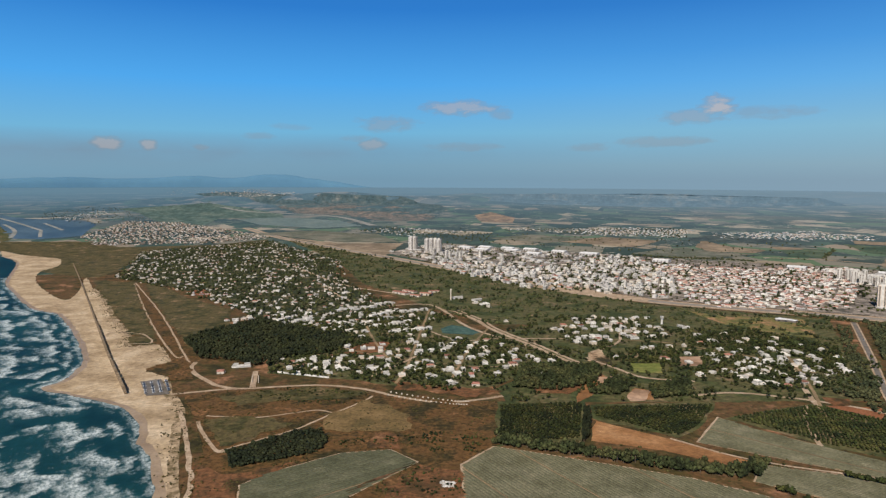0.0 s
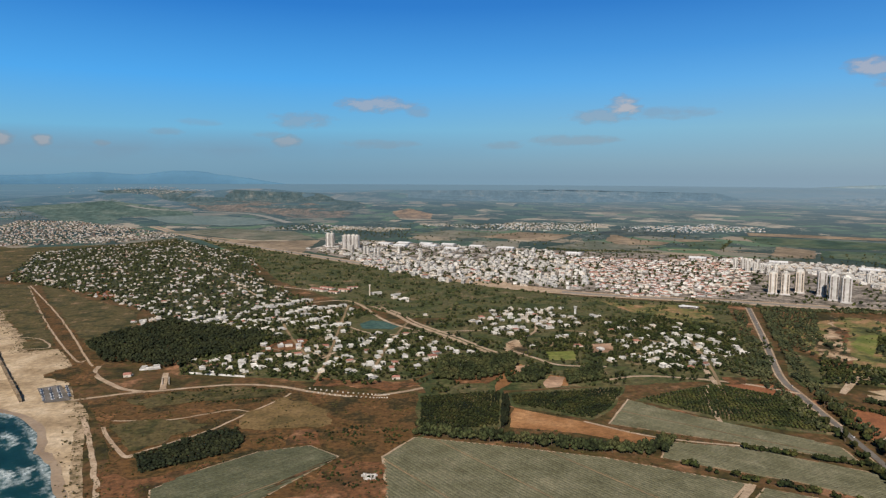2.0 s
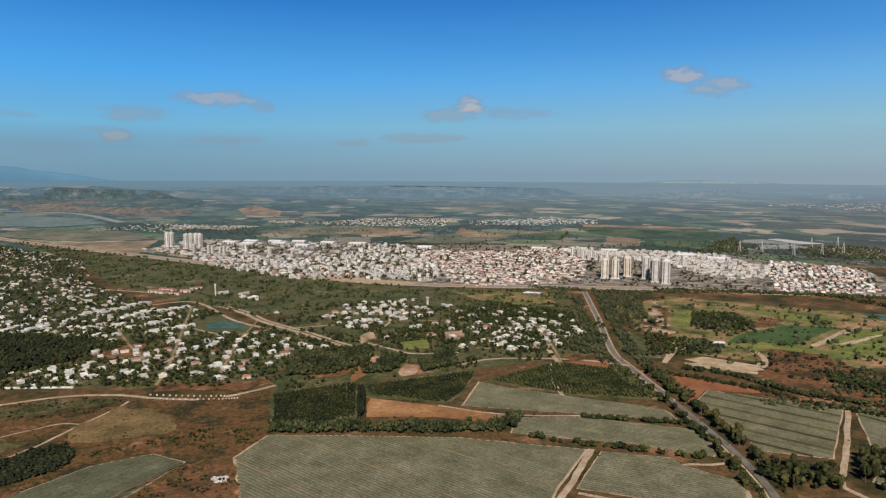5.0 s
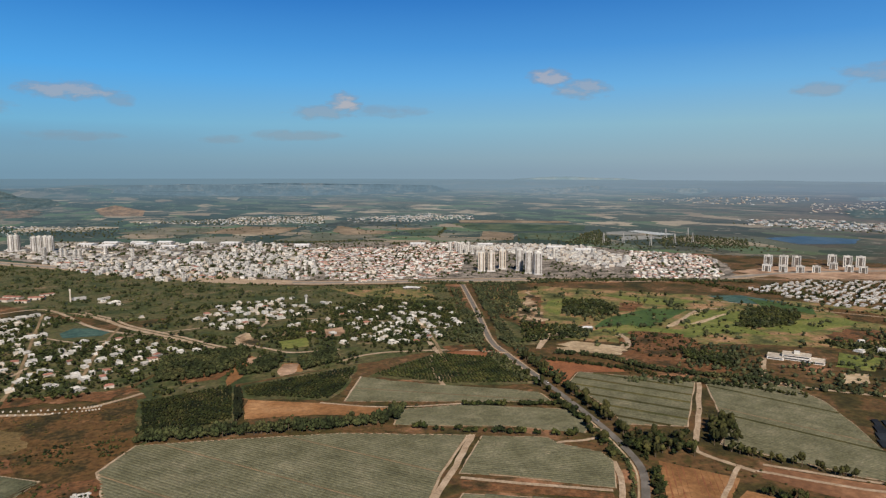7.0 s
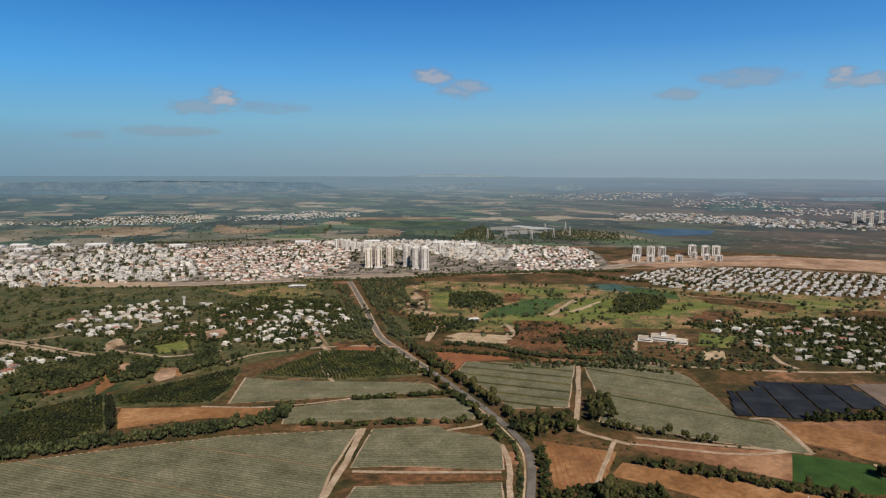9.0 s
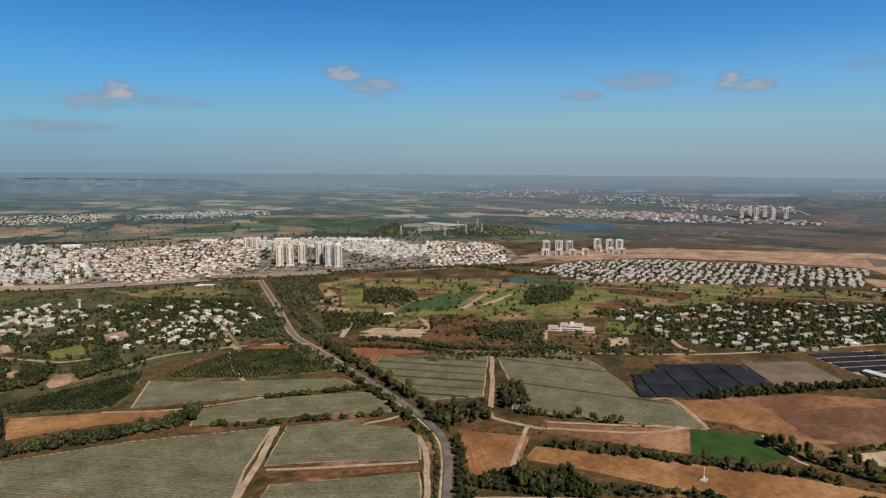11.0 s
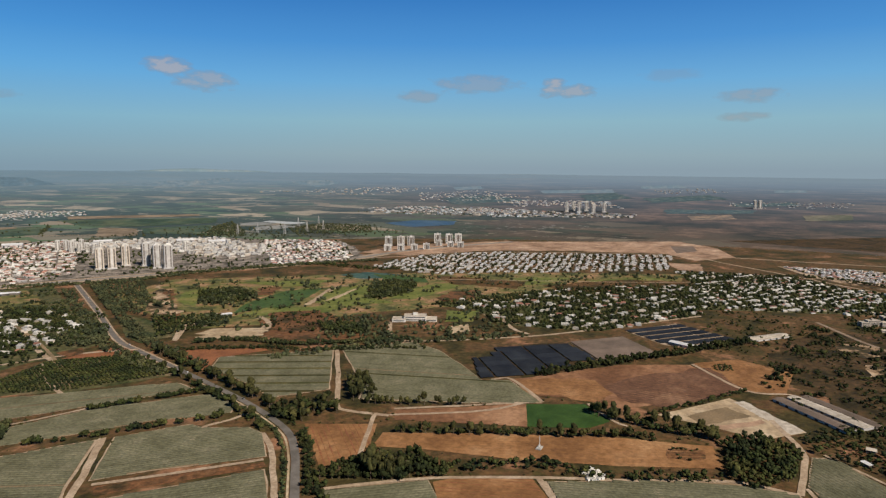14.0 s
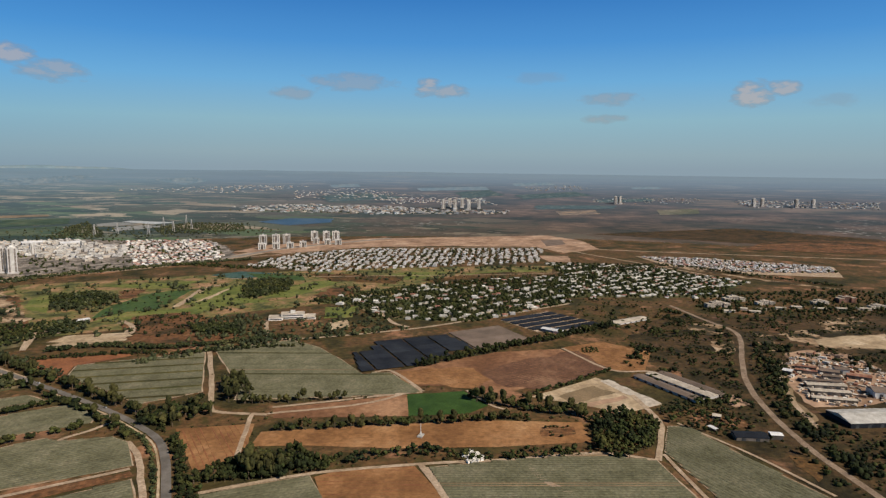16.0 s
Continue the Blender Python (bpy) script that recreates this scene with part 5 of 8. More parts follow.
for name, outline, m, label in (
    ("fish_pond", [(-3960, 5829), (-3397, 5300), (-2777, 5040), (-2478, 4659), (-2037, 3666), (-2152, 3469), (-2314, 3494), (-2643, 3880)], POND_FAR, "deep blue fish ponds beyond the dunes"),
    ("meadow", [(-3550, 7123), (-3120, 8752), (-1490, 6075), (-1327, 5405), (-1837, 5334), (-1639, 4420), (-2194, 4972), (-2907, 6231)], TEALCROP, "teal green meadow on the plain"),
    ("fish_pond", [(-1659, 5259), (-1470, 5581), (-817, 5124), (-562, 4500), (-834, 4287), (-1294, 4604)], POND_PALE, "pale grey-green ponds on the plain"),
    ("scrub_land", [(-2270, 3330), (-1832, 3330), (-1520, 3060), (-1114, 3170), (-930, 3480), (-830, 3080), (-1250, 3000), (-1300, 2720), (-1390, 2560), (-1600, 2640), (-1800, 2760), (-2050, 2950)], OLIVE, "olive and brown scrub between village and villas"),
    ("scrub_land", [(-2995, 4401), (-2620, 3959), (-2275, 3409), (-2270, 3327), (-2700, 3400)], MAQUIS, "dark spit of land beside the ponds"),
    ("lake", [(2753, 1767), (3003, 1730), (3062, 1514), (2838, 1426), (2635, 1542)], POND_FAR, "narrow blue reservoir on the plain"),
    ("glasshouses", [(2353, 2357), (2470, 2358), (2440, 2190), (2330, 2200), (2290, 2280)], DIKE, "dull white glasshouse roofs on the plain"),
    ("glasshouses", [(2490, 2340), (2565, 2350), (2572, 2100), (2460, 2120), (2470, 2210)], FARWALL, "white glasshouse roofs on the plain"),
    ("glasshouses", [(2123, 2044), (2260, 2160), (2400, 2130), (2366, 1985), (2240, 2010)], DIKE, "dull white glasshouse roofs on the plain"),
    ("ridge", [(-5677, 14940), (-5708, 17655), (-3206, 14237), (-1145, 10535), (-55, 8149), (67, 6430), (-340, 5847), (-1169, 6635), (-2101, 8119), (-3446, 10132)], RIDGE, "green ridge on the plain, tinted blue like haze"),
    ("ridge", [(650, 9200), (1500, 14500), (5200, 17500), (7800, 13500), (5400, 8700), (2600, 7900)], BLUERIDGE, "wooded ridge on the plain, painted haze blue"),
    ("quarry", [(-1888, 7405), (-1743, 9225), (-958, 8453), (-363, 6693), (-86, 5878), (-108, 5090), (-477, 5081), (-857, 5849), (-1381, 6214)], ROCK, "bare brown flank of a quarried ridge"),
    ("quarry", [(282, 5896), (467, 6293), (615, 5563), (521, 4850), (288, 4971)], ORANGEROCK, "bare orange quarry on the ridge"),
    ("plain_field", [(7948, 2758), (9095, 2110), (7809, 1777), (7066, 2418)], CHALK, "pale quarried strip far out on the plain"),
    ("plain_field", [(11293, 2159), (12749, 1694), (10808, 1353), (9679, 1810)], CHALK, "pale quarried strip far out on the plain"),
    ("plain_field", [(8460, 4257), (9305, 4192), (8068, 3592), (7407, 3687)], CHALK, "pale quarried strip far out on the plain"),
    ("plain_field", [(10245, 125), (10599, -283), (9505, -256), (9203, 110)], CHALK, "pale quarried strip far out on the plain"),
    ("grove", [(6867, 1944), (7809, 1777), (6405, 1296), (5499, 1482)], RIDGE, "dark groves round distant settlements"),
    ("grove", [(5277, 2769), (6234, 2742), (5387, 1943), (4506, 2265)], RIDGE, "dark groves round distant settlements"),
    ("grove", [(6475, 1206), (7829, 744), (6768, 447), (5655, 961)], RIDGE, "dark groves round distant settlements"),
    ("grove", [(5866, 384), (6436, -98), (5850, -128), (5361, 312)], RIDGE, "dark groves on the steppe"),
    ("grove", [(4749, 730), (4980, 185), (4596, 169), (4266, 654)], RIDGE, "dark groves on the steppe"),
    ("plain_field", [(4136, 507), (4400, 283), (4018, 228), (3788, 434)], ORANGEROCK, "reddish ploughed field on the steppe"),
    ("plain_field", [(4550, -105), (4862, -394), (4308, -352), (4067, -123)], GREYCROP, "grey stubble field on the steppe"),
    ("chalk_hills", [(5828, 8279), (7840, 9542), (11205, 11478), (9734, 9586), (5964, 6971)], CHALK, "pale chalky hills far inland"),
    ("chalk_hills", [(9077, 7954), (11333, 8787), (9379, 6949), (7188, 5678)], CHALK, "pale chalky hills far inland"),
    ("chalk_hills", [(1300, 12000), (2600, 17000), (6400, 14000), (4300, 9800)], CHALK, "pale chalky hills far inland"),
    ("plain_field", [(-880, 3623), (-522, 3257), (-199, 3259), (-241, 2744), (-416, 2956), (-663, 3313)], STUBBLE, "tan stubble beside the motorway"),
    ("plain_field", [(-1148, 3840), (-890, 3667), (-531, 3312), (-224, 3315), (-388, 3851), (-527, 3847), (-776, 4091)], GREYCROP, "grey-green field beside the motorway"),
    ("plain_field", [(1264, 3445), (1628, 3879), (1812, 3396), (1589, 3308)], DARKCROP, "dark green field behind the town"),
    ("plain_field", [(1202, 3103), (1380, 3448), (1380, 3108), (1485, 2964), (1361, 2828), (1187, 2913)], STUBBLE, "tan stubble field behind the town"),
    ("plain_field", [(820, 2821), (1160, 3102), (1187, 2913), (1341, 2785), (1151, 2688), (943, 2685)], GREYCROP, "grey-green field behind the town"),
    ("plain_field", [(1611, 3112), (1766, 2970), (1551, 2634), (1449, 2708)], DEEPGREEN, "deep green field behind the town"),
    ("plain_field", [(1560, 3120), (1700, 3060), (1640, 2935), (1540, 2990)], STUBBLE, "tan field behind the town"),
    ("plain_field", [(2006, 3256), (2564, 2727), (2330, 2490), (1995, 2634), (1870, 2850)], DEEPGREEN, "deep green fields on the plain"),
    ("plain_field", [(2188, 3450), (2703, 3012), (2606, 2904), (2073, 3268)], STUBBLE, "long yellow stubble strip on the plain"),
    ("plain_field", [(1869, 2732), (1922, 2537), (1732, 2286), (1619, 2376)], STUBBLE, "tan field behind the town"),
    ("plain_field", [(1940, 2540), (2230, 2420), (2035, 2177), (1862, 2188), (1800, 2330)], DEEPGREEN, "deep green field behind the town"),
    ("plain_field", [(600, 3350), (900, 3650), (1150, 3420), (900, 3080)], STUBBLE, "brown field on the plain behind the town"),
    ("plain_field", [(250, 3560), (520, 3800), (800, 3560), (520, 3280)], GREYCROP, "grey-green field on the plain behind the town"),
    ("plain_field", [(2754, 176), (3275, -429), (2957, -927), (2625, -828), (2627, -350)], DARKSCRUB, "wide dark brown steppe on the plain"),
    ("plain_field", [(2842, -529), (2895, -927), (2419, -781), (2405, -352)], REDHEATH, "bare red-brown ground on the plain"),
):
    patch(name, outline, m, 1.5, 60 if m in (ROCK, RIDGE, BLUERIDGE, CHALK) else 14, 40, label, "field" if "field" in name or name == "meadow" else "water" if m in (POND_FAR, POND_PALE) else "ground", grain=500 if m in (ROCK, RIDGE, BLUERIDGE, CHALK) else 180)
for line, wide in (([(-3641, 5357), (-3014, 4652), (-2518, 4074)], 26), ([(-3103, 4604), (-2659, 4038), (-2350, 3530)], 24), ([(-2883, 4719), (-2381, 4077)], 24), ([(-2518, 4074), (-2232, 3598)], 20)):
    ribbon("dike", line, wide, DIKE, 2.2, "pale dike between fish ponds", "dike", rough=0.3, step=60)
ribbon("far_road", [(-2489, 7381), (-1947, 6537), (-1185, 5947), (-844, 5510), (-487, 4547)], 60, DIKE, 2.2, "pale winding road below the ridge", "road", rough=0.3, step=80)
ribbon("country_road", [(1321, 2669), (1427, 2633), (1561, 2563), (1667, 2433)], 14, TRACK, 2.2, "pale road behind the town", "road", rough=0.3, step=40)
ribbon("country_road", [(2224, 123), (2232, -193), (2268, -734)], 12, TRACK, 1.2, "pale road across the steppe", "road", rough=0.3, step=40)
ribbon("earth_bank", [(1905, -69), (1825, -196), (1734, -311), (1654, -461)], 22, SANDY, 1.0, "pale earth bank below the white houses", "bank", rough=1.5, step=14)

PANELS = [[(829, 379), (855, 362), (913, 373), (984, 291), (925, 221), (814, 269), (752, 333)], [(1107, 220), (1206, 151), (1143, 54), (1047, 87), (1045, 145)], [(989, 283), (1061, 210), (984, 139), (901, 207)]]

# ---- heath, dunes, clearings ----
for name, outline, m, label in (
    ("dune_grass", [(-1118, 2056), (-959, 2002), (-750, 1599), (-618, 1366), (-577, 1291), (-657, 1332), (-797, 1553)], OLIVE, "olive scrub on the dunes beside the aqueduct"),
    ("dune_grass", [(-980, 2120), (-700, 1751), (-582, 1639), (-524, 1581), (-444, 1334), (-463, 1187), (-497, 1235), (-631, 1470), (-800, 1760)], OLIVE, "olive scrub behind the dune tracks"),
    ("dune_grass", [(-636, 1296), (-597, 1310), (-563, 1240), (-603, 1236)], OLIVE, "olive tufts beside the sand plaza"),
    ("sand_plaza", [(-595, 1197), (-550, 1239), (-483, 1119), (-508, 1078), (-544, 1124)], SAND, "bare pale sand plaza behind the aqueduct"),
    ("dune_grass", [(-505, 1078), (-472, 1132), (-434, 1090), (-400, 1018), (-436, 1010), (-463, 1045), (-493, 1059)], HEATH, "dry scrub beside the car park"),
    ("green_scrub", [(-319, 848), (-285, 852), (-232, 848), (-198, 826), (-219, 798), (-251, 764), (-268, 753), (-289, 790)], OLIVE, "green scrub on the heath"),
    ("green_scrub", [(-330, 930), (-280, 960), (-190, 978), (-110, 950), (-150, 925), (-230, 920), (-290, 900)], OLIVE, "green scrub below the coast road"),
    ("dry_grass", [(-163, 839), (-112, 925), (-41, 848), (-36, 810), (-97, 802), (-150, 806)], GRASS_TAN, "tan dry grass on the heath"),
    ("dry_grass", [(-62, 915), (62, 905), (71, 761), (-8, 783), (-47, 840)], HEATH, "orange-brown grass on the heath"),
    ("red_earth", [(-26, 707), (14, 695), (21, 655), (18, 590), (30, 500), (-60, 520), (-77, 609), (-46, 671)], REDHEATH, "red-brown bare earth between fields"),
    ("red_earth", [(-229, 677), (-174, 710), (-166, 700), (-204, 665), (-214, 654), (-200, 609), (-247, 609), (-282, 706)], REDHEATH, "red-brown bare earth on the heath"),
    ("red_earth", [(-88, 798), (-54, 790), (-57, 753), (-91, 750)], REDHEATH, "red-brown bare earth on the heath"),
    ("clearing", [(265, 1183), (299, 1200), (293, 1102), (255, 1097)], SANDY, "sandy clearing between the villas"),
    ("clearing", [(250, 1033), (278, 1037), (272, 1003), (246, 1001)], PALESOIL, "sandy clearing between the villas"),
    ("clearing", [(428, 1155), (471, 1157), (446, 1095), (408, 1093)], PALESOIL, "bare building plot between the villas"),
    ("clearing", [(139, 977), (223, 1010), (198, 947), (140, 952)], REDHEATH, "red-brown clearing below the trees"),
    ("clearing", [(-80, 1008), (44, 972), (98, 967), (49, 935), (-73, 969)], REDHEATH, "red-brown strip beside the coast road"),
    ("clearing", [(-183, 1181), (-163, 1230), (-119, 1262), (-101, 1235), (-116, 1195), (-149, 1163)], REDHEATH, "red bare earth beside the pine wood"),
    ("clearing", [(272, 938), (295, 972), (315, 963), (295, 920), (272, 915)], PALESOIL, "sandy clearing below the trees"),
    ("clearing", [(564, 933), (592, 929), (576, 897), (551, 900)], REDHEATH, "red-brown clearing below the trees"),
    ("lawn", [(328, 1111), (380, 1112), (365, 1053), (318, 1060)], TURF, "green lawn between the villas"),
    ("fairway", [(946, 942), (1028, 960), (1114, 968), (1174, 917), (1058, 876), (988, 850), (946, 884), (881, 903)], FAIRGREEN, "dark green irrigated fairway"),
    ("fairway", [(1037, 837), (1132, 879), (1234, 873), (1257, 852), (1134, 764), (1114, 683), (1066, 754), (1039, 797)], TURF, "mown green golf fairway"),
    ("fairway", [(924, 1098), (997, 1153), (1063, 1152), (1035, 1117), (978, 1103), (929, 1051), (889, 1047)], TURF, "mown green golf fairway"),
    ("fairway", [(1399, 935), (1416, 784), (1359, 746), (1339, 851)], FAIRGREEN, "dark green irrigated fairway"),
    ("red_earth", [(1200, 640), (1290, 640), (1330, 590), (1240, 560), (1170, 590)], REDHEATH, "red-brown rough ground on the golf course"),
    ("fairway", [(1136, 1147), (1230, 1016), (1280, 967), (1171, 968), (1144, 1018)], TURF, "mown green golf fairway"),
    ("bare_sand", [(1053, 824), (1133, 840), (1203, 851), (1205, 845), (1089, 818)], SAND, "pale sand bunker on the golf course"),
    ("bare_sand", [(735, 843), (777, 844), (825, 773), (810, 750), (749, 801)], SAND, "pale bare sand below the golf course"),
    ("bare_sand", [(994, 497), (1020, 474), (975, 453), (944, 471)], SAND, "pale sandy yard among trees"),
    ("red_earth", [(921, 842), (982, 779), (960, 728), (862, 663), (818, 705), (813, 762), (892, 820)], REDHEATH, "red-brown rough ground below the golf course"),
    ("red_earth", [(1099, 1049), (1140, 1014), (1062, 969), (1032, 986)], REDHEATH, "red-brown rough ground on the golf course"),
    ("red_earth", [(870, 1100), (870, 1046), (821, 974), (789, 970), (787, 998)], REDHEATH, "red-brown rough ground beside the golf course"),
    ("meadow", [(760, 1071), (771, 1033), (758, 919), (712, 860), (656, 871), (666, 919)], MAQUIS, "green scrubby meadow beside the road"),
    ("clearing", [(882, 1163), (900, 1148), (1059, 1329), (957, 1182), (839, 994), (774, 987)], SANDY, "bare sandy slope beside the golf course"),
    ("lawn", [(1100, 562), (1116, 516), (1040, 497), (1031, 524)], TURF, "green lawn beside the school"),
    ("building_ground", [(2446, 347), (2490, 275), (2344, 244), (2254, 299)], NET, "grey pit in the building ground"),
    ("building_ground", [(2090, -1), (2126, -185), (2050, -536), (1848, -511), (1828, -294), (1889, -97)], TRACK, "pale building ground round white houses"),
    ("sand_pit", [(1136, -286), (1183, -344), (1205, -408), (1110, -379), (1107, -324), (1102, -286)], SAND, "pale open sand pit"),
    ("sand_pit", [(1188, -102), (1195, -151), (1113, -139), (1122, -111)], SANDY, "pale sand between scrub"),
):
    patch(name, outline, m, 0.72, 12 if m in (OLIVE, REDHEATH, SANDY, HEATH, GRASS_TAN) else 3, 7, label, {"dune_grass": "scrub", "green_scrub": "scrub", "sand_plaza": "sand", "bare_sand": "sand"}.get(name, "ground"))
for line, wide in (
    ([(27, 1566), (78, 1460), (106, 1367), (175, 1229), (217, 1133), (252, 1081)], 9), ([(38, 1572), (90, 1464), (118, 1371), (187, 1233), (229, 1137), (264, 1085)], 7), ([(-118, 1031), (-74, 1108), (-49, 1155)], 6), ([(258, 1148), (296, 1078), (326, 1030), (401, 1009)], 7),
    ([(275, 1183), (344, 1257), (373, 1345)], 6), ([(1031, 835), (1180, 901), (1251, 885)], 8), ([(885, 838), (858, 794), (820, 764), (804, 780)], 9), ([(691, 837), (753, 895), (787, 905), (784, 869)], 7), ([(-691, 1309), (-690, 1339), (-631, 1330), (-587, 1283), (-574, 1249), (-615, 1245)], 3.5),
):
    ribbon("dirt_track", line, wide, TRACK, 1.1, "pale sandy track", "track", rough=1.2, step=8)
ribbon("ditch", [(-98, 639), (-71, 668), (-32, 710)], 6, DARKSCRUB, 1.1, "dark ditch along the end of a field", "ditch")

# ---- where the near houses stand ----
def keep_off(spots, holes, houses=(), gap=10.0):
    """Without the spots that lie in holes or too near a house."""
    cells = {}
    for q in houses:
        cells.setdefault((int(q[0] // gap), int(q[1] // gap)), []).append(q)
    out = []
    for p in spots:
        c = int(p[0] // gap), int(p[1] // gap)
        if any(inside(p, h) for h in holes):
            continue
        if any(math.hypot(p[0] - q[0], p[1] - q[1]) < gap for i in (-1, 0, 1) for j in (-1, 0, 1) for q in cells.get((c[0] + i, c[1] + j), ())):
            continue
        out.append(p)
    return out


def clumped(spots, size=55.0, keep=0.0, seed=0.0):
    """Only the spots where growth gathers, with clearings between."""
    return [p for p in spots if noise.noise((p[0] / size, p[1] / size, seed)) + 0.5 * noise.noise((p[0] / size * 3, p[1] / size * 3, seed)) > keep]


LANES = []
CLEARINGS = [[(265, 1183), (299, 1200), (293, 1102), (255, 1097)], [(250, 1033), (278, 1037), (272, 1003), (246, 1001)], [(428, 1155), (471, 1157), (446, 1095), (408, 1093)], [(139, 977), (223, 1010), (198, 947), (140, 952)], [(328, 1111), (380, 1112), (365, 1053), (318, 1060)], [(-183, 1181), (-163, 1230), (-119, 1262), (-101, 1235), (-116, 1195), (-149, 1163)], [(272, 938), (295, 972), (315, 963), (295, 920), (272, 915)], [(564, 933), (592, 929), (576, 897), (551, 900)]]
for line in ([(-111, 1507), (0, 1588), (100, 1391), (203, 1167), (260, 1058)], [(-255, 1288), (-150, 1181), (-44, 1125), (74, 1090), (176, 1126)], [(-33, 1588), (-50, 1289), (-62, 1090), (-74, 997)], [(100, 1391), (49, 1202), (15, 1026)],
             [(315, 1290), (459, 1246), (566, 1127), (637, 1028)], [(-191, 1507), (-141, 1289), (-94, 1125)], [(414, 1196), (506, 1204), (577, 1145), (664, 1143)], [(635, 1182), (572, 988), (516, 849)]):
    ribbon("lane", line, 5, BED, 0.9, "pale lane between gardens", "road")
    LANES += soften(smooth_line(line), 6, 0, False)
POOLHOLE = [(-28, 1408), (13, 1468), (85, 1425), (107, 1320), (70, 1270), (-21, 1303)]
VILLAS_EAST = [(519, 1107), (504, 1070), (491, 1027), (498, 999), (533, 1041), (570, 1114), (521, 1000), (534, 981), (475, 1063), (559, 1037), (614, 1067), (640, 1079), (652, 1062), (675, 1056), (705, 1136), (662, 1127), (668, 1154), (656, 1184), (633, 1187), (643, 1245), (600, 1210), (582, 1256), (583, 1329), (521, 1200), (525, 1322), (520, 1394), (455, 1322), (426, 1303), (410, 1476), (384, 1444), (381, 1298), (423, 1043), (525, 1082), (497, 1161), (397, 1139), (278, 1336), (307, 1306), (507, 1252), (537, 1267), (518, 1159), (557, 1195), (485, 1046), (503, 1044), (543, 1106), (684, 1097), (586, 1160), (620, 1204), (628, 1170), (628, 1124)]
VILLAS_WEST = [(67, 1251), (87, 1275), (78, 1214), (74, 1154), (42, 1184), (18, 1239), (9, 1214), (52, 1212), (100, 1120), (127, 1180), (121, 1103), (129, 1148), (158, 1154), (167, 1128), (193, 1126), (169, 1063), (153, 1058), (-26, 1115), (9, 1069), (24, 1046), (14, 998), (51, 991), (-42, 1069), (-56, 1084), (-81, 1152), (-95, 1124), (-67, 1196), (-113, 1148), (-45, 1171), (-19, 1034), (28, 1282), (238, 1373), (264, 1405), (282, 1391), (262, 1265), (291, 1291), (312, 1299), (409, 1476), (385, 1427), (330, 1397), (143, 1449), (107, 1649), (116, 1617), (84, 1668)]
VILLAS_COAST = [(-249, 1126), (-229, 1124), (-216, 1075), (-202, 1108), (-183, 1112), (-178, 1081), (-159, 1109), (-190, 1054), (-164, 1074), (-129, 1087), (-128, 1137), (-138, 1054), (-357, 1094), (-339, 1092), (-369, 1055), (-245, 1090), (-264, 1116), (-115, 1074), (-111, 1148), (-99, 1174)]
VILLAS_NORTH = [(-532, 1646), (-613, 1768), (-492, 1683), (-473, 1843), (-549, 2049), (-494, 2082), (-366, 1767), (-326, 1733), (-315, 1807), (-265, 1725), (-274, 1818), (-352, 1589), (-409, 1596), (-518, 1673), (-510, 1831), (-435, 1761), (-619, 2098), (-319, 1520), (-252, 1447), (-183, 1419), (-168, 1437), (-257, 1352), (-281, 1351), (-200, 1354)]
TERRACES = [((-137, 1534), (-37, 1577)), ((-118, 1417), (-72, 1439)), ((-114, 1339), (-71, 1361)), ((-66, 1360), (-26, 1376)), ((-147, 1467), (-116, 1488)), ((-377, 1432), (-348, 1490)), ((-340, 1434), (-295, 1469)), ((-258, 1563), (-169, 1617)), ((-175, 1631), (-128, 1666)), ((-142, 1540), (-109, 1572)), ((-233, 1435), (-198, 1397)), ((-174, 1485), (-139, 1528)), ((-159, 1389), (-125, 1404))]
TERRACE_SPOTS = [Vector(p).lerp(Vector(q), k / 8)[:] for p, q in TERRACES for k in range(9)]
HOMES = VILLAS_EAST + VILLAS_WEST + VILLAS_COAST + VILLAS_NORTH
HOMES += scatter(V4, 30, 25, 64)
_rng6 = random.Random(66)


def in_rows(outline, turn, street, lot, share, stray=4.0):
    """Houses in rows along streets, with lots left empty."""
    return [(x + _rng6.uniform(-stray, stray), y + _rng6.uniform(-stray, stray)) for p, q in rows_in(outline, turn, street) for n in [max(1, int((Vector(q) - Vector(p)).length / lot))] for i in range(n) for x, y in [Vector(p).lerp(Vector(q), (i + 0.5) / n)[:]] if _rng6.random() < share]


CLOSE = in_rows([(-510, 1433), (-417, 1559), (-167, 1533), (-164, 1390), (-335, 1337)], 20, 26, 17, 0.6) + in_rows([(-271, 1073), (-230, 1161), (-92, 1235), (-54, 1125), (-132, 1032)], 20, 25, 17, 0.58)
CLOSE += in_rows([(477, 1059), (572, 1204), (677, 1127), (665, 1028), (568, 971), (497, 984)], -20, 25, 18, 0.6) + in_rows([(208, 1339), (295, 1478), (487, 1510), (469, 1340), (291, 1236)], -15, 30, 18, 0.6) + in_rows([(-73, 1289), (87, 1290), (179, 1144), (88, 1027), (-22, 1057)], 15, 34, 19, 0.36)
MORE = keep_off(CLOSE, [PINEWOOD, POOLHOLE], HOMES + TERRACE_SPOTS, 17) + keep_off(scatter(V2, 70, 16, 71) + scatter(V3, 22, 16, 72), [PINEWOOD, POOLHOLE], HOMES + TERRACE_SPOTS, 17)
HOMES_FAR = clumped(in_rows(V1, 20, 29, 17, 0.6, 5), 70, -0.08, 3.0)
HOMES_GOLF = in_rows(V4, -28, 34, 19, 0.62, 5)
HOMES_SOUTH = in_rows(V5, -35, 32, 19, 0.66, 6) + in_rows(V8, -35, 28, 18, 0.72, 5)
HOMES_NEW = in_rows(V6, 12, 22, 17, 0.8, 5)

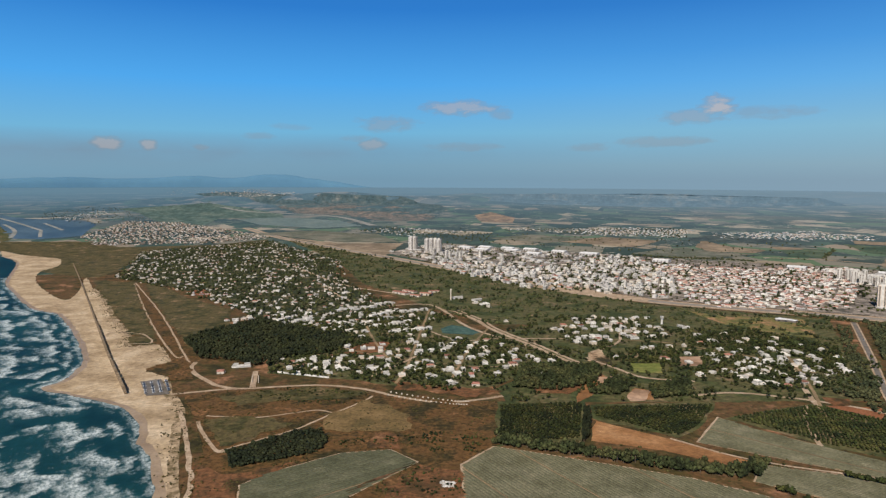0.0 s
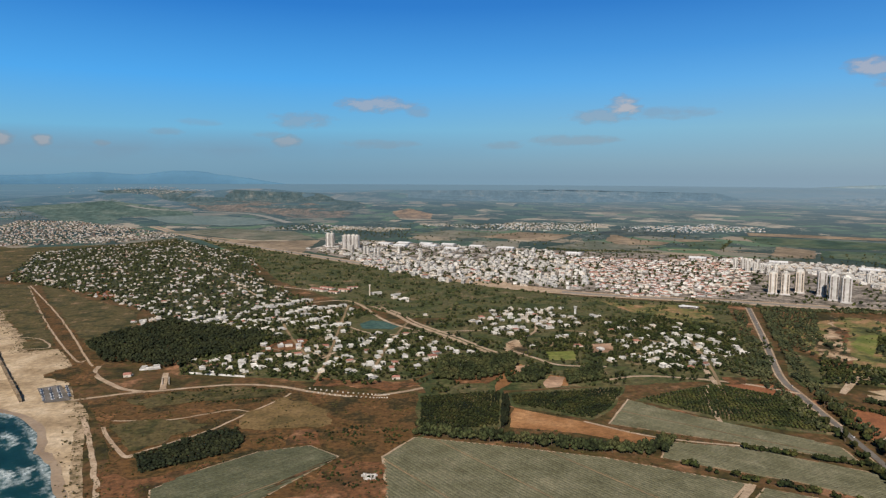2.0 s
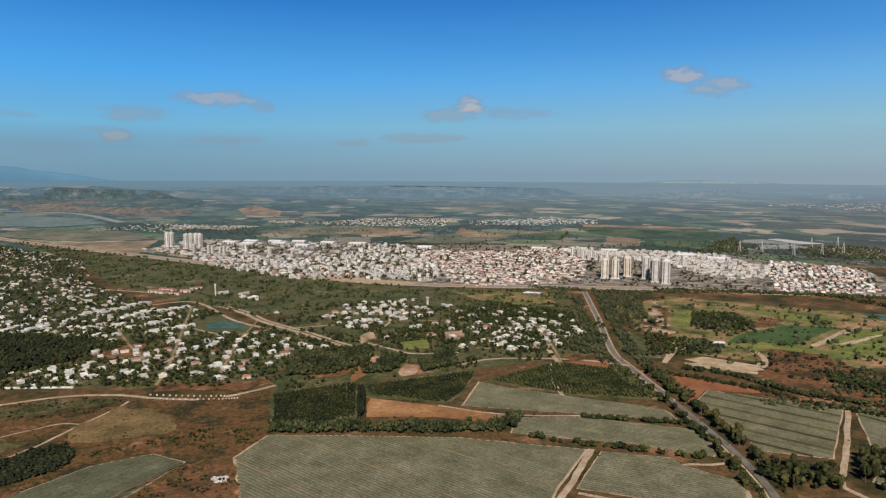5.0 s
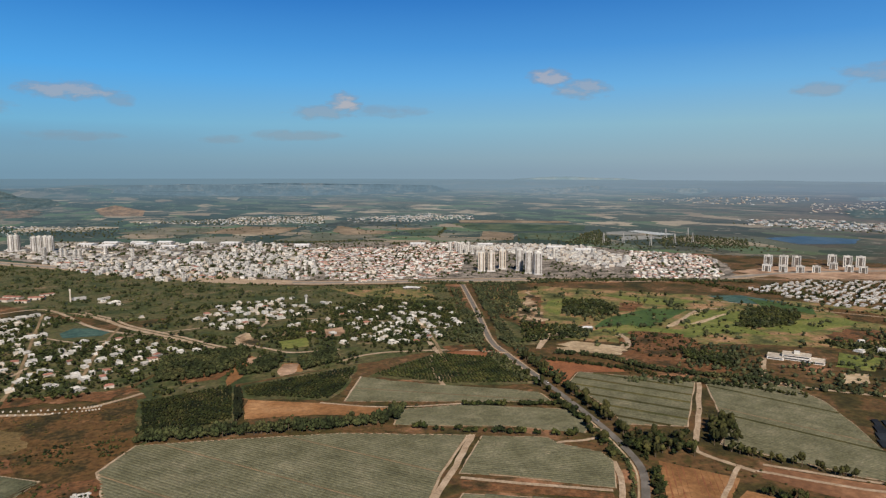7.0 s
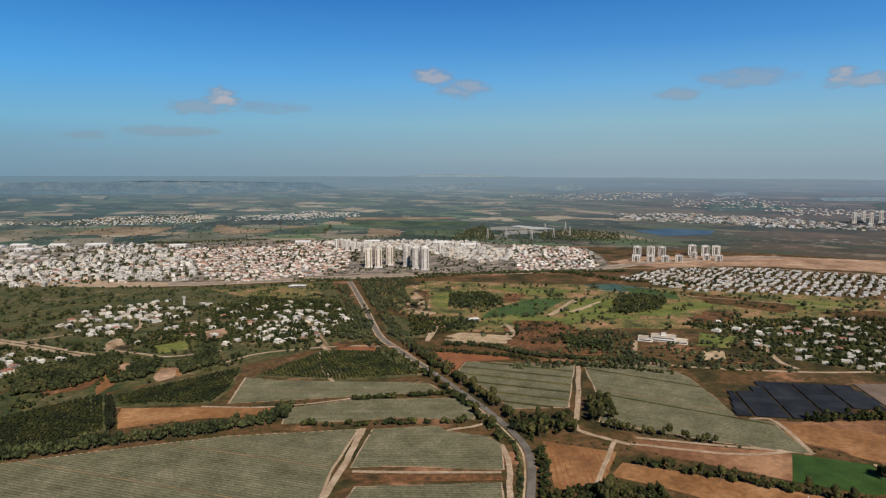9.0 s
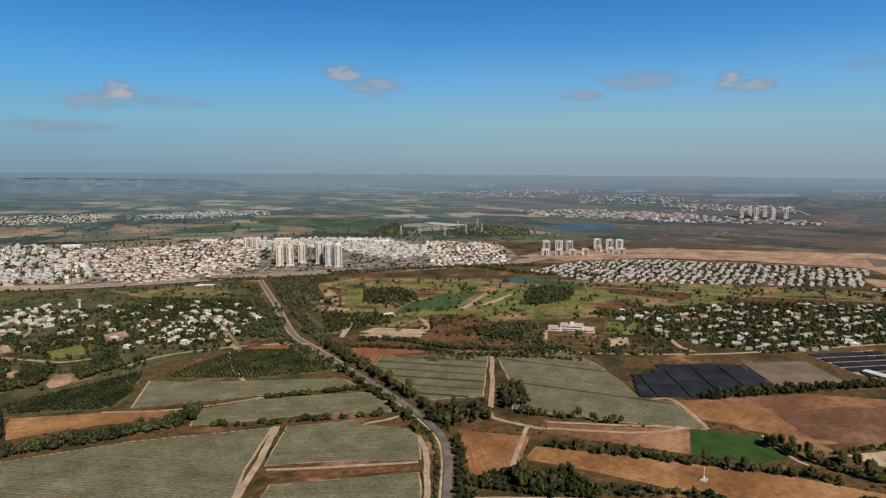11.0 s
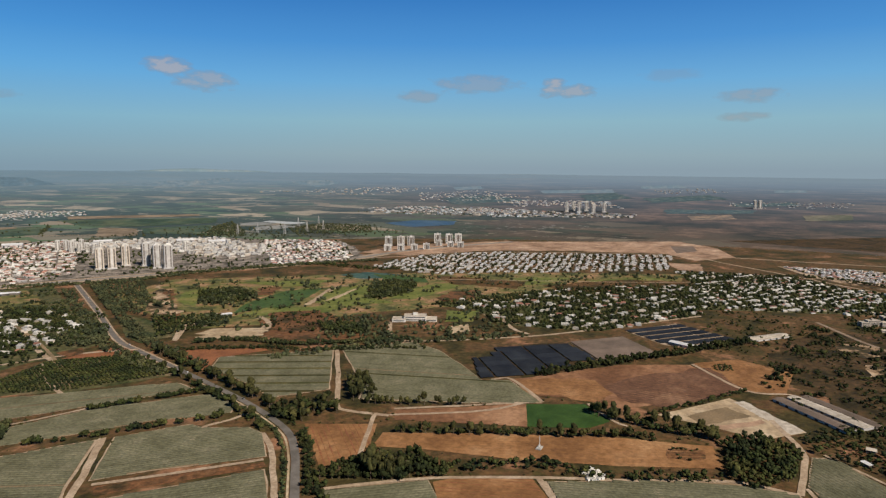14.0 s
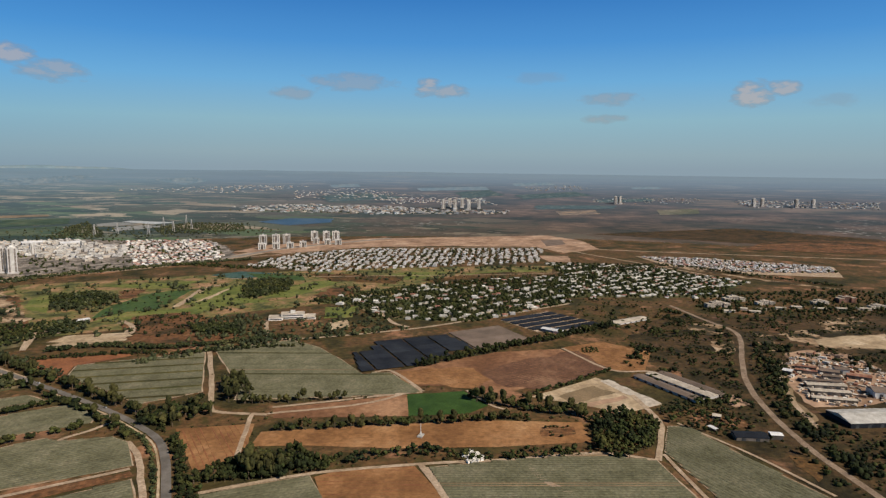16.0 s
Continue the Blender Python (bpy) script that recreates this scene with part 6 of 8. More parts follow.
# ---- plants ----
_ico = bmesh.new()
bmesh.ops.create_icosphere(_ico, subdivisions=1, radius=1)
ICO_V, ICO_F = np.array([v.co[:] for v in _ico.verts]), np.array([[v.index for v in f.verts] for f in _ico.faces])
_ico.free()


def plant(seed, height, spread, crown_low, lumps, cards, lean=0.0, card=1.0):
    """One plant: a tapered trunk with limbs, and a crown of uneven clumps with loose sprays of leaves round them. Returns corners, triangles and which of them are leaves."""
    rng = np.random.default_rng(seed)
    v, f, leaf = [], [], []

    def put(vs, fs, is_leaf):
        f.extend((np.asarray(fs) + len(v)).tolist())
        v.extend(np.asarray(vs).tolist())
        leaf.extend([is_leaf] * len(fs))

    def limb(a, b, r0, r1):
        a, b = np.array(a, float), np.array(b, float)
        ring = [(math.cos(k * 1.2566), math.sin(k * 1.2566), 0) for k in range(5)]
        put([a + r0 * np.array(q) for q in ring] + [b + r1 * np.array(q) for q in ring], [t for k in range(5) for t in ((k, (k + 1) % 5, 5 + (k + 1) % 5), (k, 5 + (k + 1) % 5, 5 + k))], 0)

    top = (lean * height * 0.3, 0, height * 0.75)
    limb((0, 0, -0.3), top, 0.035 * height, 0.012 * height)
    centres = []
    for k in range(lumps):
        a, q = rng.uniform(0, 6.28), math.sqrt(rng.uniform(0, 1)) * (0.62 if lumps > 1 else 0.05)
        z = height * (crown_low + (1 - crown_low) * rng.uniform(0.25, 0.8))
        c = np.array([math.cos(a) * q * spread / 2 + lean * z * 0.3, math.sin(a) * q * spread / 2, z])
        grow_by = (1.55, 1.25, 1.1)[lumps - 1] if lumps < 4 else 1.0
        r = grow_by * np.array([spread * rng.uniform(0.22, 0.34), spread * rng.uniform(0.22, 0.34), height * (1 - crown_low) * rng.uniform(0.2, 0.34)])
        centres.append((c, r))
        put(c + ICO_V * r * rng.uniform(0.72, 1.22, (len(ICO_V), 1)), ICO_F, 1)
    for k in range(min(2, lumps) if cards > 8 else 0):
        c, r = centres[k]
        limb((lean * height * 0.1, 0, height * 0.35), c, 0.016 * height, 0.008 * height)
    for k in range(cards):
        c, r = centres[k % lumps]
        d = rng.normal(size=3)
        d[2] = abs(d[2]) * 0.8
        d /= np.linalg.norm(d)
        p = c + d * r * rng.uniform(0.9, 1.25)
        a, b = rng.normal(size=3), rng.normal(size=3)
        s = card * rng.uniform(0.06, 0.13) * spread
        a, b = a / np.linalg.norm(a) * s, b / np.linalg.norm(b) * s
        put([p - a - b, p + a - b, p + a + b, p - a + b], [(0, 1, 2), (0, 2, 3)], 1)
    return np.array(v), np.array(f), np.array(leaf)


BROAD = [plant(k, 8, 8.5, 0.2, 3, 10) for k in range(8)]
BROAD_FAR = [plant(20 + k, 8, 9.5, 0.0, 1, 6) for k in range(8)]
PINES = [plant(40 + k, 10, 9, 0.25, 3, 12) for k in range(6)]
GUMS = [plant(60 + k, 13, 7.5, 0.2, 5, 24, 0.1) for k in range(6)]
BUSHES = [plant(80 + k, 2.4, 3.8, 0.0, 1, 6) for k in range(6)]
ORCHARD = [plant(90 + k, 3.8, 4.8, 0.05, 2, 8) for k in range(5)]
CYPRESS = [plant(100 + k, 12, 4.2, 0.05, 6, 22) for k in range(3)]
BIG = [plant(120 + k, 9, 9.5, 0.18, 6, 34) for k in range(4)]


def grow(name, places, kinds, m, size=(0.7, 1.3), label="", category="", seed=1):
    """Many plants as one mass."""
    rng = random.Random(seed)
    vs, fs, ms, n = [], [], [], 0
    for x, y in places:
        v, f, leaf = kinds[rng.randrange(len(kinds))]
        X, Y, Z, s = land(x, y)
        k, a = s * rng.uniform(*size), rng.uniform(0, 6.28)
        ca, sa = math.cos(a) * k, math.sin(a) * k
        wide = rng.uniform(0.85, 1.2)
        vs.append(np.stack([X + (v[:, 0] * ca - v[:, 1] * sa) * wide, Y + (v[:, 0] * sa + v[:, 1] * ca) * wide, Z + v[:, 2] * k], 1))
        fs.append(f + n)
        ms.append(leaf)
        n += len(v)
    if vs:
        tagged(new(name, tri_mesh(name, np.concatenate(vs), np.concatenate(fs), [BARK, m], np.concatenate(ms), smooth=True)), label, category, "", "stuff")


def part(name, me, parent, label="", at=None):
    """A mesh as one part under a thing."""
    ob = new(name, me)
    ob.parent = parent
    if at is not None:
        ob.matrix_basis = at
    return tagged(ob, label)


def single_tree(kind, m, label, name="tree"):
    """A tree of its own: trunk and crown. Built once, then copied."""
    v, f, leaf = kind
    ob = tagged(new(name), label, "tree", "trees in the hedgerows")
    for piece, want, mm in (("trunk", 0, BARK), ("crown", 1, m)):
        used = np.unique(f[leaf == want])
        back = np.full(len(v), -1)
        back[used] = np.arange(len(used))
        part(piece, tri_mesh(piece, v[used], back[f[leaf == want]], mm, smooth=True), ob)
    return ob


TREES = [single_tree(k, GUM, "tall ragged olive-green eucalyptus tree in a hedgerow") for k in GUMS[:4]] + [single_tree(k, LEAF, "rounded dark green broadleaf tree in a hedgerow") for k in BIG]
USED = set()


def along(line, gap, width, seed, jitter=0.35):
    """Places in a band along a line."""
    rng = random.Random(seed)
    p = smooth_line(line)
    out = []
    for a, b in zip(p, p[1:]):
        a, b = Vector(a), Vector(b)
        length = (b - a).length
        side = Vector((-(b - a).y, (b - a).x)).normalized() if length else Vector((0, 0))
        n = max(1, int(length * max(1, width / gap) / gap + rng.random()))
        for _ in range(n):
            c = a.lerp(b, rng.random()) + side * rng.uniform(-0.5, 0.5) * width
            out.append((c.x, c.y))
    return out


def plant_single(places, which, seed, size=(0.75, 1.25)):
    rng = random.Random(seed)
    for x, y in places:
        k = rng.choice(which)
        s = 1.15 * rng.uniform(*size)
        m = pose(x, y, 0, 0, 0, rng.uniform(0, 360)) @ Matrix.Diagonal((s * rng.uniform(0.9, 1.15), s * rng.uniform(0.9, 1.15), s, 1))
        if k in USED:
            copy_thing(TREES[k], m)
        else:
            TREES[k].matrix_basis = m
            USED.add(k)


ROAD_TREES = [(690, 980), (650, 905), (622, 815), (590, 700), (566, 615), (537, 525), (508, 455)]
plant_single(along([(x + 14, y - 5) for x, y in ROAD_TREES[2:]], 8, 8, 1), [0, 1, 2, 4, 5], 1)
plant_single(along([(x - 16, y + 7) for x, y in ROAD_TREES[2:]], 9, 7, 2), [4, 5, 6, 7, 1], 2, (0.6, 1.0))
plant_single(along([(437, 675), (459, 661), (484, 646)], 8, 3, 3), [4, 5, 6], 3, (0.6, 0.95))
plant_single(along([(500, 637), (516, 628), (538, 615)], 8, 3, 4), [4, 5, 6], 4, (0.6, 0.95))
plant_single(along([(343, 644), (379, 614), (431, 574), (505, 521)], 7, 4, 5), [4, 5, 6, 7], 5, (0.55, 0.95))
plant_single(along([(606, 414), (617, 386), (638, 344), (658, 302)], 7, 5, 6), [0, 1, 2, 3], 6, (0.6, 0.95))
plant_single(scatter([(519, 477), (559, 484), (602, 464), (567, 419), (528, 440)], 30, 6, 7), [0, 1, 4, 5, 6], 7, (0.75, 1.1))
plant_single(scatter([(656, 474), (678, 462), (631, 416), (600, 429)], 22, 5, 8), [0, 1, 2, 3], 8, (0.9, 1.3))
plant_single(along([(555, 339), (577, 284), (601, 230), (626, 177), (654, 125), (661, 89)], 7, 11, 9), [0, 1, 2, 4, 5, 6], 9, (0.55, 0.95))
plant_single(along([(460, 317), (476, 279), (492, 241)], 5, 30, 10)[:45], [0, 1, 4, 5], 10, (0.7, 1.15))
plant_single(along([(704, 174), (697, 134), (693, 92), (693, 30)], 7, 14, 11), [0, 1, 4, 5, 6], 11, (0.7, 1.15))
grow("hedge_trees", along([(63, 769), (164, 732), (243, 701), (286, 690), (332, 679), (358, 707)], 4.2, 14, 12), GUMS + BIG, GARDEN, (0.75, 1.2), "shelter belt of olive-green trees along a field", "trees", 12)
grow("cypress_row", along([(199, 871), (188, 822), (176, 770)], 3.5, 9, 13), CYPRESS, PINE, (0.8, 1.1), "dark windbreak of close-set conifers", "trees", 13)
grow("hedge_trees", along([(800, 270), (886, 208), (985, 132), (1058, 76), (1132, 24)], 5, 16, 14), GUMS + BROAD, LEAF, (0.7, 1.0), "dark line of trees below the panels", "trees", 14)
grow("hedge_trees", along([(631, 818), (670, 773), (729, 682), (752, 614), (806, 536), (847, 467)], 5, 14, 15), BROAD, LEAF, (0.4, 0.7), "low dark hedge along a field track", "trees", 15)
grow("hedge_trees", along([(476, 291), (504, 247), (548, 180), (553, 128), (602, 23)], 5, 16, 16), BROAD + BUSHES, LEAF, (0.4, 0.85), "straggling hedge of trees and bushes", "trees", 16)
grow("grove", scatter([(430, 342), (459, 342), (487, 323), (512, 287), (492, 241), (459, 280)], 130, 4, 17), BROAD + GUMS, LEAF, (0.6, 1.0), "dense grove of dark green trees", "trees", 17)
grow("grove", scatter([(665, 26), (722, 0), (694, -41), (630, -33), (590, -7), (608, 19)], 190, 4, 18), BROAD + GUMS, LEAF, (0.6, 0.95), "dense dark grove beside the fields", "trees", 18)
grow("roadside_trees", along([(x + 26, y - 12) for x, y in [(905, 1395), (771, 1145)] + ROAD_TREES[:4]], 6, 22, 19) + along([(x - 26, y + 12) for x, y in [(905, 1395), (771, 1145)] + ROAD_TREES[:4]], 7, 22, 20), BROAD, DISTLEAF, (0.5, 0.9), "dark green trees along the road", "trees", 19)
grow("roadside_hedge", along([(501, 423), (469, 387), (430, 352), (401, 332)], 3, 9, 98) + along([(567, 505), (535, 470), (510, 440)], 4, 7, 99), BROAD + BUSHES, LEAF, (0.4, 0.8), "thick dark hedge beside the road", "hedge", 97)
grow("roadside_trees", along([(440, 350), (380, 296), (320, 240)], 5, 10, 21) + along([(505, 420), (475, 390)], 5, 8, 22), BROAD, LEAF, (0.5, 0.9), "dark green trees along the road", "trees", 20)
for name, outline, gap in (("orchard", [(82, 899), (200, 909), (170, 781), (68, 764)], 4.6), ("orchard", [(212, 890), (388, 902), (333, 821), (295, 789), (208, 857)], 4.6), ("orchard", [(390, 853), (533, 899), (610, 823), (572, 703), (469, 761)], 5.2)):
    spots = [Vector(p).lerp(Vector(q), (i + 0.5) / n)[:] for p, q in rows_in(outline, -42, gap * 1.05) for n in [max(1, int((Vector(q) - Vector(p)).length / gap))] for i in range(n)]
    grow(name, spots, ORCHARD, LEAF, (0.85, 1.15), "orchard of small dark green trees in rows", "orchard", int(gap * 10))
grow("thicket", scatter([(-255, 738), (-229, 762), (-189, 798), (-158, 807), (-141, 771), (-149, 738), (-196, 715), (-235, 695)], 620, 2.6, 23), ORCHARD + BUSHES, PINE, (0.9, 1.5), "dense dark thicket on the heath", "thicket", 23)
grow("pine_wood", scatter(PINEWOOD, 1250, 5, 24), PINES, PINE, (0.75, 1.15), "dark pine wood among the houses", "wood", 24)
DUSTY = soften(smooth_line([(1342, -75), (1232, -129), (1140, -173), (968, -158), (864, -151), (766, -160), (667, -182), (586, -212), (480, -250)]), 6, 0, False)
grow("scrub_bushes", keep_off(clumped(scatter([(1095, -26), (1263, -101), (1262, -212), (1399, -466), (1368, -574), (915, -426), (585, -269), (567, -211), (685, -129), (735, -85), (775, -125), (901, -69)], 3400, 4, 64), 38, -0.05, 5.0), [[(989, -208), (1036, -349), (928, -403), (779, -344), (711, -207), (838, -195)], [(1120, -254), (1162, -291), (1219, -411), (1100, -374), (1100, -277)]], DUSTY, 9), BUSHES + ORCHARD, LEAF, (0.5, 1.5), "dark bushes and small trees on the scrub", "bushes", 64)
grow("wood", keep_off(clumped(clumped(scatter(SOUTHWOOD, 1400, 4.5, 29), 50, 0.12, 7.0) + scatter(EASTWOOD, 1100, 5, 30) + scatter([(781, -143), (776, -183), (634, -228), (571, -225), (578, -187)], 260, 6, 51) + scatter([(1015, -287), (1087, -365), (1073, -459), (928, -403), (971, -317)], 240, 7, 52) + scatter([(1323, -79), (1243, -209), (1377, -459), (1465, -486), (1335, -193)], 320, 9, 53) + scatter([(731, -174), (744, -215), (705, -254), (653, -252), (637, -202)], 420, 6, 54), 45, -0.12), [], DUSTY, 10), BROAD_FAR + BUSHES, LEAF, (0.45, 1.0), "dark scrub woodland beside the dirt road", "wood", 29)
grow("town_trees", scatter([(1395, -120), (1525, -216), (1574, -315), (1665, -448), (1640, -540), (1454, -533), (1399, -466), (1293, -217), (1303, -129)], 420, 7, 76) + scatter(V7, 160, 14, 77) + scatter(JISR, 700, 14, 78), BROAD_FAR, LEAF, (0.5, 1.0), "dark trees round the apartment blocks", "trees", 76)
grow("roadside_hedge", along([(x - 10.5, y + 5) for x, y in ((571, 635), (543, 542), (521, 484), (496, 434), (462, 397), (420, 361), (354, 307))], 2.2, 3.6, 90), BUSHES + ORCHARD, GARDEN, (0.6, 1.0), "low green hedge beside the road", "hedge", 90)
grow("yard_trees", keep_off(scatter([(739, -39), (774, -67), (779, -108), (731, -128), (677, -103), (696, -57)], 130, 5, 93) + clumped(scatter([(1199, 125), (1344, 108), (1388, -1), (1354, -65), (1089, -36), (1020, 1), (969, 48)], 420, 5, 94), 30, 0.0, 2.0) + along([(678, 32), (722, 5), (752, -24)], 6, 14, 95), PANELS + BARE, DUSTY, 9), BUSHES + ORCHARD + BROAD, LEAF, (0.45, 0.95), "dark trees and bushes round the barns", "trees", 93)
grow("golf_trees", scatter([(904, 1026), (1026, 1135), (1080, 1038), (1003, 955), (919, 964)], 120, 6, 25) + scatter([(1125, 763), (1312, 877), (1359, 786), (1223, 712)], 220, 6, 26) + scatter([(848, 650), (918, 678), (947, 643), (894, 595)], 50, 6, 27) + scatter([(656, 928), (902, 1249), (1071, 1291), (1371, 935), (1809, 228), (1571, 205), (1107, 593), (800, 755)], 60, 12, 28) + clumped(scatter([(656, 928), (902, 1249), (1071, 1291), (1371, 935), (1809, 228), (1571, 205), (1107, 593), (800, 755)], 1500, 6, 29), 60, 0.22, 8.0), BROAD_FAR, DISTLEAF, (0.6, 1.25), "dark trees dotted over the golf course", "trees", 25)
grow("bank_bushes", along([(727, 109), (764, 91), (789, 69), (830, 45), (869, 20)], 3.5, 7, 57) + scatter([(640, 78), (654, 63), (655, 47), (635, 42), (623, 56), (625, 72)], 9, 3, 59) + scatter([(950, 67), (972, 60), (978, 42), (951, 38), (938, 58)], 26, 4, 60), BUSHES + ORCHARD, LEAF, (0.6, 1.3), "dark bushes on the banks of bare fields", "bushes", 57)
grow("villa_trees", keep_off(scatter(V2, 2100, 5.0, 31) + scatter(V3, 1100, 5.5, 32), [POOLHOLE] + CLEARINGS, HOMES + MORE + LANES + TERRACE_SPOTS, 7.4), BROAD, LEAF, (0.45, 1.1), "dark green garden trees between the villas", "trees", 31)
grow("villa_trees", keep_off(clumped(scatter([(89, 1314), (287, 1509), (511, 1392), (704, 1292), (777, 1127), (638, 920), (340, 914), (95, 914), (75, 970), (216, 1126)], 2000, 5.2, 33), 60, -0.08), CLEARINGS, HOMES + MORE + LANES + TERRACE_SPOTS, 9.0), BROAD, LEAF, (0.45, 1.05), "dark green trees round scattered houses", "trees", 33)
grow("villa_trees", keep_off(scatter(V4, 1700, 6.5, 35) + scatter(V5, 1200, 8, 36) + scatter(V6, 600, 12, 37) + scatter(V8, 700, 8, 38), [], HOMES_FAR + HOMES_GOLF + HOMES_SOUTH + HOMES, 6.5), BROAD_FAR, LEAF, (0.5, 1.05), "dark green trees between distant villas", "trees", 34)
grow("villa_trees", keep_off(scatter(V1, 4000, 7.5, 34), [], HOMES_FAR, 6.5), BROAD_FAR, GARDEN, (0.55, 1.15), "dark green trees between the northern villas", "trees", 34)
grow("town_trees", scatter(FLAT_QUARTER, 800, 9, 37) + keep_off(clumped(scatter(TOWN, 3600, 8, 39), 60, -0.08, 4.0), [SHOP_QUARTER]) + scatter([(1043, 2174), (1224, 2254), (1077, 1991), (986, 1930), (963, 1991)], 60, 10, 38), BROAD_FAR, LEAF, (0.6, 1.15), "dark street trees in the town", "trees", 39)
grow("tall_trees", scatter([(173, 1088), (260, 1097), (262, 1050), (232, 995), (169, 962), (108, 979), (137, 1090)], 230, 6, 101) + scatter([(245, 981), (292, 1032), (286, 965), (260, 942), (221, 945)], 60, 6, 102) + scatter([(318, 975), (389, 1010), (373, 945), (310, 926)], 80, 6, 103), BIG, GARDEN, (0.8, 1.25), "close stand of tall dark garden trees", "trees", 101)
grow("tree_belt", along([(696, 803), (747, 747), (764, 668), (799, 606), (886, 508)], 4, 13, 104) + along([(1700, 150), (1905, -69), (1778, -319), (1702, -473)], 8, 24, 105), BROAD, GARDEN, (0.5, 0.95), "dark belt of trees along the fields", "trees", 104)
GOLF = [(893, 1259), (1088, 1311), (1393, 950), (1630, 589), (1801, 215), (1592, 197), (1196, 517), (1028, 672), (872, 766), (739, 892)]
grow("golf_bushes", clumped(scatter(GOLF, 1500, 7, 121), 42, 0.06, 6.0) + scatter([(921, 842), (982, 779), (960, 728), (862, 663), (818, 705), (813, 762), (892, 820)], 150, 6, 122), BUSHES + ORCHARD + BROAD_FAR[:3], LEAF, (0.4, 1.1), "dark bushes and small trees on the golf course", "bushes", 121)
grow("tree_belt", along([(1123, 1412), (1250, 1328), (1388, 1246), (1479, 1176), (1489, 970), (1604, 777)], 9, 26, 123) + along([(1109, 1404), (1236, 1320), (1374, 1238), (1465, 1168), (1475, 962), (1590, 769)], 12, 30, 124), BROAD_FAR + BUSHES, LEAF, (0.6, 1.05), "dark belt of trees between golf course and motorway", "trees", 123)
grow("golf_trees", scatter([(1005, 1132), (1073, 1084), (1039, 999), (982, 961), (917, 997), (937, 1060)], 210, 6, 106) + scatter([(1234, 831), (1325, 842), (1337, 764), (1232, 715), (1137, 734), (1127, 762)], 260, 6, 107) + scatter([(895, 710), (921, 634), (870, 595), (854, 665)], 90, 6, 108) + scatter([(690, 880), (780, 1000), (860, 900), (790, 860)], 120, 7, 109), BROAD, LEAF, (0.7, 1.2), "dark grove on the golf course", "trees", 106)
grow("roadside_wood", scatter([(940, 1413), (1037, 1357), (878, 1129), (782, 1039), (790, 1095), (784, 1133)], 330, 7, 120) + scatter([(603, 1041), (687, 1001), (636, 920), (595, 930), (589, 980)], 110, 6, 121) + scatter([(836, 924), (855, 882), (793, 831), (783, 875), (794, 917)], 50, 6, 122), BROAD, DISTLEAF, (0.6, 1.1), "dark green wood beside the road", "trees", 120)
grow("bank_trees", along([(820, 1561), (1012, 1401), (1257, 1319), (1511, 1153), (1617, 1063)], 7, 30, 40) + along([(690, 644), (825, 547), (929, 434), (998, 360)], 8, 24, 41) + scatter([(899, 564), (1147, 535), (1033, 404), (948, 400)], 110, 6, 42) + scatter([(811, 649), (950, 733), (1001, 641), (873, 537)], 150, 6, 43), BROAD_FAR, DISTLEAF, (0.5, 1.0), "dark trees along banks and lanes", "trees", 40)
grow("scrub_bushes", clumped(scatter([(-850, 3480), (-230, 2640), (30, 2290), (230, 2000), (390, 1790), (560, 1640), (720, 1560), (890, 1480), (760, 1200), (560, 1260), (420, 1400), (100, 1420), (-50, 1640), (-250, 2000), (-420, 2560)], 4800, 5.5, 44), 60, -0.05), BUSHES + BROAD_FAR, GARDEN, (0.35, 1.1), "bushes of the scrub belt", "bushes", 44)
grow("heath_bushes", keep_off(clumped(scatter([(-140, 768), (-92, 783), (-49, 788), (11, 803), (55, 777), (33, 739), (-13, 740), (-52, 763), (-103, 750)], 260, 4, 131) + scatter([(-298, 949), (-219, 984), (-112, 964), (-116, 922), (-165, 894), (-249, 916)], 200, 4, 132) + scatter([(-82, 629), (-50, 672), (-26, 698), (9, 689), (29, 649), (34, 617)], 160, 4, 133), 22, 0.02, 3.0), list(FIELDS.values())), BUSHES, LEAF, (0.5, 1.3), "dark green bushes in clumps on the heath", "bushes", 131)
grow("heath_bushes", keep_off(clumped(scatter([(-262, 640), (-290, 760), (-340, 860), (-390, 940), (-300, 965), (-190, 985), (-60, 930), (80, 915), (75, 770), (40, 700), (60, 560), (0, 420), (-180, 300), (-220, 520)], 5200, 2.6, 45), 30, 0.12, 6.0), list(FIELDS.values())), BUSHES, BUSH, (0.2, 0.85), "low dark bushes dotted over the heath", "bushes", 45)
grow("field_bushes", keep_off(clumped(scatter([(543, 435), (646, 396), (732, 283), (729, 92), (726, -31), (593, 13), (508, 192), (437, 325)], 500, 6, 55) + scatter([(84, 960), (323, 816), (732, 685), (740, 489), (490, 453), (316, 633), (154, 712)], 700, 6, 56), 40, 0.1), list(FIELDS.values()) + PANELS + BARE), BUSHES, BUSH, (0.4, 1.2), "bushes on rough ground between fields", "bushes", 55)
grow("dune_bushes", clumped(along(INLAND[2:19], 5.5, 40, 91), 16, 0.05, 1.0) + scatter([(-262, 560), (-290, 740), (-345, 880), (-330, 900), (-300, 800), (-268, 690), (-235, 560)], 120, 4, 46) + scatter([(-420, 1020), (-560, 1260), (-960, 1840), (-1150, 2150), (-1000, 2050), (-640, 1530), (-440, 1180)], 420, 5, 47), BUSHES, BUSH, (0.2, 0.75), "low bushes on the dunes", "bushes", 46)
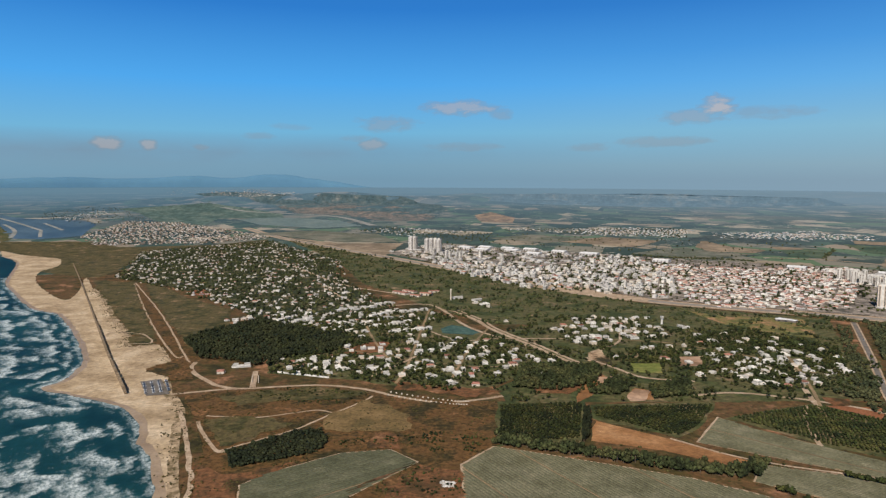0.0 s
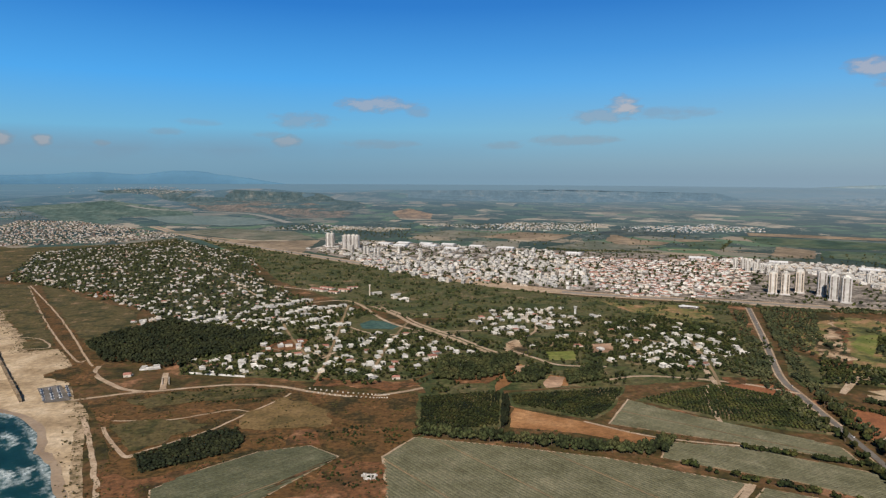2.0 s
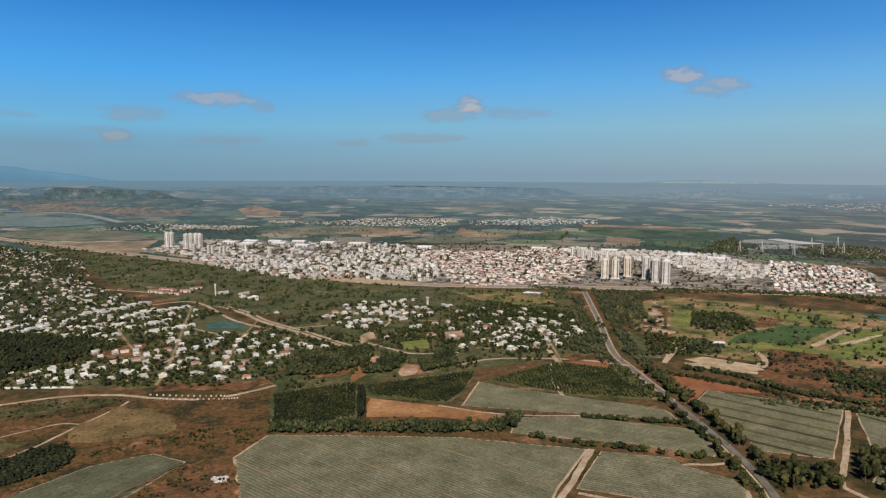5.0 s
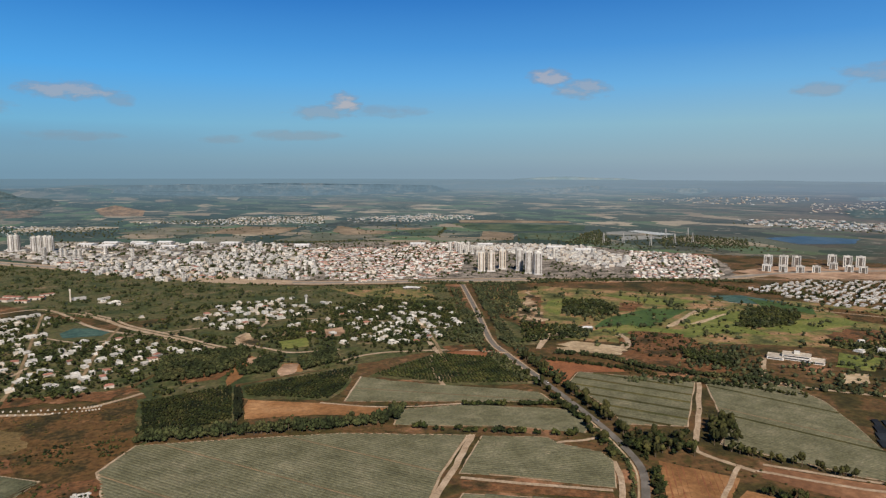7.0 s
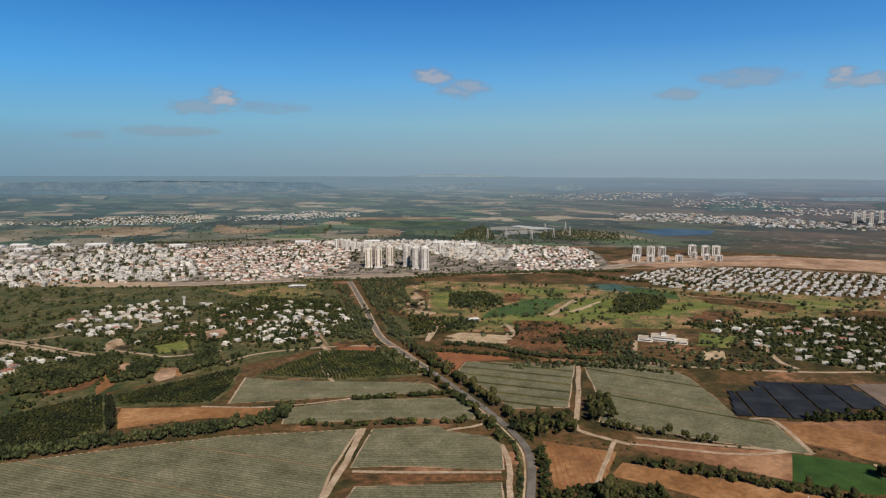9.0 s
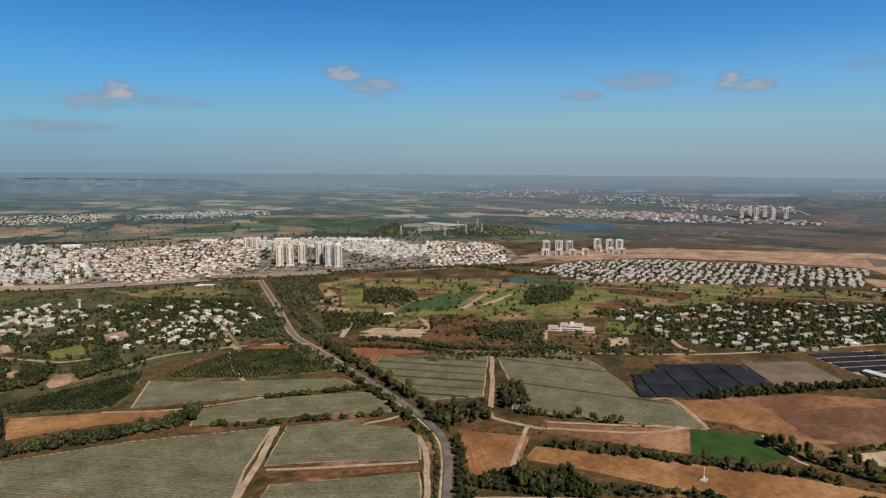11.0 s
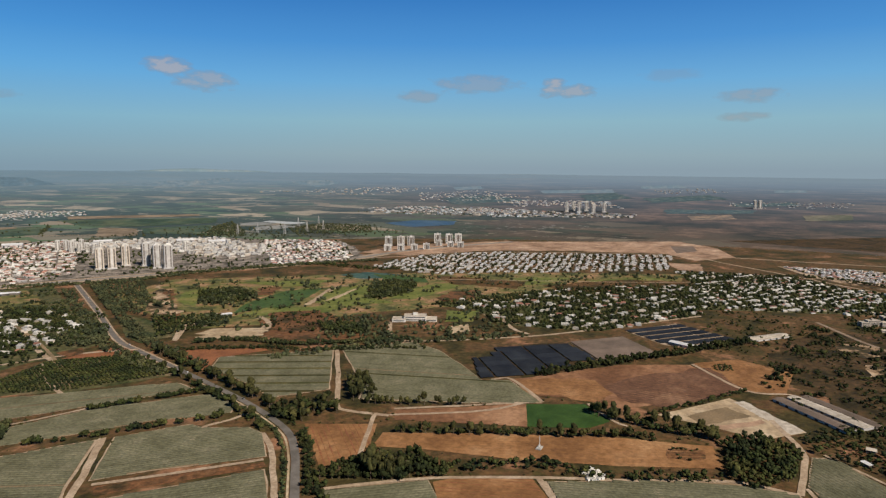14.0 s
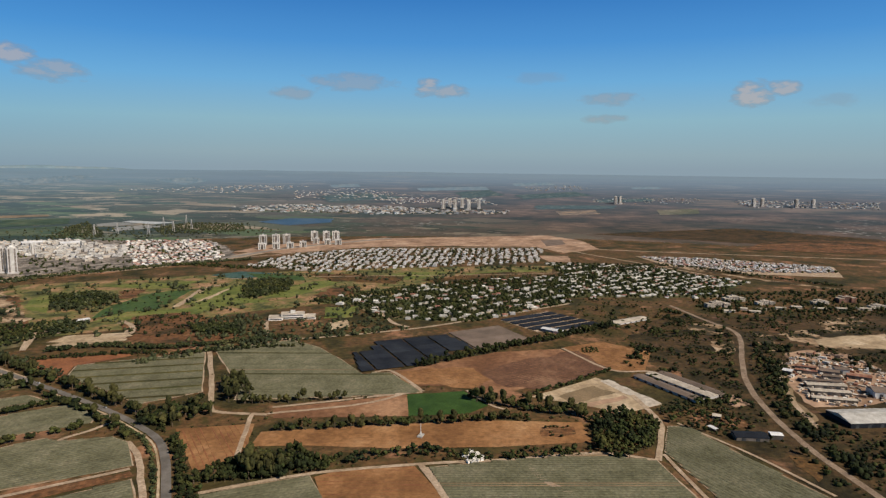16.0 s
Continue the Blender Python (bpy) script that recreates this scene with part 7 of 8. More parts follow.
grow("plain_trees", scatter([(2286, 1982), (2581, 2030), (2594, 1744), (2316, 1555), (2096, 1780)], 480, 14, 112) + scatter([(2182, 2335), (2418, 2471), (2128, 2103), (1938, 1902), (1824, 2044)], 420, 12, 113) + along([(801, 2754), (936, 2664), (1116, 2606), (1223, 2537)], 9, 26, 114) + along([(1551, 2634), (1791, 2970)], 10, 14, 115) + scatter([(-549, 4009), (-392, 4484), (-112, 4016), (301, 3862), (230, 3382), (-5, 3438), (-152, 3705)], 260, 24, 116) + scatter([(-3917, 6407), (-4166, 7668), (-3681, 7388), (-2377, 5235), (-2544, 5095), (-2454, 4615), (-2892, 4959), (-3298, 5362)], 300, 40, 117) + scatter([(375, 4223), (1000, 4324), (1609, 4286), (1345, 3585), (872, 3776)], 420, 22, 118) + scatter([(3353, 2375), (4115, 1830), (4069, 796), (3766, 735), (3432, 1490)], 300, 28, 119) + scatter([(1464, 2375), (2124, 2391), (2678, 1821), (2362, 1356), (2008, 1609), (1759, 1978)], 340, 18, 49) + scatter([(-542, 3801), (455, 4513), (2055, 3039), (1704, 2515), (717, 2597)], 300, 24, 50), BROAD_FAR, DISTLEAF, (0.6, 1.2), "dark trees on the plain", "trees", 48)

# ---- buildings ----
def boxes(*items):
    """Corners and triangles of upright boxes: x, y, z, width, depth, height."""
    v, f = [], []
    for x, y, z, a, b, h in items:
        o = len(v)
        v += [(x + sx * a / 2, y + sy * b / 2, z + sz * h) for sz in (0, 1) for sx, sy in ((-1, -1), (1, -1), (1, 1), (-1, 1))]
        for i in range(4):
            j = (i + 1) % 4
            f += [(o + i, o + j, o + 4 + j), (o + i, o + 4 + j, o + 4 + i)]
        f += [(o + 4, o + 5, o + 6), (o + 4, o + 6, o + 7), (o, o + 2, o + 1), (o, o + 3, o + 2)]
    return v, f


def hip(x, y, z, a, b, h, over=0.5):
    """A hipped roof."""
    a, b = a + over * 2, b + over * 2
    r = max(a - b, 0.6) / 2
    v = [(x - a / 2, y - b / 2, z), (x + a / 2, y - b / 2, z), (x + a / 2, y + b / 2, z), (x - a / 2, y + b / 2, z), (x - r, y, z + h), (x + r, y, z + h)]
    return v, [(0, 1, 5), (0, 5, 4), (1, 2, 5), (2, 3, 4), (2, 4, 5), (3, 0, 4), (0, 2, 1), (0, 3, 2)]


def flat_roof(x, y, z, a, b):
    """A slab with a parapet round it."""
    return boxes((x, y, z, a + 0.3, b + 0.3, 0.3), (x, y - b / 2, z + 0.3, a + 0.3, 0.3, 0.6), (x, y + b / 2, z + 0.3, a + 0.3, 0.3, 0.6), (x - a / 2, y, z + 0.3, 0.3, b - 0.3, 0.6), (x + a / 2, y, z + 0.3, 0.3, b - 0.3, 0.6))


BOXMESH = {}


def box_part(name, m, parent, x, y, z, a, b, h, label=""):
    key = name, m.name, round(a, 2), round(b, 2), round(h, 2)
    if key not in BOXMESH:
        BOXMESH[key] = tri_mesh(name, *boxes((0, 0, 0, a, b, h)), m)
    return part(name, BOXMESH[key], parent, label, pose(x, y, z))


def windows(parent, x, y, z, a, b, count, size=(1.6, 1.3), faces=(0, 1, 2, 3)):
    """Windows round a storey whose middle is x, y."""
    for face in faces:
        long = a if face % 2 == 0 else b
        n = max(1, round(count * long / max(a, b)))
        for i in range(n):
            u = (i + 0.5) / n * long - long / 2
            if face % 2 == 0:
                box_part("window", GLASS, parent, x + u, y + (b / 2 if face else -b / 2), z, size[0], 0.16, size[1])
            else:
                box_part("window", GLASS, parent, x + (a / 2 if face == 1 else -a / 2), y + u, z, 0.16, size[0], size[1])


def villa(kind):
    ob = tagged(new("villa"))
    if kind == 0:
        box_part("ground_floor", WHITE, ob, 0, 0, 0, 17, 11, 3.4)
        box_part("upper_floor", WHITE, ob, -3, 0.6, 3.4, 9.5, 9, 3.2)
        part("roof", tri_mesh("roof", *flat_roof(-3, 0.6, 6.6, 9.5, 9), FLATROOF), ob)
        box_part("terrace", FLATROOF, ob, 5.4, 0, 3.4, 6, 10.4, 0.25)
        windows(ob, 0, 0, 1.0, 17, 11, 2, (3.6, 1.9), (0, 1))
        windows(ob, -3, 0.6, 4.4, 9.5, 9, 1, (3.2, 1.5), (0,))
        return tagged(ob, "white two-storey villa with flat roof and terrace", "house", "villas")
    if kind == 1:
        box_part("wing", WHITE, ob, 0, 0, 0, 22, 9, 3.6)
        box_part("wing", WHITE, ob, 6.5, 8, 0, 9, 7, 3.2)
        part("roof", tri_mesh("roof", *flat_roof(0, 0, 3.6, 22, 9), FLATROOF), ob)
        part("roof", tri_mesh("roof", *flat_roof(6.5, 8, 3.2, 9, 7), FLATROOF), ob)
        windows(ob, 0, 0, 0.9, 22, 9, 3, (3.4, 1.8), (0,))
        return tagged(ob, "long low white bungalow with flat roofs", "house", "villas")
    if kind == 2:
        box_part("main_block", CREAM, ob, 0, 0, 0, 13, 11, 5.6)
        part("roof", tri_mesh("roof", *hip(0, 0, 5.6, 13, 11, 2.6), TILE), ob, "red tiled hipped roof")
        box_part("porch", WHITE, ob, 0, -6.8, 0, 6, 2.6, 2.8)
        windows(ob, 0, 0, 1.0, 13, 11, 1, (2.4, 1.5), (1, 3))
        windows(ob, 0, 0, 3.7, 13, 11, 2, (1.8, 1.3), (0,))
        return tagged(ob, "cream house with red tiled hipped roof", "house", "villas")
    if kind == 3:
        box_part("main_block", WHITE, ob, 0, 0, 0, 13, 12, 6.6)
        part("roof", tri_mesh("roof", *flat_roof(0, 0, 6.6, 13, 12), FLATROOF), ob)
        box_part("stair_tower", WHITE, ob, 4, 3, 6.9, 3.6, 4, 2.6)
        box_part("balcony", FLATROOF, ob, -2, -7, 3.2, 7, 2, 0.3)
        windows(ob, 0, 0, 0.9, 13, 12, 2, (2.6, 1.7), (0,))
        windows(ob, 0, 0, 4.1, 13, 12, 2, (2.4, 1.5), (1,))
        return tagged(ob, "cubic white villa with flat roof and balcony", "house", "villas")
    box_part("ground_floor", CREAM, ob, 0, 0, 0, 15, 13, 3.4)
    box_part("upper_floor", WHITE, ob, 2, -1, 3.4, 11, 8, 3.1)
    part("roof", tri_mesh("roof", *flat_roof(2, -1, 6.5, 11, 8), FLATROOF), ob)
    for px in (-6.5, 0.5):
        box_part("pergola_post", WHITE, ob, px, 8.6, 0, 0.3, 0.3, 2.7)
    box_part("pergola_roof", WHITE, ob, -3, 7.6, 2.7, 8, 3, 0.2)
    windows(ob, 0, 0, 1.0, 15, 13, 2, (2.6, 1.7), (1,))
    windows(ob, 2, -1, 4.4, 11, 8, 2, (2.2, 1.4), (0,))
    return tagged(ob, "pale stepped villa with pergola on posts", "house", "villas")


def terrace_row(p, q):
    """A row of joined white houses from p to q, each set a little off its neighbour."""
    a, b = Vector(p), Vector(q)
    n = max(3, round((b - a).length / 9))
    ob = tagged(new("terraced_houses"), "row of joined white terraced houses with flat roofs", "house", "terraced houses")
    for k in range(n):
        x, y, h = (k + 0.5) * 9 - n * 4.5, 1.6 * (k % 2), 5.6 if k % 3 else 3.2
        unit = box_part("house_unit", WHITE, ob, x, y, 0, 8.8, 11, h)
        box_part("roof_slab", FLATROOF, unit, 0, 0, h, 9.0, 11.3, 0.3)
        box_part("window", GLASS, unit, 0, -5.5, 1.0, 3.4, 0.16, 1.6)
    ob.matrix_basis = pose(*((a + b) / 2), 0, 0, 0, math.degrees(math.atan2((b - a).y, (b - a).x)))


def put_things(protos, spots, seed, size=(0.85, 1.15), turns=None, weights=None, low=1.0):
    """Copies of things at the spots; the first of each kind is the thing itself."""
    rng = random.Random(seed)
    first = set()
    for x, y in spots:
        k = rng.choices(range(len(protos)), weights)[0]
        X, Y, Z, s = land(x, y)
        s *= rng.uniform(*size)
        turn = rng.choice(turns) + rng.uniform(-8, 8) if turns else rng.uniform(0, 360)
        m = pose(X, Y, Z, 0, 0, turn) @ Matrix.Diagonal((s, s, s * low, 1))
        if protos[k].get("set"):
            copy_thing(protos[k], m)
        else:
            protos[k].matrix_basis = m
            protos[k]["set"] = 1


VILLAS = [villa(k) for k in range(5)]
TURNS_V = [12, 102, 30, 192, 282]
for p, q in TERRACES:
    terrace_row(p, q)
put_things(VILLAS, HOMES, 61, (0.8, 1.2), TURNS_V, [5, 4, 1.6, 2.5, 4], 0.85)


def house_mass(name, spots, m, size, up, label, category, seed, turns, roof=None, top=FLATROOF):
    """Far houses as one mass: one to three boxes each, part of them with tiled roofs."""
    rng = random.Random(seed)
    vs, fs, ms, n = [], [], [], 0
    for x, y in spots:
        X, Y, Z, s = land(x, y)
        a = radians(rng.choice(turns) + rng.uniform(-6, 6))
        w0, d0, h0 = rng.uniform(*size), rng.uniform(*size) * 0.75, rng.uniform(*up)
        body = rng.choices((0, 4, 5), (5, 3, 3))[0]
        pieces = [(boxes((0, 0, 0, w0, d0, h0)), body)]
        if roof and rng.random() < roof:
            pieces.append((hip(0, 0, h0, w0, d0, h0 * 0.3, 0.4), 1))
        else:
            pieces.append((boxes((0, 0, h0, w0 * 1.02, d0 * 1.02, 0.35)), 2))
            if rng.random() < 0.7:
                pieces.append((boxes((w0 * rng.uniform(-0.25, 0.25), d0 * rng.uniform(-0.2, 0.2), h0 + 0.35, w0 * 0.4, d0 * 0.5, h0 * rng.uniform(0.2, 0.5))), body))
        if rng.random() < 0.6:
            pieces.append((boxes((w0 * 0.55, d0 * rng.uniform(-0.3, 0.3), 0, w0 * 0.5, d0 * 0.7, h0 * 0.6)), body))
        for (v, f), k in pieces:
            v = np.array(v) * s
            vs.append(np.stack([X + v[:, 0] * math.cos(a) - v[:, 1] * math.sin(a), Y + v[:, 0] * math.sin(a) + v[:, 1] * math.cos(a), Z + v[:, 2]], 1))
            fs.append(np.array(f) + n)
            ms += [k] * len(f)
            n += len(v)
        for st in range(int(h0 / 3)):
            for sx, sy, wx, wy in ((0, -1, w0 * 0.7, 0.2), (1, 0, 0.2, d0 * 0.6)):
                v, f = boxes((sx * w0 / 2, sy * d0 / 2, st * 3 + 1.1, wx, wy, 1.1))
                v = np.array(v) * s
                vs.append(np.stack([X + v[:, 0] * math.cos(a) - v[:, 1] * math.sin(a), Y + v[:, 0] * math.sin(a) + v[:, 1] * math.cos(a), Z + v[:, 2]], 1))
                fs.append(np.array(f) + n)
                ms += [3] * len(f)
                n += len(v)
    tagged(new(name, tri_mesh(name, np.concatenate(vs), np.concatenate(fs), [m, TILE, top, GLASS, CREAM, GREYWALL], ms)), label, category, "", "stuff")


house_mass("villa_quarter", MORE, WHITE, (8, 14), (3, 5.5), "small white houses between the villas", "houses", 64, TURNS_V, 0.15)
house_mass("villa_quarter", [p for k, p in enumerate(HOMES_FAR) if k % 3], GREYWALL, (6, 12), (2.2, 3.4), "dull pale villas scattered among trees", "houses", 63, TURNS_V, 0.2, DUSTROOF)
house_mass("villa_quarter", HOMES_FAR[::3], WHITE, (6, 13), (2.2, 3.6), "white villas scattered among trees", "houses", 65, TURNS_V, 0.12)
house_mass("villa_quarter", HOMES_GOLF, WHITE, (8, 15), (2.2, 3.4), "white villas in rows below the golf course", "houses", 66, [20, 110], 0.12)
house_mass("villa_quarter", HOMES_SOUTH, WHITE, (7, 14), (2.2, 3.4), "white villas scattered among trees", "houses", 67, [20, 110], 0.15)
house_mass("new_quarter", HOMES_NEW, FLATROOF, (7, 13), (2.6, 4.4), "dense rows of white new houses", "houses", 69, [12, 102], 0, SHEET)
house_mass("new_quarter", scatter(V7, 420, 13, 70), WHITE, (8, 13), (2.8, 4.4), "dense white houses at the edge of the plain", "houses", 70, [-20, 70], 0.2, SHEET)
RED = [(781, 2455), (979, 2395), (1111, 2336), (1490, 2340), (1350, 2080), (1259, 1951), (1150, 1780), (1002, 1588), (857, 1587), (697, 1614), (654, 1733), (746, 2077)]
RED_EAST = [(1871, 1742), (1981, 1497), (1684, 1193), (1562, 1159), (1403, 1283), (1560, 1440), (1700, 1600)]
HALLS = [(-251, 2869), (-5, 3263), (398, 2918), (640, 2790), (500, 2480), (321, 2360), (160, 2463), (-55, 2620)]
house_mass("old_town", in_rows(RED, -35, 23, 18, 0.72, 5), WHITE, (9, 17), (2.6, 5.6), "pale old town houses, many with red tiled roofs", "houses", 71, [-35, 55], 0.6)
house_mass("old_town", in_rows(RED_EAST, -35, 22, 17, 0.75, 4), WHITE, (10, 16), (2.4, 5.0), "old town houses with red tiled roofs", "houses", 78, [-35, 55], 0.5)
house_mass("town_houses", in_rows(SHOP_QUARTER, -35, 29, 25, 0.75, 7), FLATROOF, (11, 26), (3, 8), "white shops and offices with flat roofs", "houses", 72, [-35, 55], 0.0)
house_mass("town_houses", in_rows(HALLS, -35, 44, 36, 0.55, 10), WHITE, (14, 36), (3, 6.5), "white workshops and halls with flat roofs", "houses", 79, [-35, 55], 0.0)
house_mass("town_houses", in_rows(FLAT_QUARTER, -35, 30, 24, 0.55, 6), WHITE, (11, 20), (5, 10), "white apartment houses with flat roofs", "houses", 85, [-35, 55], 0.12)
house_mass("village", scatter(JISR, 1400, 13, 73), NET, (7, 12), (2.4, 5), "dense grey village near the coast", "houses", 73, [10, 100], 0.1, DUSTROOF)
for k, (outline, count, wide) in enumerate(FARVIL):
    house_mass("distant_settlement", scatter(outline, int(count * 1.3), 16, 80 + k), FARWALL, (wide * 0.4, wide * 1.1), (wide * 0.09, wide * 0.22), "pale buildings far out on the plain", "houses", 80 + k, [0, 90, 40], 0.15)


def apartment(storeys, a, b, m, label, balcony=True):
    ob = tagged(new("apartment_block"), label, "apartment block", "blocks of the town")
    box_part("main_block", m, ob, 0, 0, 0, a, b, storeys * 3 + 0.8)
    part("roof", tri_mesh("roof", *flat_roof(0, 0, storeys * 3 + 0.8, a, b), FLATROOF), ob)
    box_part("stair_head", m, ob, 0, 0, storeys * 3 + 1.1, 4, 4, 2.6)
    for k in range(storeys):
        box_part("window_band", GLASS, ob, 0, -b / 2, k * 3 + 1.4, a * 0.62, 0.2, 1.2)
        if balcony and k % 2:
            box_part("balcony", WHITE, ob, a * 0.28, -b / 2 - 0.8, k * 3 + 0.3, a * 0.26, 1.6, 1.1)
    return ob


BLOCKS = [apartment(4, 20, 13, WHITE, "white four-storey apartment block"), apartment(3, 26, 12, CREAM, "cream three-storey apartment block"),
          apartment(6, 18, 16, WHITE, "white six-storey apartment block"), apartment(4, 15, 15, GREYWALL, "grey square apartment block")]

put_things(BLOCKS, in_rows(FLAT_QUARTER, -35, 44, 34, 0.42, 6)[:125], 74, (0.65, 0.95), [-35, 145], [4, 2, 2, 3])
put_things(BLOCKS, [(1488, 1739), (1705, 1763), (1603, 1562), (1662, 1558), (1679, 1502), (1721, 1452), (1783, 1404), (1839, 1394), (1859, 1361), (1495, 1563), (1560, 1640), (1640, 1700), (1590, 1800), (1700, 1850), (1520, 1850), (1450, 1660)], 75, (0.8, 1.15), [-35, 55], [3, 1, 4, 2])


def tower(storeys, a, b, m, label, fin=True, crown=True):
    ob = tagged(new("tower_block"), label, "tower block", "residential towers")
    h = storeys * 3.05
    box_part("shaft", m, ob, 0, 0, 0, a, b, h)
    box_part("podium", GREYWALL, ob, 0, 0, 0, a + 5, b + 5, 4)
    if fin:
        for sx, sy, wx, wy in ((0, -1, a * 0.26, 1.2), (0, 1, a * 0.26, 1.2), (-1, 0, 1.2, b * 0.26), (1, 0, 1.2, b * 0.26)):
            box_part("fin", WHITE, ob, sx * (a / 2 + 0.3), sy * (b / 2 + 0.3), 4, wx, wy, h - 2)
    if crown:
        box_part("roof_crown", WHITE, ob, 0, 0, h, a * 0.8, b * 0.8, 3.2)
        box_part("plant_room", WHITE, ob, 0, 0, h + 3.2, a * 0.4, b * 0.4, 3)
    else:
        part("roof", tri_mesh("roof", *flat_roof(0, 0, h, a, b), FLATROOF), ob)
        box_part("plant_room", m, ob, 0, 0, h + 0.3, a * 0.4, b * 0.4, 3.5)
    for sx, sy in ((-0.3, -1), (0.3, -1), (-0.3, 1), (0.3, 1)):
        box_part("window_strip", DARKWALL, ob, sx * a, sy * b / 2, 5, a * 0.17, 0.3, h - 7)
        box_part("window_strip", DARKWALL, ob, sy * a / 2, sx * b, 5, 0.3, b * 0.17, h - 7)
    for k in range(3, storeys, 3):
        box_part("floor_band", m, ob, 0, 0, k * 3.05, a + 0.7, b + 0.7, 0.7)
    return ob


def twin_slab(h, label):
    """A block of two slabs with a deep recess between them, bridged at the top."""
    ob = tagged(new("tower_block"), label, "tower block", "new tower blocks")
    for sx in (-1, 1):
        box_part("slab", WHITE, ob, sx * 8.5, 0, 0, 8, 17, h)
        box_part("window_strip", GLASS, ob, sx * 8.5, -8.5, 3, 2.2, 0.3, h - 6)
    box_part("core", DARKWALL, ob, 0, 0, 0, 9.2, 13, h - 2)
    box_part("bridge", WHITE, ob, 0, 0, h - 4.5, 9, 17.4, 4.6)
    box_part("stair_head", GREYWALL, ob, 0, 2, h + 0.1, 6, 6, 2.6)
    return ob


def place(ob, x, y, turn=0.0, size=1.0, up=0.0):
    X, Y, Z, s = land(x, y)
    m = pose(X, Y, Z + up, 0, 0, turn) @ Matrix.Diagonal((s * size, s * size, s * size, 1))
    if ob.get("set"):
        return copy_thing(ob, m)
    ob.matrix_basis, ob["set"] = m, 1
    return ob


pale, dark, slim = (tower(19, 20, 18, CREAM, "cream residential tower with white fins"), tower(21, 21, 19, GREYWALL, "grey residential tower with white central fin and crown"),
                               tower(16, 19, 17, WHITE, "pale older residential tower", True, False))
for x, y in [(1101, 1613), (1125, 1596), (1180, 1614)]:
    place(pale, x, y, -30)
for x, y in [(1209, 1565), (1196, 1504), (1204, 1471)]:
    place(dark, x, y, -30)
for x, y in [(1274, 2003), (1291, 1991), (1309, 1977), (1307, 1938), (1487, 1731), (1302, 2024), (1341, 1954)]:
    place(slim, x, y, -30, 0.8)
for x, y in [(-144, 2947), (-128, 2947)] + [(-69, 2855), (-52, 2856), (-32, 2856), (-17, 2834)]:
    place(dark, x, y, -30, 0.92)
for x, y in [(14, 2668), (28, 2629), (55, 2611), (69, 2611), (229, 2522), (-38, 2748), (154, 2669)]:
    place(slim, x, y, -30, 0.72)
high_block, low_block = twin_slab(35, "tall white apartment tower with dark central recess"), twin_slab(22, "white mid-rise apartment block with dark recess")
for x, y in [(1837, 1166), (1867, 1132), (1896, 1097), (1937, 1072)] + [(2049, 1083), (2033, 1029), (2043, 994)]:
    place(low_block, x, y, -62, 0.95)
for x, y in [(1944, 1230), (1973, 1197), (1996, 1169), (2121, 1127), (2134, 1086), (2156, 1059)]:
    place(high_block, x, y, -62, 1.0)
for x, y in [(1278, 2081), (1298, 2069), (1317, 2057), (1337, 2046)]:
    place(slim, x, y, -30, 0.9)
for x, y in [(4114, 1241), (4250, 1238), (4148, 1169), (4287, 1160), (4072, 1056), (4215, 1024), (5217, 181), (5233, 148), (5363, -821), (5393, -883), (5342, -1103), (5400, -1227)]:
    place(slim, x, y, 20, 1.5)


def shed(a, b, h, m, label, wall=DARKWALL, name="shed"):
    ob = tagged(new(name), label, "shed")
    box_part("main_block", wall, ob, 0, 0, 0, a, b, h)
    v = [(-a / 2 - 0.6, -b / 2 - 0.6, h), (a / 2 + 0.6, -b / 2 - 0.6, h), (a / 2 + 0.6, 0, h + b * 0.1), (-a / 2 - 0.6, 0, h + b * 0.1), (a / 2 + 0.6, b / 2 + 0.6, h), (-a / 2 - 0.6, b / 2 + 0.6, h)]
    part("roof", tri_mesh("roof", v, [(0, 1, 2), (0, 2, 3), (3, 2, 4), (3, 4, 5), (1, 4, 2), (0, 3, 5), (0, 4, 1), (0, 5, 4)], m), ob)
    for k in range(int(a / 14)):
        box_part("door", GLASS, ob, -a / 2 + 7 + k * 14, -b / 2, 0, 4, 0.3, h * 0.75)
    return ob


def between(p, q, wide, h, m, label, wall=DARKWALL):
    """A shed that reaches from p to q."""
    a, b = Vector(p), Vector(q)
    d = b - a
    place(shed(d.length, wide, h, m, label, wall), *((a + b) / 2), math.degrees(math.atan2(d.y, d.x)))


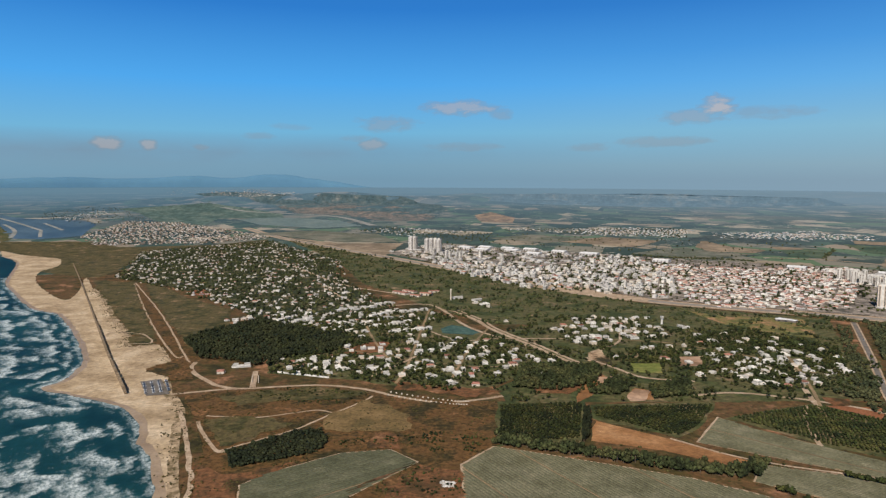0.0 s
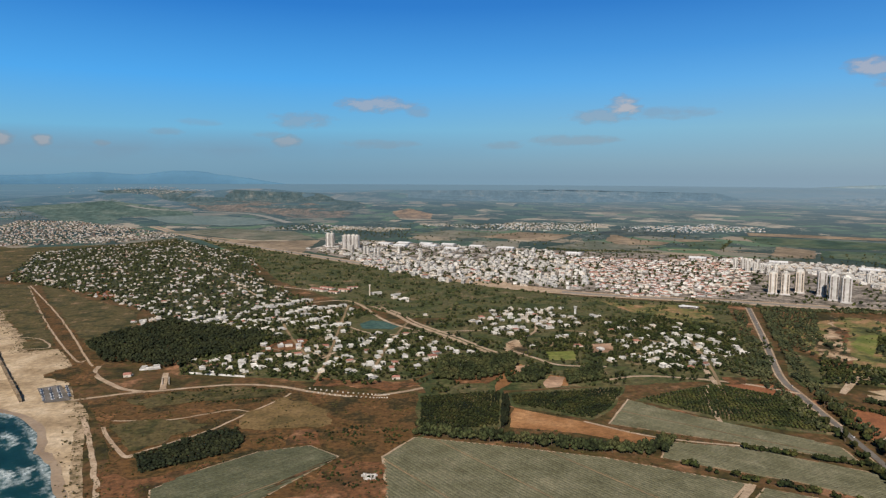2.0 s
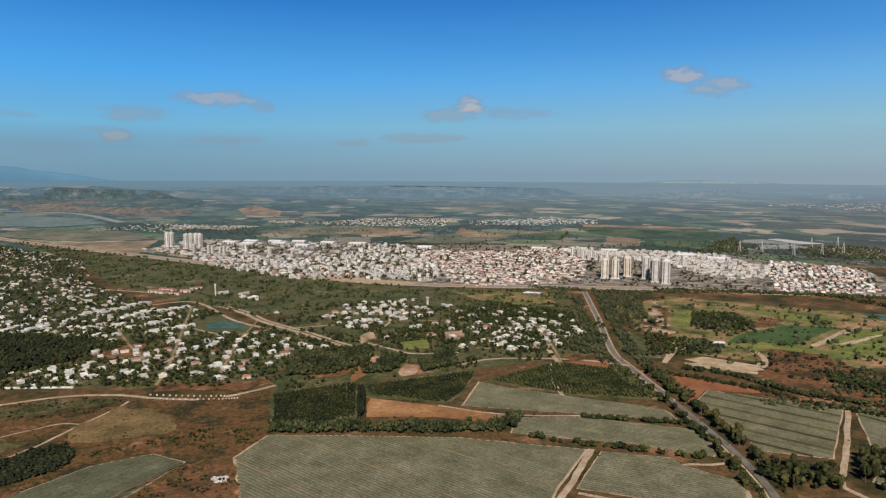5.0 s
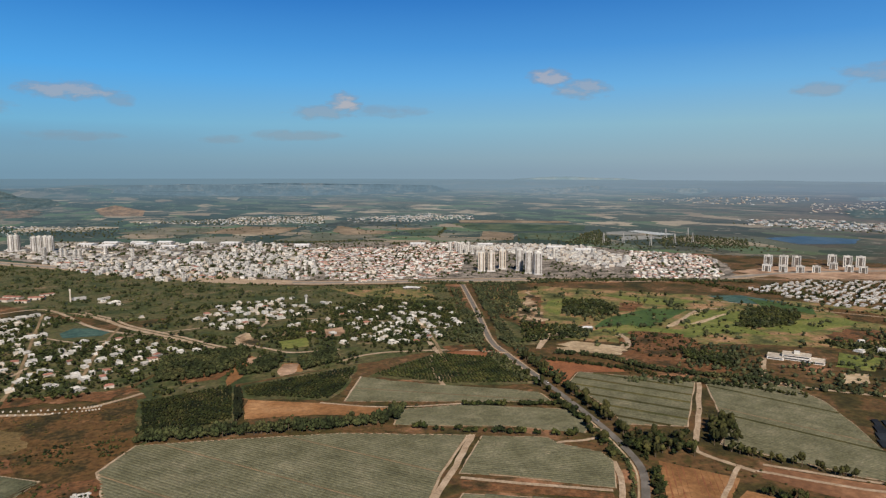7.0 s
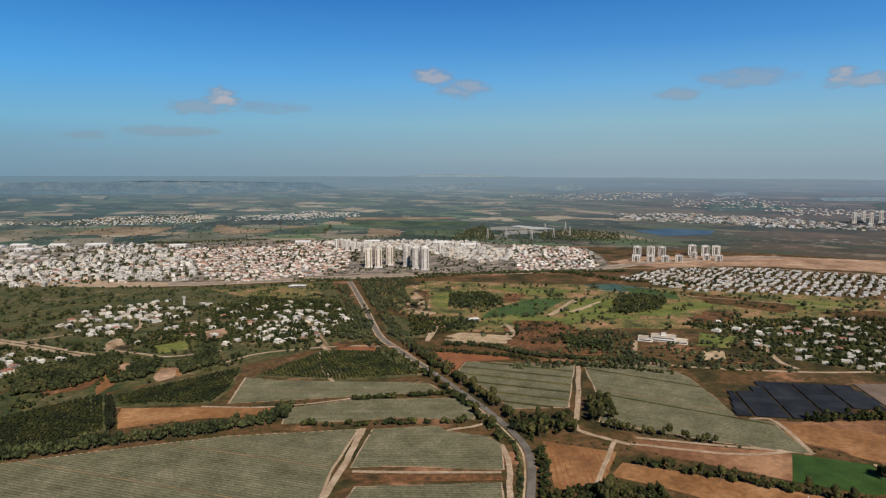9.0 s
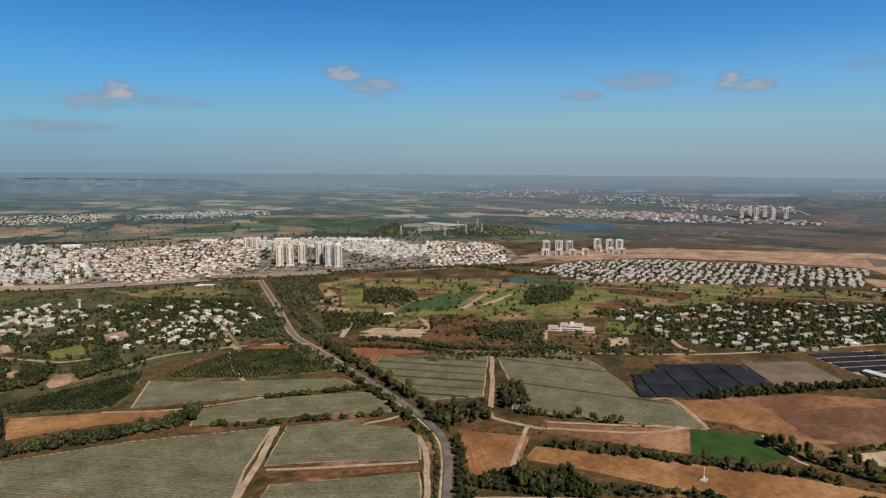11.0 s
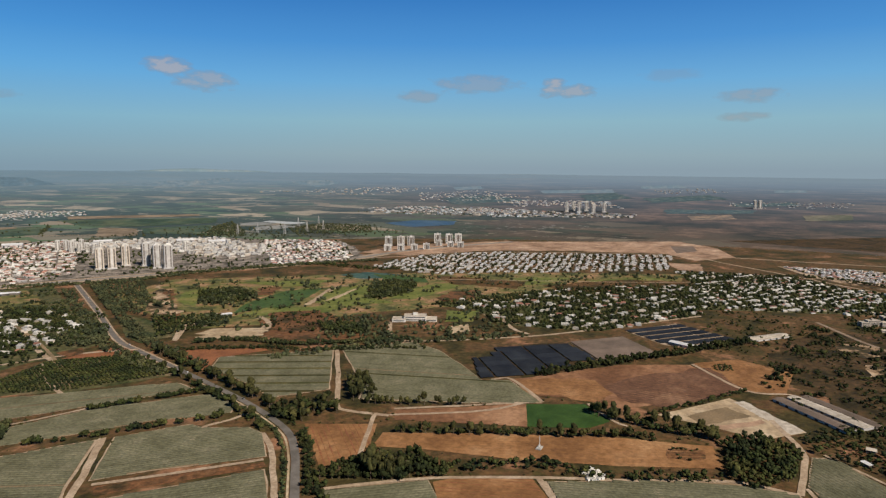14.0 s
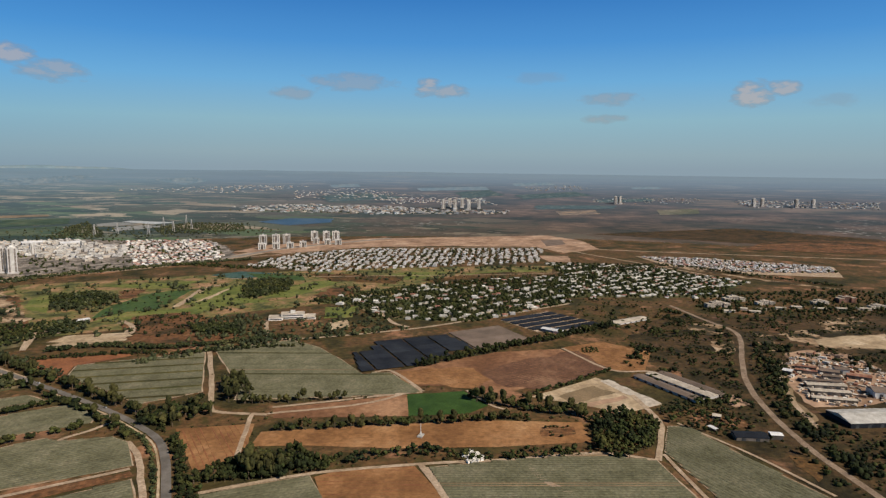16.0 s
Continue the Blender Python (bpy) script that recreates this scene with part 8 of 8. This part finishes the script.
for (p, q), wide, h, m, label in (
    ([(851, -18), (778, -88)], 15, 3.2, NET, "long grey barn with shallow roof"), ([(866, -33), (796, -105)], 15, 3.2, DUSTROOF, "long pale barn with shallow roof"), ([(875, -47), (807, -116)], 12, 3.2, NET, "long grey barn beside the yard"),
    ([(762, -226), (792, -300)], 40, 5.5, FLATROOF, "large open warehouse with pale sheet roof, its shade painted as dark walls"), ([(854, -218), (858, -263)], 11, 5, DUSTROOF, "long workshop with dusty cream roof"), ([(878, -219), (885, -265)], 11, 5, DUSTROOF, "long workshop with dusty cream roof"),
    ([(830, -215), (832, -263)], 9, 4, DUSTROOF, "low pale shed beside the workshops"), ([(899, -218), (905, -266)], 8, 4, NET, "long low shed with grey roof"), ([(930, -203), (926, -213)], 12, 6, SHEET, "small white workshop at the yard"),
    ([(960, -223), (956, -248)], 7, 5, RUST, "shed with rust-red sheet roof"), ([(941, -220), (937, -245)], 7, 5, RUST, "shed with rust-red sheet roof"), ([(949, -251), (946, -273)], 14, 5, NET, "grey shed among stacked goods"), ([(923, -248), (922, -268)], 9, 5, NET, "grey shed among stacked goods"),
    ([(938, -280), (933, -307)], 12, 5, RUST, "shed with rust-red sheet roof"), ([(730, -97), (729, -105)], 8, 4, DUSTROOF, "small pale shed among trees"), ([(680, -112), (687, -143)], 16, 4, PANEL, "dark low shed beside the field"), ([(690, -147), (692, -158)], 9, 5, SHEET, "small white shed beside a dark one"),
    ([(698, -91), (691, -97)], 5, 3, SHEET, "white trailer by the field"), ([(1062, 137), (1043, 91)], 14, 4, SHEET, "white greenhouse roof between the panels"), ([(1142, 28), (1204, -25)], 22, 2.6, DUSTROOF, "wide dusty pale greenhouse roof"),
    ([(846, 904), (867, 894)], 14, 5, SHEET, "white clubhouse on the golf course"), ([(26, 1735), (52, 1742)], 16, 5, FLATROOF, "low pale hall beside a tower"), ([(80, 1700), (100, 1715)], 14, 4.5, FLATROOF, "low pale hall among trees"),
    ([(-136, 1826), (-98, 1790)], 20, 6, TILE, "building with red tiled roof and pale walls"), ([(-112, 1850), (-78, 1820)], 16, 5, TILE, "building with red tiled roof and pale walls"), ([(-88, 1772), (-62, 1757)], 15, 5, TILE, "building with red tiled roof and pale walls"), ([(-62, 1795), (-30, 1785)], 18, 6, TILE, "building with red tiled roof and pale walls"), ([(-40, 1830), (-12, 1838)], 14, 5, TILE, "building with red tiled roof and pale walls"), ([(868, -287), (872, -324)], 24, 8, NET, "dark grey warehouse with shallow roof"), ([(955, -269), (955, -286)], 14, 7, NET, "grey workshop with shallow roof"),
    ([(770, 1468), (795, 1440)], 14, 5, SHEET, "low white shed by the motorway"), ([(758, 1462), (790, 1450)], 14, 5, SHEET, "low white shed by the motorway"),
):
    # the warehouse's dark walls stand in for shade inside an open-sided shed
    between(p, q, wide, h, m, label, PANEL if "dark walls" in label else CREAM if "pale walls" in label else GREYWALL if "hall" in label or "school" in label or "greenhouse" in label else DARKWALL)
def terraced_block(a, storeys, m, label):
    """A long block that steps down in wings, with bands of windows and balconies."""
    ob = tagged(new("apartment_block"), label, "apartment block", "terraced blocks")
    for name, x, y, wa, wb, n in (("main_wing", 0, 0, a * 0.5, 15, storeys), ("side_wing", -a * 0.36, -5, a * 0.3, 17, storeys - 1), ("side_wing", a * 0.36, -4, a * 0.26, 16, storeys - 1)):
        h = n * 3.1
        wing = box_part(name, m, ob, x, y, 0, wa, wb, h)
        part("roof", tri_mesh("roof", *flat_roof(0, 0, h, wa, wb), DUSTROOF), wing)
        for k in range(n):
            box_part("window_band", GLASS, wing, 0, -wb / 2, k * 3.1 + 1.0, wa * 0.86, 0.3, 1.3)
            box_part("window_band", GLASS, wing, -wa / 2, 0, k * 3.1 + 1.0, 0.3, wb * 0.6, 1.3)
    box_part("stair_head", m, ob, 0, 2, storeys * 3.1 + 0.3, 6, 6, 3)
    return ob


cream_block, grey_block, red_block = terraced_block(62, 4, CREAM, "cream terraced apartment block among trees"), terraced_block(58, 4, DUSTROOF, "sandy grey terraced apartment block among trees"), terraced_block(50, 5, RUST, "red-brown apartment block among trees")
for ob, spots in ((cream_block, [(1363, -163), (1419, -258)]), (grey_block, [(1435, -201), (1463, -366), (1452, -465)]), (red_block, [(1501, -422)])):
    for x, y in spots:
        place(ob, x, y, -64, 0.8)
place(terraced_block(60, 2, FLATROOF, "white school building with flat roofs among trees"), *[(1005, 576)][0], -62, 1.35)
for p, q in zip([(1317, -171), (1350, -205), (1356, -236), (1379, -272), (1401, -304), (1399, -343), (1413, -386), (1427, -424), (1328, -217)], [(1319, -191), (1349, -217), (1356, -252), (1380, -290), (1402, -322), (1401, -365), (1414, -404), (1430, -449), (1330, -237)]):
    between(p, q, 12, 3.5, DUSTROOF, "low pale building among trees", CREAM)
for p in [(110, 3007), (178, 2913), (308, 2889), (388, 2763), (632, 2755), (853, 2525)] + [(200, 3023), (301, 2975), (398, 2928), (510, 2838), (615, 2753)] + [(1272, 2324), (1496, 2165), (1669, 1943), (1708, 1823)]:
    place(shed(60, 40, 9, SHEET, "big white industrial hall behind the town", GREYWALL), *p, -35)


def water_tower():
    ob = tagged(new("water_tower"), "white round concrete water tower", "water tower")
    for name, z, h, r0, r1 in (("shaft", 0, 12, 2.4, 2.4), ("tank", 12, 5, 3.2, 4.2), ("lid", 17, 0.8, 4.3, 3.6)):
        ring = [(math.cos(k * math.pi / 8), math.sin(k * math.pi / 8)) for k in range(16)]
        v = [(c * r0, s * r0, z) for c, s in ring] + [(c * r1, s * r1, z + h) for c, s in ring] + [(0, 0, z + h)]
        part(name, tri_mesh(name, v, [t for k in range(16) for t in ((k, (k + 1) % 16, 16 + (k + 1) % 16), (k, 16 + (k + 1) % 16, 16 + k), (16 + k, 16 + (k + 1) % 16, 32))], WHITE), ob)
    return ob


place(water_tower(), *[(487, 1425)][0])
tall = tagged(new("chimney_tower"), "slender cream concrete tower beside a hall", "tower")
box_part("shaft", CREAM, tall, 0, 0, 0, 3.2, 3.2, 27)
box_part("head", CREAM, tall, 0, 0, 27, 4.2, 4.2, 2.5)
place(tall, *[(21, 1717)][0])

# ---- panels in the dark fields ----
for outline, m, turn, gap, label in (
    ([(829, 379), (855, 362), (913, 373), (984, 291), (925, 221), (814, 269), (752, 333)], PANEL, -50, 23, "array of dark blue panels over the ground"),
    ([(1107, 220), (1206, 151), (1143, 54), (1047, 87), (1045, 145)], PANEL, -40, 24, "array of dark panels with pale gaps"), ([(989, 283), (1061, 210), (984, 139), (901, 207)], NET, -42, 14, "grey shade nets over crop beds"),
):
    arr = tagged(new("panel_array"), label, "panels")
    for r, (p, q) in enumerate(rows_in(outline, turn, gap)):
        a, b = Vector(p), Vector(q)
        go = Vector((math.cos(radians(turn)), math.sin(radians(turn))))
        if (b - a).dot(go) < 0:
            a, b = b, a
        u0, u1 = a.dot(go), b.dot(go)
        step = 42.0 if turn == -50 else 400.0
        cuts = [u0] + [k * step for k in range(math.ceil((u0 + 6) / step), math.floor((u1 - 6) / step) + 1)] + [u1]
        for k0, k1 in zip(cuts, cuts[1:]):
            c0, c1 = a + go * (k0 - u0 + 1.8), a + go * (k1 - u0 - 1.8)
            c, long = (c0 + c1) / 2, (c1 - c0).length
            ob = part("panel", tri_mesh("panel", *boxes((0, 0, 0, long, gap * (0.97 if m is NET else 0.72 if turn == -40 else 0.9), 0.25)), m), arr, "", pose(c.x, c.y, 1.6, 1.5, 0, turn))
            box_part("post", GREYWALL, ob, -long * 0.4, 0, -1.5, 0.25, 0.25, 1.5)
            box_part("post", GREYWALL, ob, long * 0.4, 0, -1.5, 0.25, 0.25, 1.5)


# ---- beach: aqueduct, car park, surf ----
def arch_bay(long, h, thick):
    """One bay of an arched wall: a pier, and a round arch beside it, with a crumbling top."""
    r, z0 = long * 0.32, h * 0.28
    arc = [(long * 0.5 - r * math.cos(math.pi * k / 10), z0 + r * math.sin(math.pi * k / 10)) for k in range(11)]
    face = [(0, 0), (long * 0.5 - r, 0)] + arc + [(long * 0.5 + r, 0), (long, 0), (long, h), (0, h)]
    bm = bmesh.new()
    low = [bm.verts.new((x, -thick / 2, z)) for x, z in face]
    bm.faces.new(low)
    res = bmesh.ops.extrude_face_region(bm, geom=list(bm.faces))
    bmesh.ops.translate(bm, vec=(0, thick, 0), verts=[g for g in res["geom"] if isinstance(g, bmesh.types.BMVert)])
    bmesh.ops.recalc_face_normals(bm, faces=list(bm.faces))
    bmesh.ops.triangulate(bm, faces=list(bm.faces))
    me = bpy.data.meshes.new("arch_bay")
    bm.to_mesh(me)
    bm.free()
    me.materials.append(STONE)
    return me


AQ = [(-474, 946), (-617, 1173), (-759, 1406), (-1187, 2107), (-1400, 2450)]
aqueduct = tagged(new("aqueduct"), "ancient sandstone aqueduct on low arches across the beach", "aqueduct")
bay = [arch_bay(8, h, 3.4) for h in (6.2, 5.4, 4.6)]
low_wall = [tri_mesh("wall_stretch", *boxes((4, 0, 0, 8, 3.2, h)), STONE) for h in (3.2, 2.2)]
rng_a = random.Random(5)
for a, b in zip(AQ, AQ[1:]):
    a, b = Vector(a), Vector(b)
    n = int((b - a).length / 8)
    for i in range(n):
        c = a.lerp(b, i / n)
        X, Y, Z, s = land(c.x, c.y)
        near = c.y < 1400
        me = rng_a.choice(bay if near and rng_a.random() < 0.93 else low_wall)
        part("arch_bay" if me in bay else "wall_stretch", me, aqueduct, "", pose(X, Y, Z + 0.3, 0, 0, math.degrees(math.atan2((b - a).y, (b - a).x))) @ Matrix.Diagonal((s, s, s * rng_a.uniform(0.85, 1.1), 1)))

patch("car_park", [(-480, 1006), (-453, 1020), (-408, 946), (-440, 938)], ASPHALT, 0.9, 0.3, 20, "grey asphalt car park behind the beach", "car park")


def car():
    ob = tagged(new("car"), "small parked car on the beach car park", "car", "parked cars")
    v, f = boxes((0, 0, 0.3, 4.4, 1.8, 0.65))
    part("body", tri_mesh("body", v, f, CARS), ob)
    v = [(-1.5, -0.85, 0.95), (1.0, -0.85, 0.95), (1.0, 0.85, 0.95), (-1.5, 0.85, 0.95), (-1.1, -0.7, 1.5), (0.3, -0.7, 1.5), (0.3, 0.7, 1.5), (-1.1, 0.7, 1.5)]
    part("cabin", tri_mesh("cabin", v, [(0, 1, 5), (0, 5, 4), (1, 2, 6), (1, 6, 5), (2, 3, 7), (2, 7, 6), (3, 0, 4), (3, 4, 7), (4, 5, 6), (4, 6, 7)], GLASS), ob)
    for x in (-1.4, 1.4):
        for y in (-0.85, 0.85):
            ring = [(math.cos(k * math.pi / 5) * 0.32, math.sin(k * math.pi / 5) * 0.32) for k in range(10)]
            v = [(x + c, y + s, 0.32 + z) for s in (-0.12, 0.12) for c, z in ring]
            part("wheel", tri_mesh("wheel", v, [t for k in range(10) for t in ((k, (k + 1) % 10, 10 + (k + 1) % 10), (k, 10 + (k + 1) % 10, 10 + k))] + [(0, k, k + 1) for k in range(1, 9)] + [(10, 11 + k, 10 + k) for k in range(1, 9)], GLASS), ob)
    return ob


cars = car()
lot_a, lot_b = Vector((-460, 1008)), Vector((-428, 946))
axis = (lot_b - lot_a).normalized()
across = Vector((axis.y, -axis.x))
rng_c = random.Random(9)
for lane in (-16, -5, 5, 16):
    for k in range(17):
        if rng_c.random() < 0.82:
            q = lot_a + axis * (5 + k * 3.6) + across * (lane - 2)
            place(cars, q.x, q.y, math.degrees(math.atan2(across.y, across.x)) + rng_c.uniform(-3, 3), 1.0, 0.75)
for x, y, turn in ((545, 548, 72), (586, 690, 75), (700, 1010, 63), (640, 880, 70), (840, 1278, 62)):
    place(cars, x + 2, y, turn, 1.1, 0.7)




# ---- small things ----
wall = tagged(new("garden_wall"), "long white garden wall in front of the villas", "wall")
p, q = [Vector(c) for c in [(-276, 1056), (-184, 1026)]]
for i in range(12):
    c = p.lerp(q, (i + 0.5) / 12)
    box_part("wall_panel", WHITE, wall, c.x, c.y, 0, (q - p).length / 12 - 0.1, 0.5, 3.0).rotation_euler = (0, 0, math.atan2((q - p).y, (q - p).x))
stones = [(-81, 942), (-32, 919), (10, 904), (34, 900)]
for line in (stones, [(x + 3, y + 13) for x, y in stones]):
    pts = soften(smooth_line(line), 5.5, 0, False)
    fence = tagged(new("guard_rail"), "row of white concrete posts beside the coast road", "posts")
    for x, y in pts:
        box_part("post", DUSTROOF, fence, x, y, 0.3, 2.2, 1.3, 1.7)
gate = tagged(new("gate_walls"), "two pale walls beside a sandy lane", "wall")
lane_a, lane_b = [(-293, 991), (-311, 1056)]
for x, y in [(-306, 1019), (-296, 1019)]:
    box_part("wall_panel", CREAM, gate, x, y, 0, 1.0, 34, 2.5).rotation_euler = (0, 0, math.atan2(*[b - a for a, b in zip(lane_a, lane_b)][::-1]) - math.pi / 2)
mast = tagged(new("mast"), "thin white mast on a concrete base in a field", "mast")
box_part("pole", WHITE, mast, 0, 0, 0.5, 0.55, 0.55, 13)
box_part("base", FLATROOF, mast, 0, 0, 0.4, 9, 5, 1.2)
box_part("cabinet", WHITE, mast, 3, 1, 1.6, 1.5, 1.2, 1.6)
place(mast, *[(584, 190)][0])


def rubble_heap(outline, count, seed, label):
    """A heap of loose pale blocks."""
    rng, v, f = random.Random(seed), [], []
    for x, y in scatter(outline, count, 1, 92 + seed):
        bv, bf = boxes((0, 0, 0, rng.uniform(1, 4), rng.uniform(1, 3), rng.uniform(0.6, 2.4)))
        a = rng.uniform(0, 3)
        f += [tuple(i + len(v) for i in t) for t in bf]
        v += [(x + bx * math.cos(a) - by * math.sin(a), y + bx * math.sin(a) + by * math.cos(a), 0.4 + bz) for bx, by, bz in bv]
    tagged(new("rubble_heap", tri_mesh("rubble_heap", v, f, FLATROOF)), label, "rubble", "", "stuff")


rubble_heap([(552, 138), (565, 134), (562, 121), (549, 117), (540, 129)], 90, 4, "heap of white rubble and debris")
rubble_heap([(-3, 663), (12, 664), (14, 650), (0, 650)], 26, 5, "small heap of white debris on the heath")


def pylon():
    """A lattice pylon: four leaning legs, braces and three cross-arms."""
    ob = tagged(new("pylon"), "tall grey lattice power pylon on the plain", "pylon", "pylons")
    for sx in (-1, 1):
        for sy in (-1, 1):
            v, f = boxes((0, 0, 0, 1.0, 1.0, 44))
            lean = np.array([[x + sx * (4.2 - 3.6 * z / 44), y + sy * (4.2 - 3.6 * z / 44), z] for x, y, z in v])
            part("leg", tri_mesh("leg", lean, f, GREYWALL), ob)
    for z in (10, 20, 29):
        w = 8.4 - 7.2 * z / 44
        box_part("brace", GREYWALL, ob, 0, w / 2, z, w, 0.5, 0.6)
        box_part("brace", GREYWALL, ob, 0, -w / 2, z, w, 0.5, 0.6)
    for z, w in ((32, 17), (37, 21), (42, 14)):
        box_part("cross_arm", GREYWALL, ob, 0, 0, z, w, 0.9, 0.9)
    return ob


lattice = pylon()
for x, y in [(1972, 1983), (2057, 1955), (2089, 1835), (2203, 1810), (2307, 1804)] + [(2369, 1998), (2500, 1983)]:
    place(lattice, x, y, 25, 1.0)

rng_g = random.Random(12)
v, f, kinds = [], [], []
for x, y in scatter([(975, -211), (1048, -251), (1046, -310), (990, -336), (910, -348), (835, -306), (806, -230), (861, -199)], 320, 5, 97):
    bv, bf = boxes((0, 0, 0, rng_g.uniform(2, 9), rng_g.uniform(1.5, 4), rng_g.uniform(0.8, 3)))
    a = radians(-28 + rng_g.choice((0, 90)) + rng_g.uniform(-6, 6))
    f += [tuple(i + len(v) for i in t) for t in bf]
    kinds += [rng_g.choice((0, 0, 1, 2, 3))] * len(bf)
    v += [(x + bx * math.cos(a) - by * math.sin(a), y + bx * math.sin(a) + by * math.cos(a), 0.3 + bz) for bx, by, bz in bv]
tagged(new("stacked_goods", tri_mesh("stacked_goods", v, f, [DUSTROOF, RUST, NET, FLATROOF], kinds)), "stacked goods, scrap and containers round the workshops", "goods", "", "stuff")
